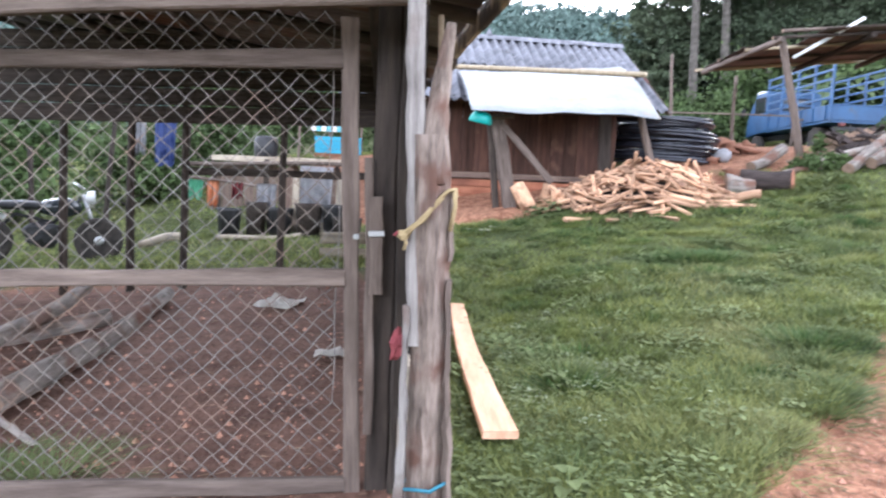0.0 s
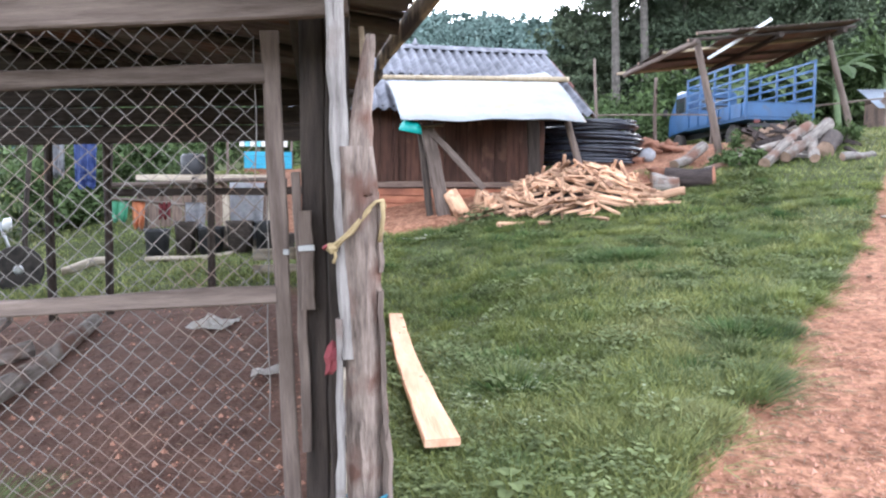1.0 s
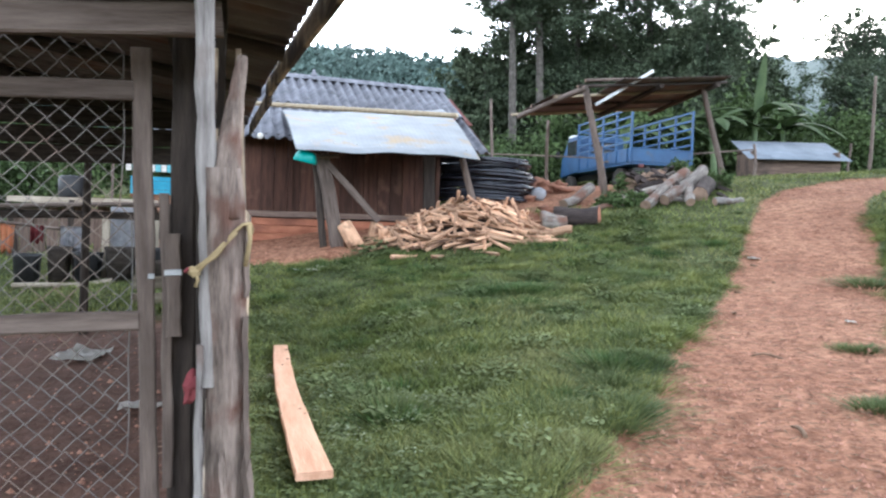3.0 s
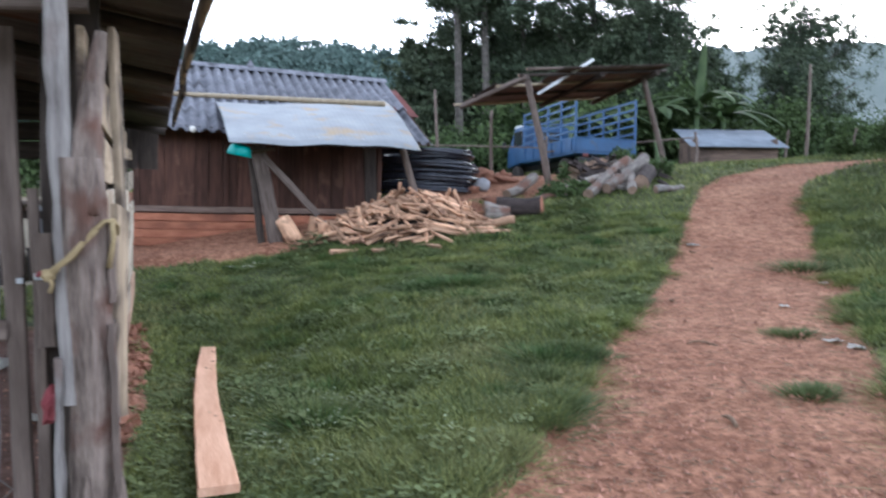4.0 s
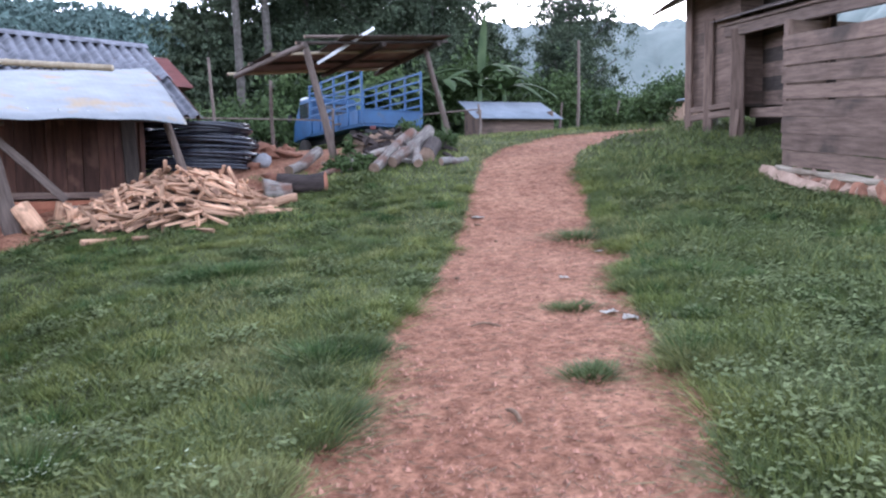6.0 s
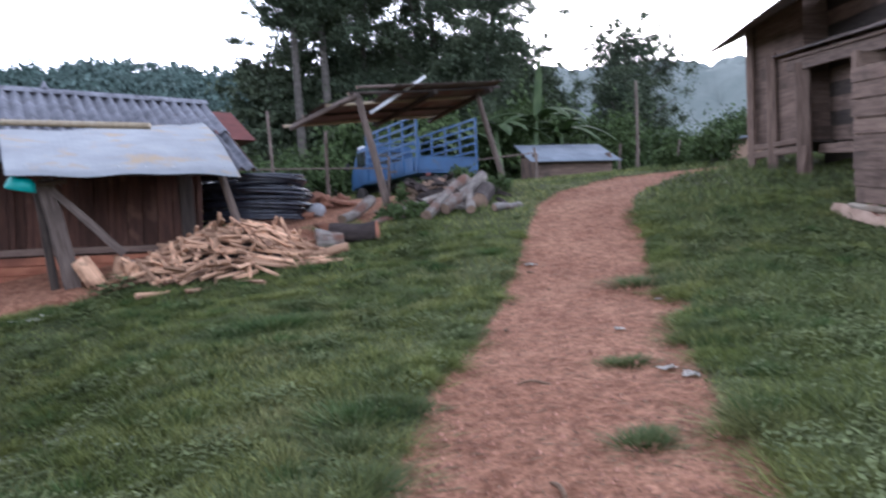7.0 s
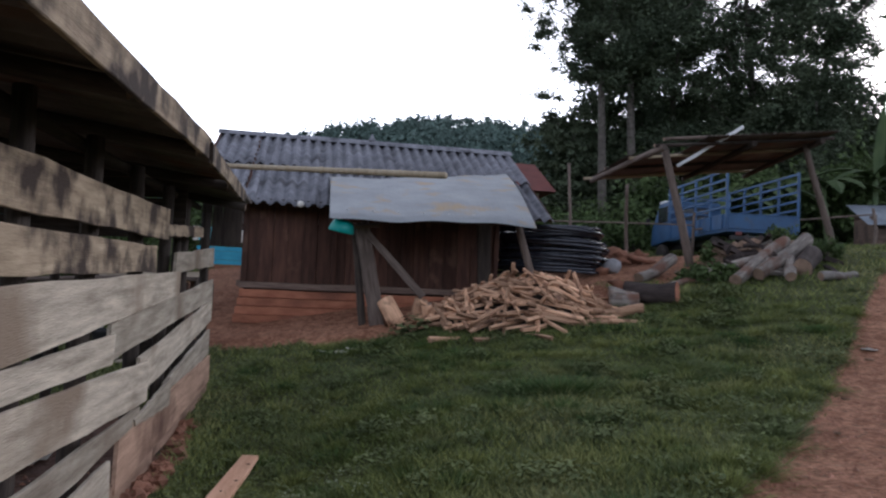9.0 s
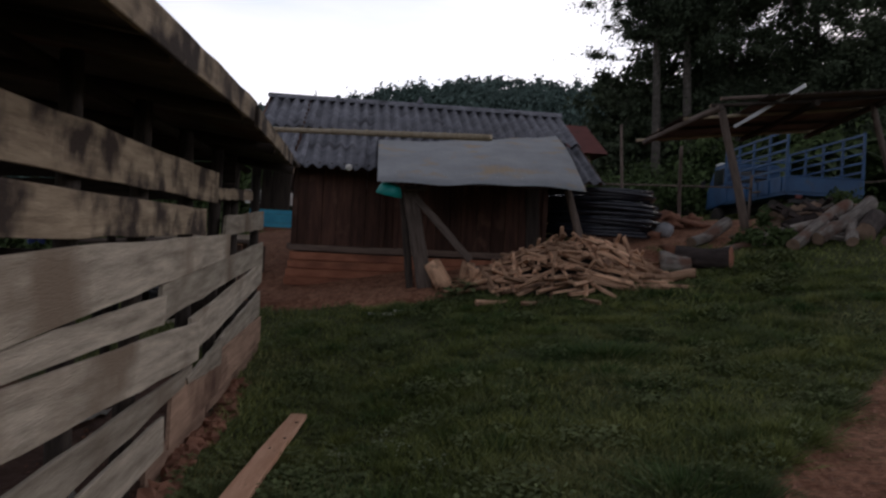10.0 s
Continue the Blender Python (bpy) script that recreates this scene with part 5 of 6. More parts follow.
# chopping block and short rounds beside the porch post
for k, (x, y, rad, h, tilt) in enumerate(((2.62, 13.00, 0.13, 0.42, 34), (2.86, 13.12, 0.10, 0.36, -12), (3.02, 12.95, 0.08, 0.30, 18))):
    b = at_ground(x, y)
    t = thing("log_round", "short split log round leaning by the porch", "log", b, "log rounds by the porch")
    part("round", log(h, rad, rad * 0.95, 9, 3, 0.0, 0.14, 930 + k), [split_wood, log_end], t, "", Matrix.Translation(b + Vector((0, 0, 0.0))) @ pose(0, 0, 0.01, 0, -90 + tilt, 150 + 40 * k))

# logs by the shed
lay_log("charred_log", "short dark charred log with reddish sawn ends", (5.62, 12.50), (6.15, 12.05), 0.14, 0.15, [char_bark, plinth_mat], 940, 0.02)
lay_log("flat_slab_log", "pale split slab lying in the grass", (4.95, 12.10), (5.60, 11.90), 0.07, 0.06, [split_wood, log_end], 941)
lay_log("stump_piece", "grey weathered stump piece", (5.35, 12.42), (5.72, 12.30), 0.15, 0.12, [log_bark, log_end], 942)
LG = "logs piled by the shed"
lay_log("log", "pale grey weathered log with a dark end", (6.26, 13.5), (7.05, 13.95), 0.085, 0.105, [log_bark, log_end], 943, 0.02, LG, rise=0.08)
lay_log("log", "thin grey log lying in the grass", (6.5, 12.95), (7.25, 12.85), 0.047, 0.043, [log_bark, log_end], 944, 0, LG)
lay_log("log", "grey weathered log with a dark end", (6.9, 13.1), (8.2, 13.1), 0.078, 0.086, [log_bark, log_end], 945, 0.06, LG)
lay_log("log", "thick grey log propped on the heap", (7.22, 12.45), (8.40, 13.08), 0.092, 0.108, [log_bark, log_end], 946, 0.02, LG, rise=0.24)
lay_log("log", "thick grey log propped on the heap", (7.58, 12.42), (8.74, 13.08), 0.088, 0.112, [log_bark, log_end], 947, 0.03, LG, rise=0.26)
lay_log("log", "black burnt log under the heap", (7.6, 13.25), (8.5, 13.35), 0.15, 0.16, [char_bark, char_bark], 948, 0.02, LG)
lay_log("log", "pale log butt with a cut end", (7.90, 12.18), (8.20, 12.75), 0.075, 0.08, [log_bark, log_end], 949, 0, LG, rise=0.12)
lay_log("log", "burnt black log butt on the heap", (8.22, 12.36), (8.75, 12.95), 0.14, 0.15, [char_bark, log_end], 950, 0.02, LG)
lay_log("log", "short pale log lying in the grass", (8.17, 11.99), (8.74, 11.99), 0.066, 0.058, [grey_timber, log_end], 951, 0, LG)
for k, (x, y, sx, sy, sz) in enumerate(((8.0, 13.6, 0.26, 0.2, 0.2), (8.45, 13.55, 0.28, 0.2, 0.17), (7.75, 13.75, 0.22, 0.2, 0.16), (8.85, 13.4, 0.26, 0.2, 0.17))):
    b = at_ground(x, y, sz * 0.55)
    t = thing("root_stump", "orange-brown upturned root stump on the log heap", "stump", b, "root stumps")
    part("root_mass", lump((sx, sy, sz), 960 + k, 0.7), log_end, t, "", Matrix.Translation(b))
for k, (x, y, s) in enumerate(((6.35, 14.9, 0.20), (6.75, 15.3, 0.24), (7.05, 15.05, 0.15), (6.1, 14.55, 0.13), (7.2, 15.6, 0.18), (5.9, 13.2, 0.16))):
    b = at_ground(x, y, s * 0.4)
    t = thing("earth_clod", "lump of dug red earth in the yard", "clod", b, "clods of earth")
    part("clod_mass", lump((s * 1.2, s * 0.85, s * 0.5), 970 + k, 0.6), earth_mat, t, "", Matrix.Translation(b), True)

# broken wood thrown over the log heap
scraps = thing("broken_wood", "broken brown wood scraps thrown over the logs", "wood scraps", at_ground(8.0, 13.2))
r = random.Random(88)
for k in range(46):
    x, y = r.gauss(8.05, 0.42), r.gauss(13.25, 0.38)
    hgt = 0.30 * math.exp(-(((x - 8.1) / 0.55) ** 2 + ((y - 13.3) / 0.45) ** 2))
    sc_ = r.uniform(0.7, 1.5)
    part("wood_chunk", chunk_meshes[r.randrange(6)], log_end, scraps, "", Matrix.Translation(at_ground(x, y, hgt + 0.03)) @ pose(0, 0, 0, r.uniform(0, 180), r.uniform(-35, 35), r.uniform(0, 360)) @ Matrix.Diagonal((sc_, sc_ * r.uniform(1.0, 1.8), sc_ * 1.3, 1)))

# coils of black water pipe
cz = float(top(5.5, 15.05))
for c in range(3):
    t = thing("pipe_coil", "coil of black plastic water pipe stacked by the house", "pipe coil", (5.40, 15.2, cz + 0.27 * c), "stacked pipe coils")
    r = random.Random(980 + c)
    pts = []
    for k in range(9 * 36):
        a = 6.2832 * k / 36
        turn = k // 36
        lane = turn % 3
        rad = 0.93 - 0.055 * lane + 0.025 * math.sin(a * 1.37 + turn) + 0.04 * c * (0.5 - 0.5 * (c == 2)) + 0.012 * math.sin(a * 3 + turn * 2)
        pts.append((rad * math.cos(a) * 1.02, rad * math.sin(a) * 0.95, 0.04 + 0.085 * (turn // 3) + 0.03 * math.sin(a + turn * 1.9) + 0.03 * math.sin(a * 0.5 + c)))
    part("pipe", tube(pts, 0.029, 7), pipe_black, t, "", Matrix.Translation((5.40 + 0.06 * math.sin(c * 2.2), 15.2 - 0.04 * c, cz + 0.265 * c)))
b = at_ground(6.30, 14.55, 0.10)
sack = thing("grey_sack", "small grey plastic sack by the pipe coils", "sack", b)
part("sack_body", lump((0.15, 0.12, 0.13), 990, 0.25), cloth_grey, sack, "", Matrix.Translation(b), True)

# sawn slab left in the grass
slab = thing("sawn_slab", "fresh orange sawn slab lying in the grass", "plank", (1.0, 6.6, 0.05))
pa, pb = Vector((0.885, 5.165, 0.045)), Vector((1.085, 8.585, 0.018))
part("slab_board", plank((pb - pa).length, 0.150, 0.035, 0.0035, 16, 0.012, 0.010, 991, 0.120, 0.032), fresh_slab, slab, "", along(pa, pb))
rk = random.Random(13)
for k in range(7):
    f = rk.uniform(0.05, 0.95)
    p = pa.lerp(pb, f)
    part("bark_chip", lump((rk.uniform(0.006, 0.014), rk.uniform(0.004, 0.008), 0.003), 992 + k), dark_timber, slab, "", Matrix.Translation((p.x + rk.uniform(-0.045, 0.045), p.y, p.z + 0.02)))

# bamboo pole jutting out of the coop's roof
bam = thing("bamboo_pole", "long dry bamboo pole jutting from the coop roof", "pole", (0.72, 9.0, 2.13))
q0, q1 = Vector((0.30, 9.42, 2.185)), Vector((2.17, 7.31, 1.905))
bd_, L = (q1 - q0).normalized(), (q1 - q0).length
bm = bmesh.new()
prof = []
for k in range(9):
    z = L * k / 8
    prof += [(0.0195, max(0, z - 0.012)), (0.0235, z), (0.0195, z + 0.012)] if 0 < k < 8 else [(0.0195, z)]
part("culm", lathe(prof, 10), bamboo_mat, bam, "", along(q0, q1) @ pose(0, 0, 0, 0, 90, 0), True)
bm.free()

# clods and stones along the foot of the coop wall
foot2 = thing("earth_footing", "crumbled red earth and clods along the coop wall", "earth bank", (0.6, 7.5, 0.0))
r = random.Random(55)
for k in range(80):
    y = 6.3 + 3.2 * k / 79 + r.uniform(-0.05, 0.05)
    s = r.uniform(0.02, 0.065)
    part("clod", lump((s, s * 1.2, s * 0.8), 1100 + k, 0.6), earth_mat, foot2, "", Matrix.Translation(at_ground(0.525 + r.uniform(-0.06, 0.06), y, s * 0.3)) @ pose(0, 0, 0, 0, 0, r.uniform(0, 180)))

# litter
def scrap(x, y, size, seed, label, mat=paper_white):
    b = at_ground(x, y)
    t = thing("litter_scrap", label, "litter", b, "litter on the ground")
    rr = random.Random(seed)
    bm = bmesh.new()
    n = 7
    g = [[bm.verts.new(((i / 6 - 0.5) * size * 1.5, (j / 6 - 0.5) * size, 0.012 + size * 0.35 * abs(noise.noise(Vector((i * 0.6, j * 0.6, seed)))))) for i in range(n)] for j in range(n)]
    for p, q in zip(g, g[1:]):
        for i in range(n - 1):
            bm.faces.new((p[i], p[i + 1], q[i + 1], q[i]))
    bmesh.ops.solidify(bm, geom=list(bm.faces), thickness=0.004)
    part("film", bm, mat, t, "", Matrix.Translation(b) @ pose(0, 0, 0, 0, 0, rr.uniform(0, 180)))


for k, (x, y, s, l) in enumerate(((4.91, 5.90, 0.085, "crumpled white plastic scrap on the path edge"), (4.87, 5.69, 0.10, "torn white plastic bag in the grass edge"), (5.51, 6.87, 0.07, "white wrapper lying on the path"), (8.41, 6.42, 0.16, "white paper scrap in the weeds"),
                                   (1.85, 12.09, 0.16, "crumpled white plastic scrap by the bank"), (1.60, 12.15, 0.08, "small white scrap in the grass"), (1.98, 12.18, 0.12, "white plastic scrap in the grass"), (0.93, 7.55, 0.09, "white paper scrap beside a slab"),
                                   (6.58, 7.40, 0.06, "small white scrap at the path edge"), (6.9, 9.6, 0.10, "white scrap in the grass"), (1.05, 8.5, 0.05, "small white scrap in the grass"))):
    scrap(x, y, s, 1200 + k, l)

# ---- farther off ----
hut = thing("low_hut", "low hut with a pale tin roof and plank walls", "hut", (17.2, 19.9, 3.1))
HZ = 2.75
hm = pose(16.3, 20.45, 0, 0, 0, -24)
part("front_wall", box(bmesh.new(), (1.25, 0.05, HZ + 0.40), (2.5, 0.06, 1.0)), barn_wood, hut, "", hm)
part("side_wall", box(bmesh.new(), (0.03, 0.95, HZ + 0.5), (0.06, 1.75, 1.2)), barn_wood, hut, "", hm)
part("side_wall", box(bmesh.new(), (2.47, 0.95, HZ + 0.5), (0.06, 1.75, 1.2)), barn_wood, hut, "", hm)
part("back_wall", box(bmesh.new(), (1.25, 1.85, HZ + 0.6), (2.5, 0.06, 1.4)), barn_wood, hut, "", hm)
for k in range(4):
    part("roof_sheet", corrugated(0.75, 2.2, 0.09, 0.012, 0.004, 4, 2, 0, 1300 + k), pale_tin, hut, "", hm @ pose(-0.25 + 0.74 * k, -0.25, HZ + 0.80, 21, 0, 0))
far_house = thing("red_roofed_house", "house with a dull red roof behind the shrubs", "house", (6.5, 27.0, 2.0))
part("wall", box(bmesh.new(), (5.6, 29.0, 3.2), (6.6, 4.0, 3.4)), dirt_sheet, far_house)
rb = bmesh.new()
rv = [rb.verts.new(p) for p in ((2.0, 26.4, 4.75), (9.3, 26.4, 4.75), (9.3, 29.0, 6.1), (2.0, 29.0, 6.1), (2.0, 31.6, 4.75), (9.3, 31.6, 4.75))]
rb.faces.new((rv[0], rv[1], rv[2], rv[3])), rb.faces.new((rv[3], rv[2], rv[5], rv[4])), rb.faces.new((rv[0], rv[3], rv[4])), rb.faces.new((rv[1], rv[5], rv[2])), rb.faces.new((rv[0], rv[4], rv[5], rv[1]))
part("roof", rb, red_roof_mat, far_house)
shack = thing("pale_shack", "small yellowish shack with a flat pale roof", "shack", (28.3, 21.3, 3.6))
part("wall", box(bmesh.new(), (28.6, 21.4, 4.0), (2.4, 1.6, 1.7)), dirt_sheet, shack)
part("roof", box(bmesh.new(), (28.6, 21.4, 4.90), (2.9, 2.0, 0.09), None, 0.02), pale_tin, shack)
lamp_pole = thing("utility_pole", "thin leaning wooden utility pole", "pole", at_ground(23.2, 22.6))
pole("shaft", at_ground(23.2, 22.6, -0.3), (23.35, 22.6, 7.2), 0.075, 0.05, [gate_wood, log_end], lamp_pole, seed=1310, bend=0.03)
for k, (x, y, h) in enumerate(((7.4, 19.9, 2.3), (6.2, 20.5, 1.3), (12.6, 19.3, 1.0), (14.6, 18.6, 1.0), (10.9, 20.3, 1.3), (21.5, 21.9, 1.1), (24.0, 21.2, 1.1))):
    t = thing("fence_post", "thin grey fence post at the field edge", "fence post", at_ground(x, y), "fence posts")
    pole("stake", at_ground(x, y, -0.2), at_ground(x, y, h) + Vector((0.05, 0, 0)), 0.045, 0.035, [gate_wood, log_end], t, seed=1320 + k)
rail = thing("fence_rail", "long thin pole rail tied to fence posts", "fence rail", at_ground(9, 20, 0.7))
pole("rail_pole", at_ground(6.2, 20.45, 0.95), at_ground(10.9, 20.25, 0.95), 0.025, 0.02, [gate_wood, log_end], rail, seed=1330, bend=0.02)
rail = thing("fence_rail", "long thin pole rail tied to fence posts", "fence rail", at_ground(13, 19, 0.7))
pole("rail_pole", at_ground(10.9, 20.25, 0.85), at_ground(14.6, 18.55, 0.85), 0.025, 0.02, [gate_wood, log_end], rail, seed=1331, bend=0.02)

# ---- the yard seen through the coop ----
def cloth(name, label, x0, x1, y, z0, z1, mat, seed, fold=0.03):
    t = thing(name, label, "cloth", ((x0 + x1) / 2, y, z0), "washing and rags hung in the yard")
    bm = bmesh.new()
    nx_, nz_ = 14, 8
    g = []
    rr = random.Random(seed)
    ph = rr.uniform(0, 6)
    for j in range(nz_ + 1):
        v = j / nz_
        g.append([bm.verts.new((x0 + (x1 - x0) * (i / nx_) * (1 - 0.08 * v), y + fold * math.sin(i * 1.15 + ph) * (0.3 + v), z1 + (z0 - z1) * v + 0.03 * math.sin(i * 0.9 + ph) * v)) for i in range(nx_ + 1)])
    for p, q in zip(g, g[1:]):
        for i in range(nx_):
            bm.faces.new((p[i], p[i + 1], q[i + 1], q[i])).smooth = True
    bmesh.ops.solidify(bm, geom=list(bm.faces), thickness=0.006)
    part("fabric", bm, mat, t)
    return t


fence = thing("pole_fence", "rough pole fence with a rail behind the coop", "fence", (-1.5, 13.2, 0.1))
for k, x in enumerate((-4.6, -3.5, -2.42, -1.25, -0.08)):
    pole("post", at_ground(x, 13.22, -0.2), (x + 0.02, 13.22, 1.95 if k in (1, 2) else 1.28), 0.04, 0.035, [dark_timber, log_end], fence, seed=1400 + k)
pole("rail", (-2.42, 13.18, 1.20), (-0.02, 13.18, 1.21), 0.035, 0.03, [gate_wood, log_end], fence, seed=1410)
pole("rail", (-2.42, 13.18, 0.92), (-0.9, 13.18, 0.90), 0.02, 0.02, [gate_wood, log_end], fence, seed=1411)
pole("rail", (-4.6, 13.18, 1.80), (-2.4, 13.18, 1.80), 0.012, 0.012, [gate_wood, log_end], fence, seed=1412)
for k in range(9):
    x = -0.95 + 0.105 * k
    board("paling", at_ground(x, 13.13, -0.05), (x + 0.01, 13.13, 1.16 - 0.05 * (k % 3)), 0.095, 0.015, board_wood if k % 2 else barn_wood, fence, (0, -1, 0), seed=1420 + k)
cloth("hanging_shirt", "blue patterned shirt hung on a line", -2.86, -2.55, 13.14, 1.12, 1.79, cloth_blue, 1, 0.04)
cloth("hanging_rag", "dull white rag hung on a line", -3.18, -2.97, 13.14, 1.26, 1.79, cloth_grey, 2)
cloth("hanging_rag", "pale green rag hung on a rail", -2.40, -2.16, 13.15, 0.66, 0.93, cloth_green, 3)
cloth("hanging_rag", "orange rag hung on a rail", -2.12, -1.94, 13.15, 0.56, 0.93, cloth_orange, 4)
cloth("hanging_rag", "red rag hung on a rail", -1.76, -1.60, 13.15, 0.70, 0.92, red_rag, 5)
cloth("hanging_rag", "white rag hung on a rail", -1.40, -1.12, 13.15, 0.56, 0.92, cloth_grey, 6)
cloth("hanging_sheet", "streaky pale sheet hung over palings", -0.78, -0.30, 13.08, 0.42, 1.21, cloth_grey, 7)
for k, (x, y, rr_, h, mt) in enumerate(((-1.75, 12.95, 0.17, 0.42, black_part), (-1.38, 13.0, 0.15, 0.5, dark_timber), (-1.02, 12.9, 0.18, 0.4, black_part), (-0.62, 12.85, 0.19, 0.46, dark_timber), (-0.25, 12.8, 0.17, 0.42, black_part), (-0.05, 12.4, 0.2, 0.3, dark_timber))):
    b = at_ground(x, y)
    t = thing("feed_tub", "dark round feed tub in the yard", "tub", b, "tubs along the fence")
    part("tub_wall", lathe([(rr_ * 0.85, 0), (rr_, h * 0.9), (rr_ * 1.08, h), (rr_ * 0.92, h), (rr_ * 0.8, 0.05)], 14), mt, t, "", Matrix.Translation(b))
lay_log("timber_piece", "pale squared timber lying in the yard", (-2.85, 12.45), (-2.30, 12.55), 0.06, 0.06, [board_wood, log_end], 1440, 0.05)
lay_log("timber_piece", "long pale timber lying before the tubs", (-1.85, 12.7), (-0.7, 12.65), 0.045, 0.045, [board_wood, log_end], 1441, 0.0)
shelter = thing("plank_shelter", "low plank shelter with an earth-brown wall", "shelter", (-1.4, 15.6, 0.3))
for k in range(13):
    x = -2.5 + 0.19 * k
    board("wall_plank", (x, 15.6, 0.2), (x, 15.6, 1.2 + 0.03 * (k % 2)), 0.18, 0.02, sill_wood, shelter, (0, -1, 0), seed=1450 + k, cuts=3)
board("shelf_board", (-2.5, 15.4, 1.30), (-0.3, 15.4, 1.33), 0.06, 0.5, board_wood, shelter, (0, -1, 0), seed=1470)
for x in (-2.5, -0.35):
    pole("post", at_ground(x, 15.45, -0.1), (x, 15.45, 1.32), 0.045, 0.04, [dark_timber, log_end], shelter, seed=1471)
b = Vector((-1.62, 15.4, 1.34))
t = thing("water_drum", "dark plastic water drum on a shelf", "drum", b)
part("drum_wall", lathe([(0.19, 0), (0.21, 0.05), (0.21, 0.32), (0.17, 0.37), (0.06, 0.38)], 16), black_part, t, "", Matrix.Translation(b))
tarp = thing("blue_stall", "small stall with teal painted boards and striped cloth", "stall", (-0.8, 21.0, 0.9))
for k in range(4):
    board("teal_board", (-1.25, 21.0, 1.70 + 0.105 * k), (-0.1, 21.0, 1.70 + 0.105 * k), 0.10, 0.03, blue_plastic, tarp, (0, -1, 0), seed=1480 + k, cuts=2)
board("brown_board", (-1.25, 20.97, 1.46), (-0.1, 20.97, 1.46), 0.36, 0.03, earth_mat, tarp, (0, -1, 0), seed=1490)
for x in (-1.65, -0.9, -0.1):
    board("post", at_ground(x, 21.04, -0.1), (x, 21.04, 2.66), 0.06, 0.06, gate_wood, tarp, (0, -1, 0), seed=1491)
for k in range(9):
    board("stripe", (-1.3 + 0.13 * k, 20.98, 2.19), (-1.3 + 0.13 * k, 20.98, 2.52), 0.125, 0.02, cloth_teal if k % 2 else paper_white, tarp, (0, -1, 0), seed=1492, cuts=2)
# low board wall added on the coop's far side to keep light off its floor
for k in range(6):
    board("side_board", (-3.42, 5.0, 0.02 + 0.22 * k), (-3.42, 9.5, 0.06 + 0.22 * k), 0.20, 0.02, board_wood, coop, (1, 0, 0), seed=1495 + k)
# motorcycle parked beside the coop
mx, my = -3.62, 11.4
mz = float(top(mx, my))
bike = thing("motorcycle", "dark dusty motorcycle parked in the yard", "motorcycle", (mx, my, mz))
MM = Matrix.Translation((mx, my, mz)) @ pose(0, 0, 0, 0, 0, 25)
for x in (-0.6, 0.6):
    w = part("wheel", lathe([(0.22, -0.03), (0.27, -0.04), (0.285, 0), (0.27, 0.04), (0.22, 0.03)], 22), rubber, bike, "", MM @ pose(x, 0, 0.285, 90, 0, 0))
    part("hub", lathe([(0.03, -0.05), (0.07, -0.02), (0.07, 0.02), (0.03, 0.05)], 10), steel, w, "", MM @ pose(x, 0, 0.285, 90, 0, 0))
part("engine", lump((0.22, 0.12, 0.16), 1500, 0.15), black_part, bike, "", MM @ pose(0, 0, 0.36))
part("fuel_tank", lump((0.24, 0.12, 0.12), 1501, 0.08), glass_dark, bike, "", MM @ pose(0.18, 0, 0.68), True)
part("saddle", lump((0.34, 0.11, 0.06), 1502, 0.08), black_part, bike, "", MM @ pose(-0.28, 0, 0.70), True)
part("fork", tube([(0.42, 0, 0.85), (0.60, 0.05, 0.285)], 0.02, 6), steel, bike, "", MM)
part("frame_tube", tube([(0.4, 0, 0.8), (0.1, 0, 0.5), (-0.3, 0, 0.6), (-0.6, 0.05, 0.285)], 0.022, 6), black_part, bike, "", MM)
part("handlebar", tube([(0.34, -0.32, 0.98), (0.42, -0.12, 0.92), (0.42, 0.12, 0.92), (0.34, 0.32, 0.98)], 0.013, 6), steel, bike, "", MM)
part("headlamp", lathe([(0.02, 0), (0.07, 0.02), (0.08, 0.09), (0.075, 0.1)], 12), truck_white, bike, "", MM @ pose(0.45, 0, 0.82, 0, 90, 0))
part("fender", tube([(-0.86, 0, 0.36), (-0.78, 0, 0.55), (-0.6, 0, 0.62), (-0.4, 0, 0.55)], 0.04, 6), truck_white, bike, "", MM)
# poles and a stick lying inside the coop
lay_log("fallen_pole", "peeling pole lying across the coop floor", (-1.55, 6.0), (-1.50, 8.9), 0.085, 0.06, [log_bark, log_end], 1510, 0.02)
lay_log("fallen_pole", "grey pole propped in the coop", (-1.95, 6.6), (-2.1, 8.6), 0.07, 0.06, [log_bark, log_end], 1511, 0.16)
lay_log("fallen_pole", "thin stick on the coop floor", (-1.50, 5.95), (-0.98, 5.55), 0.02, 0.013, [log_bark, log_end], 1512, 0.0)
lay_log("fallen_pole", "grey pole lying at the coop's far side", (-2.9, 7.3), (-1.7, 8.1), 0.08, 0.07, [log_bark, log_end], 1513, 0.0)
scrap(-0.44, 8.5, 0.30, 1520, "pale flat scrap on the coop floor")
scrap(0.10, 6.9, 0.16, 1521, "crumpled pale bag inside the coop")
for k, (x, y, w, h) in enumerate(((-4.6, 17.5, 1.5, 2.0), (-2.8, 18.3, 1.4, 1.7), (-6.2, 16.2, 1.5, 2.4), (-1.2, 24.0, 1.8, 2.6), (-3.6, 22.5, 1.8, 2.6), (1.6, 24.5, 1.8, 2.6), (-6.5, 12.8, 1.3, 2.2), (3.6, 24.5, 1.8, 2.5))):
    bush(x, y, w, h, 140 + k, "leafy green shrub behind the coop yard")
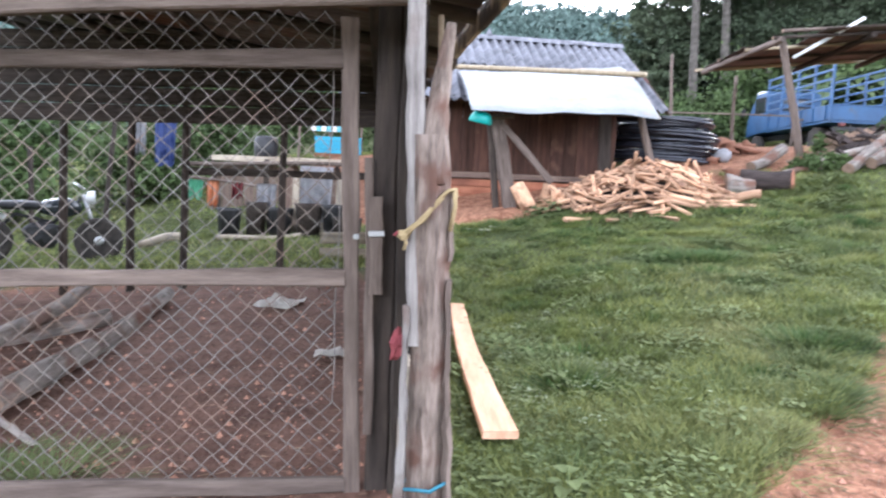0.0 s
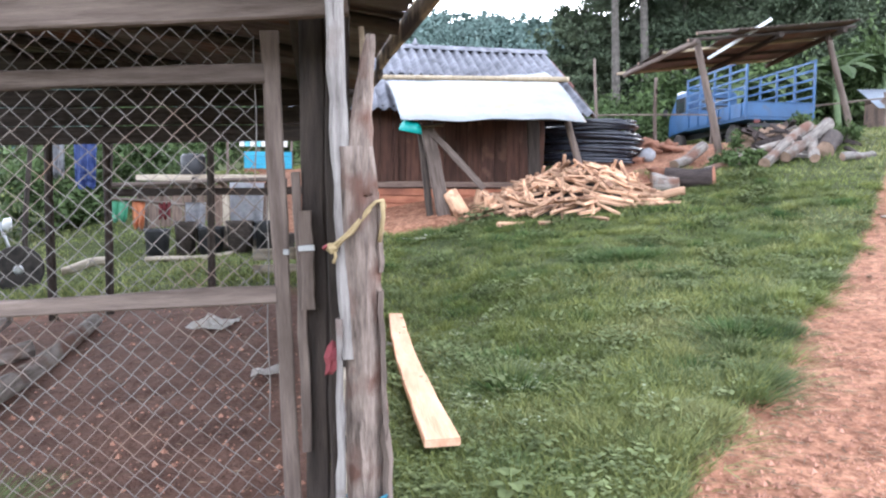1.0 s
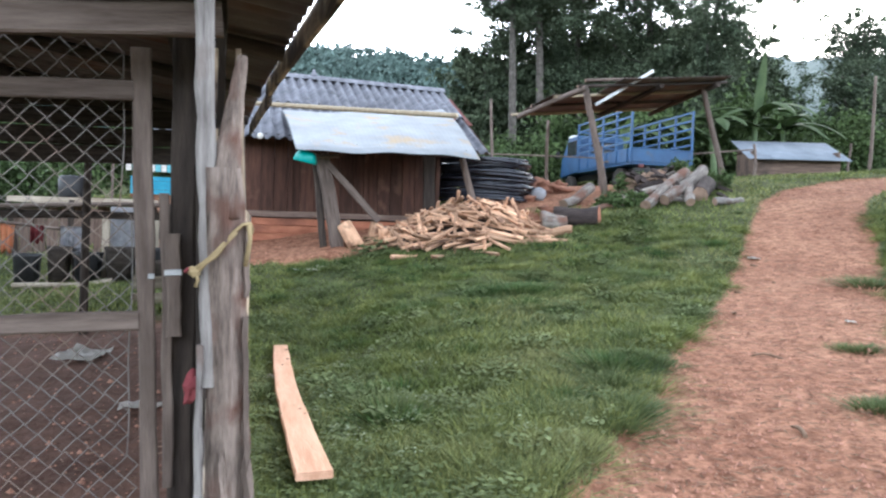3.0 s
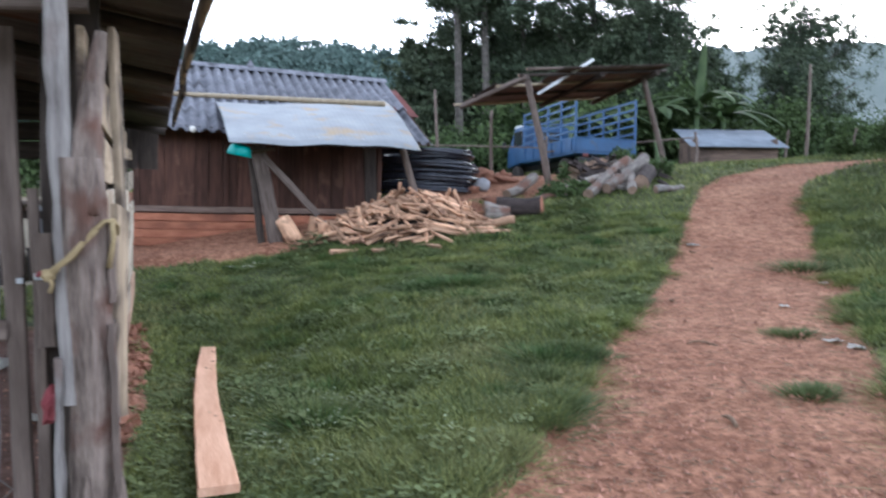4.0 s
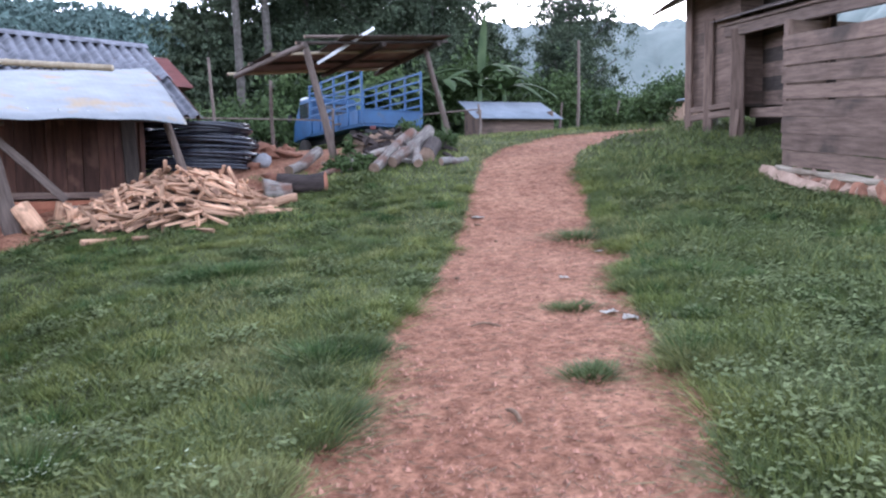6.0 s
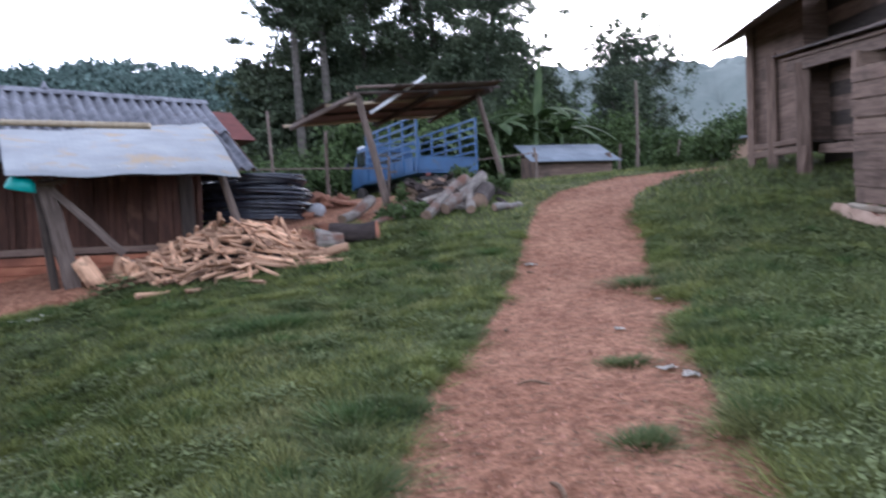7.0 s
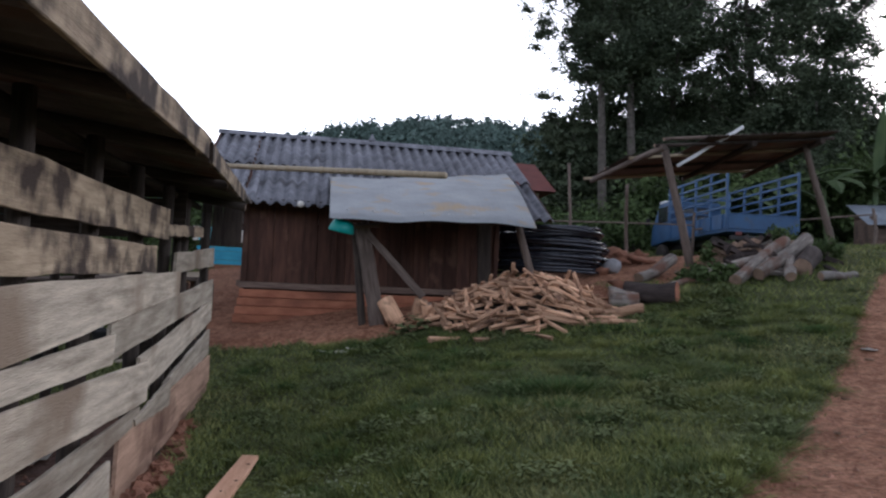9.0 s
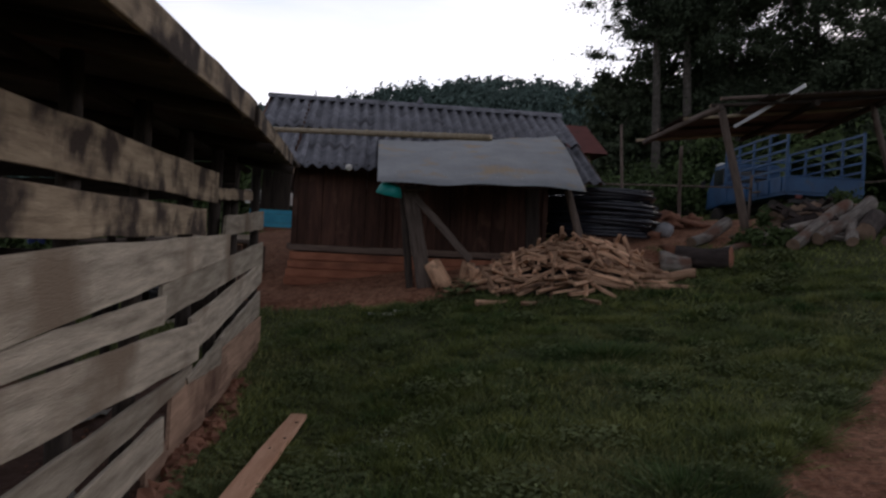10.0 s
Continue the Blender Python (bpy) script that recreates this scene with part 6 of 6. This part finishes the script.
for k, (x, y, w, h) in enumerate(((7.65, 13.75, 0.35, 0.5), (8.85, 13.75, 0.4, 0.55), (6.85, 12.95, 0.3, 0.32), (9.1, 13.1, 0.35, 0.4), (7.2, 12.75, 0.25, 0.28))):
    bush(x, y, w, h, 160 + k, "small leafy weed bush among the logs", 800)

# ---- grass, weeds and small debris ----
def mesh_of(name, verts, per, mat, label, category):
    n = len(verts) // per
    me = bpy.data.meshes.new(name)
    me.vertices.add(per * n), me.loops.add(per * n), me.polygons.add(n)
    me.vertices.foreach_set("co", verts.astype(np.float32).ravel())
    me.loops.foreach_set("vertex_index", np.arange(per * n, dtype=np.int32))
    me.polygons.foreach_set("loop_start", np.arange(0, per * n, per, dtype=np.int32))
    me.materials.append(mat)
    me.update(calc_edges=True)
    return tagged(new(name, me), label, category, "", "stuff")


gr = np.random.RandomState(3)


def strew(n, near, reach, power=1.0):
    """Random places round the lawn, thinning with distance from its near corner."""
    d = near * (np.exp(gr.uniform(0, 1, n) ** power * math.log(reach / near)))
    a = gr.uniform(-1.15, 1.95, n)
    return 1.0 + d * np.sin(a), 2.6 + d * np.cos(a), d


def on_slab(x, y):
    """Where the sawn slab covers the grass."""
    return (np.abs(x - 0.885 - (y - 5.165) * 0.0585 + 0.032 * np.sin(3.1416 * np.clip((y - 5.165) / 3.42, 0, 1))) < 0.085) & (y > 5.12) & (y < 8.62)


def patch(x, y):
    return 0.5 + 0.5 * rough_noise(x, y, 1.35, 0.3) * 0.6 + 0.25 * rough_noise(x, y, 3.3, 1.7) + 0.15 * rough_noise(x, y, 7.9, 0.5)


x, y, d = strew(740000, 0.9, 30.0, 0.9)
rear = gr.uniform(1.9, 5.2, 60000)
rd = 9.0 * np.sqrt(gr.uniform(0, 1, 60000))
x, y, d = np.append(x, 1.0 + rd * np.sin(rear)), np.append(y, 2.6 + rd * np.cos(rear)), np.append(d, rd * 0.8 + 2.0)
b = bare(x, y)
keep = gr.uniform(0, 1, len(x)) > b * 1.25 + 0.02
keep &= ~((x < 0.40) & (y > 4.7) & (y < 10.0) & (x > -3.6))
keep &= ~((x > 0.3) & (x < 4.4) & (y > 14.2) & (y < 19.2))
keep &= patch(x, y) + gr.uniform(-0.25, 0.6, len(x)) > 0.12
x, y, d, b = x[keep], y[keep], d[keep], b[keep]
n = len(x)
z = top(x, y)
h = (0.016 + 0.056 * np.clip(patch(x, y), 0, 1.3) ** 1.5) * gr.uniform(0.5, 1.5, n) * (1 - 0.5 * b) + 0.0011 * d
bank_w = smooth(0.2, 1.2, x - y + 0.85)
h *= 1 + 0.7 * bank_w
a = gr.uniform(0, 6.2832, n)
w = (0.0022 + 0.0007 * d) * gr.uniform(0.7, 1.4, n)
lean = gr.uniform(0.3, 1.6, n) * h
la = gr.uniform(0, 6.2832, n)
p0 = np.stack([x - w * np.cos(a), y - w * np.sin(a), z - 0.008], 1)
p1 = np.stack([x + w * np.cos(a), y + w * np.sin(a), z - 0.008], 1)
p2 = np.stack([x + lean * np.cos(la), y + lean * np.sin(la), z + h], 1)
blades = np.stack([p0, p1, p2], 1)
deep = gr.uniform(0, 1, n) < 0.22 + 0.50 * bank_w
mesh_of("grass", blades[~deep].reshape(-1, 3), 3, grass_mat, "short uneven lawn grass", "grass")
mesh_of("bank_grass", blades[deep].reshape(-1, 3), 3, lush_mat, "deeper green grass on the bank and in the lawn", "grass")

# tufts: on the path, along its edges, and thicker clumps in the lawn
TUFTS = [(-0.95, 5.28, 0.26, 0.10, 900), (-1.2, 5.4, 0.22, 0.09, 600), (-1.35, 5.2, 0.2, 0.10, 600), (3.84, 5.15, 0.13, 0.11, 600), (3.94, 5.17, 0.10, 0.09, 350), (4.87, 6.18, 0.13, 0.09, 550), (4.80, 6.25, 0.11, 0.08, 300), (5.1, 9.6, 0.32, 0.13, 1500), (4.9, 9.4, 0.25, 0.12, 900), (2.62, 5.62, 0.2, 0.12, 900), (2.45, 5.42, 0.18, 0.11, 700),
         (1.45, 6.2, 0.22, 0.13, 900), (4.55, 9.8, 0.25, 0.11, 700), (2.9, 12.3, 0.3, 0.12, 900), (3.5, 8.4, 0.25, 0.10, 700), (7.0, 8.0, 0.3, 0.16, 900), (8.2, 7.4, 0.4, 0.2, 1200)]
tr_ = np.random.RandomState(8)
for k in range(70):
    s = tr_.uniform(4.5, 20)
    side = tr_.choice([-1, 1])
    off = -1.85 + side * (1.12 + tr_.uniform(-0.02, 0.3))
    TUFTS.append(((s + off) / 2, (s - off) / 2, tr_.uniform(0.08, 0.2), tr_.uniform(0.06, 0.12), 350))
for k in range(620):
    TUFTS.append((tr_.uniform(0.8, 7.2), tr_.uniform(4.6, 12.6), tr_.uniform(0.07, 0.26), tr_.uniform(0.06, 0.15), 260))
for k in range(420):
    s = tr_.uniform(6.5, 21)
    off = tr_.uniform(-0.6, 5.5)
    TUFTS.append(((s + off) / 2, (s - off) / 2, tr_.uniform(0.08, 0.26), tr_.uniform(0.08, 0.20), 260))
# dark hummocks of lush grass that stand out of the lawn
TUFTS += [(3.64, 9.36, 0.42, 0.17, 1500), (3.3, 9.5, 0.3, 0.14, 900), (3.01, 6.41, 0.26, 0.14, 800), (2.45, 5.25, 0.28, 0.15, 900), (3.06, 5.9, 0.25, 0.13, 700), (2.63, 11.22, 0.3, 0.15, 700), (3.24, 11.07, 0.3, 0.14, 700),
          (1.45, 6.0, 0.25, 0.15, 700), (5.36, 9.4, 0.3, 0.14, 700), (6.59, 7.47, 0.25, 0.16, 700), (7.76, 7.22, 0.35, 0.2, 900), (6.07, 5.99, 0.35, 0.2, 900)]
vs, lush, dark = [], [], []
for k, (cx, cy, rad, hh, m) in enumerate(TUFTS):
    if -0.6 < cx < 0.7 or k >= 87 and float(bare(cx, cy)) > 0.15:
        continue
    q = tr_.normal(size=(m, 2)) * rad * 0.5
    x, y = cx + q[:, 0], cy + q[:, 1]
    z = top(x, y)
    h = (0.5 if 2 < k < 7 else 0.62) * hh * tr_.uniform(0.4, 1.2, m) * np.exp(-(q ** 2).sum(1) / (2 * rad * rad))
    a = tr_.uniform(0, 6.2832, m)
    w = tr_.uniform(0.0025, 0.006, m)
    p0 = np.stack([x - w * np.cos(a), y - w * np.sin(a), z - 0.008], 1)
    p1 = np.stack([x + w * np.cos(a), y + w * np.sin(a), z - 0.008], 1)
    p2 = np.stack([x + q[:, 0] * 0.8 + tr_.normal(size=m) * 0.02, y + q[:, 1] * 0.8 + tr_.normal(size=m) * 0.02, z + h], 1)
    (dark if k > 1126 or k > 87 and k % 6 == 0 else lush if 2 < k < 17 or k % 5 < 2 else vs).append(np.stack([p0, p1, p2], 1).reshape(-1, 3))
mesh_of("grass_hummock", np.concatenate(dark), 3, deep_mat, "dark green hummocks of longer grass in the lawn", "grass")
mesh_of("lush_grass", np.concatenate(lush), 3, lush_mat, "deep green clumps of longer grass in the lawn", "grass")
mesh_of("grass_tuft", np.concatenate(vs), 3, grass_mat, "thicker tufts of grass in the lawn and on the path", "grass")

# broad-leaved weeds: small rosettes, thick on the bank and by the coop wall
x, y, d = strew(42000, 1.2, 18.0, 0.9)
b = bare(x, y)
dens = 0.22 + 0.42 * smooth(0.0, 0.9, x - y + 0.85) + 0.5 * smooth(1.9, 0.9, x) * smooth(3.6, 4.6, y) + 0.35 * (rough_noise(x, y, 0.9, 2.0) > 0.35)
keep = (gr.uniform(0, 1, len(x)) < dens) & (b < 0.35) & ~on_slab(x, y) & ~((x < 0.50) & (y > 4.5) & (y < 11) & (x > -3.6)) & ~((x > 0.3) & (x < 4.4) & (y > 14.2) & (y < 19.2))
x, y, d = x[keep], y[keep], d[keep]
n = len(x)
vs = []
tall = gr.uniform(0.015, 0.065, n) * (1 + 0.8 * smooth(0.2, 1.4, x - y + 0.85))
z = top(x, y)
for k in range(6):
    a = k * 1.05 + gr.uniform(0, 1.0, n)
    L = gr.uniform(0.012, 0.030, n) * (1 + 0.05 * d) * (1 + 0.25 * smooth(0.0, 1.0, x - y + 0.85))
    hx, hy = np.cos(a), np.sin(a)
    s0 = np.stack([x + hx * 0.006, y + hy * 0.006, z + tall * (0.6 + 0.08 * k)], 1)
    up = gr.uniform(0.0, 0.6, n)
    tip = s0 + np.stack([hx * L, hy * L, L * up * 0.6], 1)
    mid = (s0 + tip) / 2 + np.stack([0 * x, 0 * x, L * 0.12], 1)
    side = np.stack([-hy, hx, 0 * x], 1) * (L * 0.36)[:, None]
    vs.append(np.stack([s0, mid - side, tip, mid + side], 1).reshape(-1, 3))
mesh_of("weeds", np.concatenate(vs), 4, weed_mat, "low broad-leaved weeds among the grass", "weeds")

# dense low clumps of clover and plantain in the lawn
vs = []
cr = np.random.RandomState(21)
for k in range(360):
    if k < 130:
        cx, cy = cr.uniform(0.8, 7.0), cr.uniform(4.3, 12.6)
    else:
        s_ = cr.uniform(6.5, 19)
        o_ = cr.uniform(-0.5, 5.0)
        cx, cy = (s_ + o_) / 2, (s_ - o_) / 2
    rad = cr.uniform(0.08, 0.26)
    m = int(1100 * rad)
    q = cr.normal(size=(m, 2)) * rad * 0.55
    x, y = cx + q[:, 0], cy + q[:, 1]
    ok = (bare(x, y) < 0.3) & (x > 0.62) & ~on_slab(x, y)
    x, y, q = x[ok], y[ok], q[ok]
    m = len(x)
    if not m:
        continue
    z = top(x, y) + cr.uniform(0.015, 0.10, m) * (0.6 + rad * 2.8) * np.exp(-(q ** 2).sum(1) / (2 * rad * rad))
    a = cr.uniform(0, 6.2832, m)
    L = cr.uniform(0.006, 0.020, m) * (1 + 0.03 * np.hypot(cx - 1, cy - 3))
    ax_ = np.stack([np.cos(a) * L, np.sin(a) * L, cr.uniform(-0.3, 0.5, m) * L], 1)
    sd = np.stack([-np.sin(a) * L * 0.6, np.cos(a) * L * 0.6, cr.uniform(-0.3, 0.3, m) * L], 1)
    c = np.stack([x, y, z], 1)
    vs.append(np.stack([c - ax_, c - sd, c + ax_, c + sd], 1).reshape(-1, 3))
mesh_of("clover", np.concatenate(vs), 4, weed_mat, "dense low clumps of clover in the lawn", "clover")

# pale flowering weeds standing a little above the grass
vs = []
for (cx, cy) in ((2.18, 8.69), (1.91, 7.01), (1.44, 5.95), (1.61, 6.25), (1.7, 7.71), (1.61, 9.6), (1.42, 7.44), (1.17, 6.61), (0.98, 6.25), (1.16, 5.71), (1.66, 7.54), (1.8, 7.3), (1.55, 6.4), (1.5, 5.9), (1.75, 6.2), (2.2, 7.9), (2.6, 8.3), (1.3, 5.3), (1.9, 5.4), (3.1, 8.6), (2.4, 6.6), (1.1, 5.9), (2.9, 9.6), (3.6, 9.0), (8.0, 7.0), (7.4, 6.4), (8.6, 7.9)):
    m = 20
    q = cr.normal(size=(m, 2)) * 0.05
    x, y = cx + q[:, 0], cy + q[:, 1]
    c = np.stack([x, y, top(x, y) + cr.uniform(0.02, 0.085, m)], 1)
    a = cr.uniform(0, 6.2832, m)
    L = cr.uniform(0.006, 0.014, m)
    ax_ = np.stack([np.cos(a) * L, np.sin(a) * L, cr.uniform(-0.2, 0.3, m) * L], 1)
    sd = np.stack([-np.sin(a) * L * 0.6, np.cos(a) * L * 0.6, 0 * L], 1)
    vs.append(np.stack([c - ax_, c - sd, c + ax_, c + sd], 1).reshape(-1, 3))
mesh_of("flowering_weeds", np.concatenate(vs), 4, pale_weed, "pale flowering weeds standing in the lawn", "weeds")

# big soft leaves by the porch and in the lawn
for k, (px, py, size, cnt) in enumerate(((2.80, 12.50, 0.30, 11), (2.58, 12.40, 0.24, 9), (2.2, 12.2, 0.11, 8), (2.5, 11.6, 0.10, 8), (1.62, 7.55, 0.09, 7), (1.35, 6.05, 0.11, 8), (1.05, 4.72, 0.13, 9), (0.85, 5.5, 0.09, 8), (1.3, 5.1, 0.09, 7), (1.8, 5.9, 0.08, 7), (2.9, 7.0, 0.08, 7), (0.8, 6.3, 0.08, 7), (1.9, 8.9, 0.08, 7), (1.5, 7.0, 0.07, 6))):
    bpos = at_ground(px, py)
    t = thing("leafy_weed", "broad-leaved green weed growing in the lawn", "weed", bpos, "broad-leaved weeds")
    rr = random.Random(1600 + k)
    for q in range(cnt):
        a = q * 2.4
        bm = bmesh.new()
        L = 0.62 * size * rr.uniform(0.7, 1.15)
        rows = []
        st = rr.uniform(0.2, 0.7) * size
        for i in range(6):
            f = i / 5
            wd = 0.36 * L * math.sin(3.14 * min(0.98, 0.1 + 0.9 * f)) ** 0.7
            c = Vector((math.cos(a) * (L * f + 0.02), math.sin(a) * (L * f + 0.02), st + L * (0.45 * f - 0.5 * f * f)))
            s = Vector((-math.sin(a), math.cos(a), 0)) * wd
            rows.append([bm.verts.new(c - s + Vector((0, 0, 0.15 * wd))), bm.verts.new(c), bm.verts.new(c + s + Vector((0, 0, 0.15 * wd)))])
        for p, q2 in zip(rows, rows[1:]):
            bm.faces.new((p[0], p[1], q2[1], q2[0])), bm.faces.new((p[1], p[2], q2[2], q2[1]))
        part("leaf", bm, weed_mat, t, "", Matrix.Translation(bpos))
    part("stalk", tube([(0, 0, -0.02), (0.004, 0, size * 0.5), (0, 0.004, size * 0.9)], 0.004, 5), weed_mat, t, "", Matrix.Translation(bpos))

# twigs, clods and pebbles on the bare earth
def debris(name, n, mat, label, category, long):
    x, y, d = strew(n, 1.0, 20.0, 0.9)
    b = bare(x, y)
    keep = (b > 0.6) & ~((x < 0.4) & (y > 4.7) & (gr.uniform(0, 1, len(x)) < 0.65))
    x, y, d = x[keep], y[keep], d[keep]
    m = len(x)
    z = top(x, y)
    a = gr.uniform(0, 6.2832, m)
    L = (gr.uniform(0.01, 0.05, m) if long else gr.uniform(0.003, 0.011, m) * gr.choice([1, 1, 1, 1.8], m)) * (1 + 0.05 * d)
    W = gr.uniform(0.0015, 0.0035, m) if long else L * gr.uniform(0.6, 1.0, m)
    Hh = W * (1.4 if long else 0.9)
    ax = np.stack([np.cos(a) * L, np.sin(a) * L, gr.uniform(-0.1, 0.15, m) * L], 1)
    ay = np.stack([-np.sin(a) * W, np.cos(a) * W, 0 * W], 1)
    c = np.stack([x, y, z + 0.001], 1)
    apex = c + np.stack([0 * W, 0 * W, Hh * 1.3], 1)
    q = [c - ax, c - ay, c + ax, c + ay]
    f = []
    for i in range(4):
        f.append(np.stack([q[i], q[(i + 1) % 4], apex], 1))
    mesh_of(name, np.stack(f, 1).reshape(-1, 3), 3, mat, label, category)


debris("twigs", 17000, twig_mat, "bits of straw and twig on the bare earth", "twigs", True)
debris("pebbles", 42000, pebble_mat, "small clods and pebbles on the bare earth", "pebbles", False)
for k, (x, y, L, yaw) in enumerate(((5.6, 8.35, 0.34, 20), (6.3, 8.6, 0.3, 35), (4.9, 7.5, 0.22, 80), (4.2, 6.2, 0.2, 150), (6.6, 9.3, 0.25, 10), (3.2, 5.0, 0.18, 60))):
    bpos = at_ground(x, y, 0.012)
    t = thing("stick", "short dry stick lying on the path", "stick", bpos, "sticks on the path")
    part("twig", log(L, 0.012, 0.007, 6, 5, 0.015, 0.15, 1700 + k, False), twig_mat, t, "", Matrix.Translation(bpos) @ pose(0, 0, 0, 0, 0, yaw))
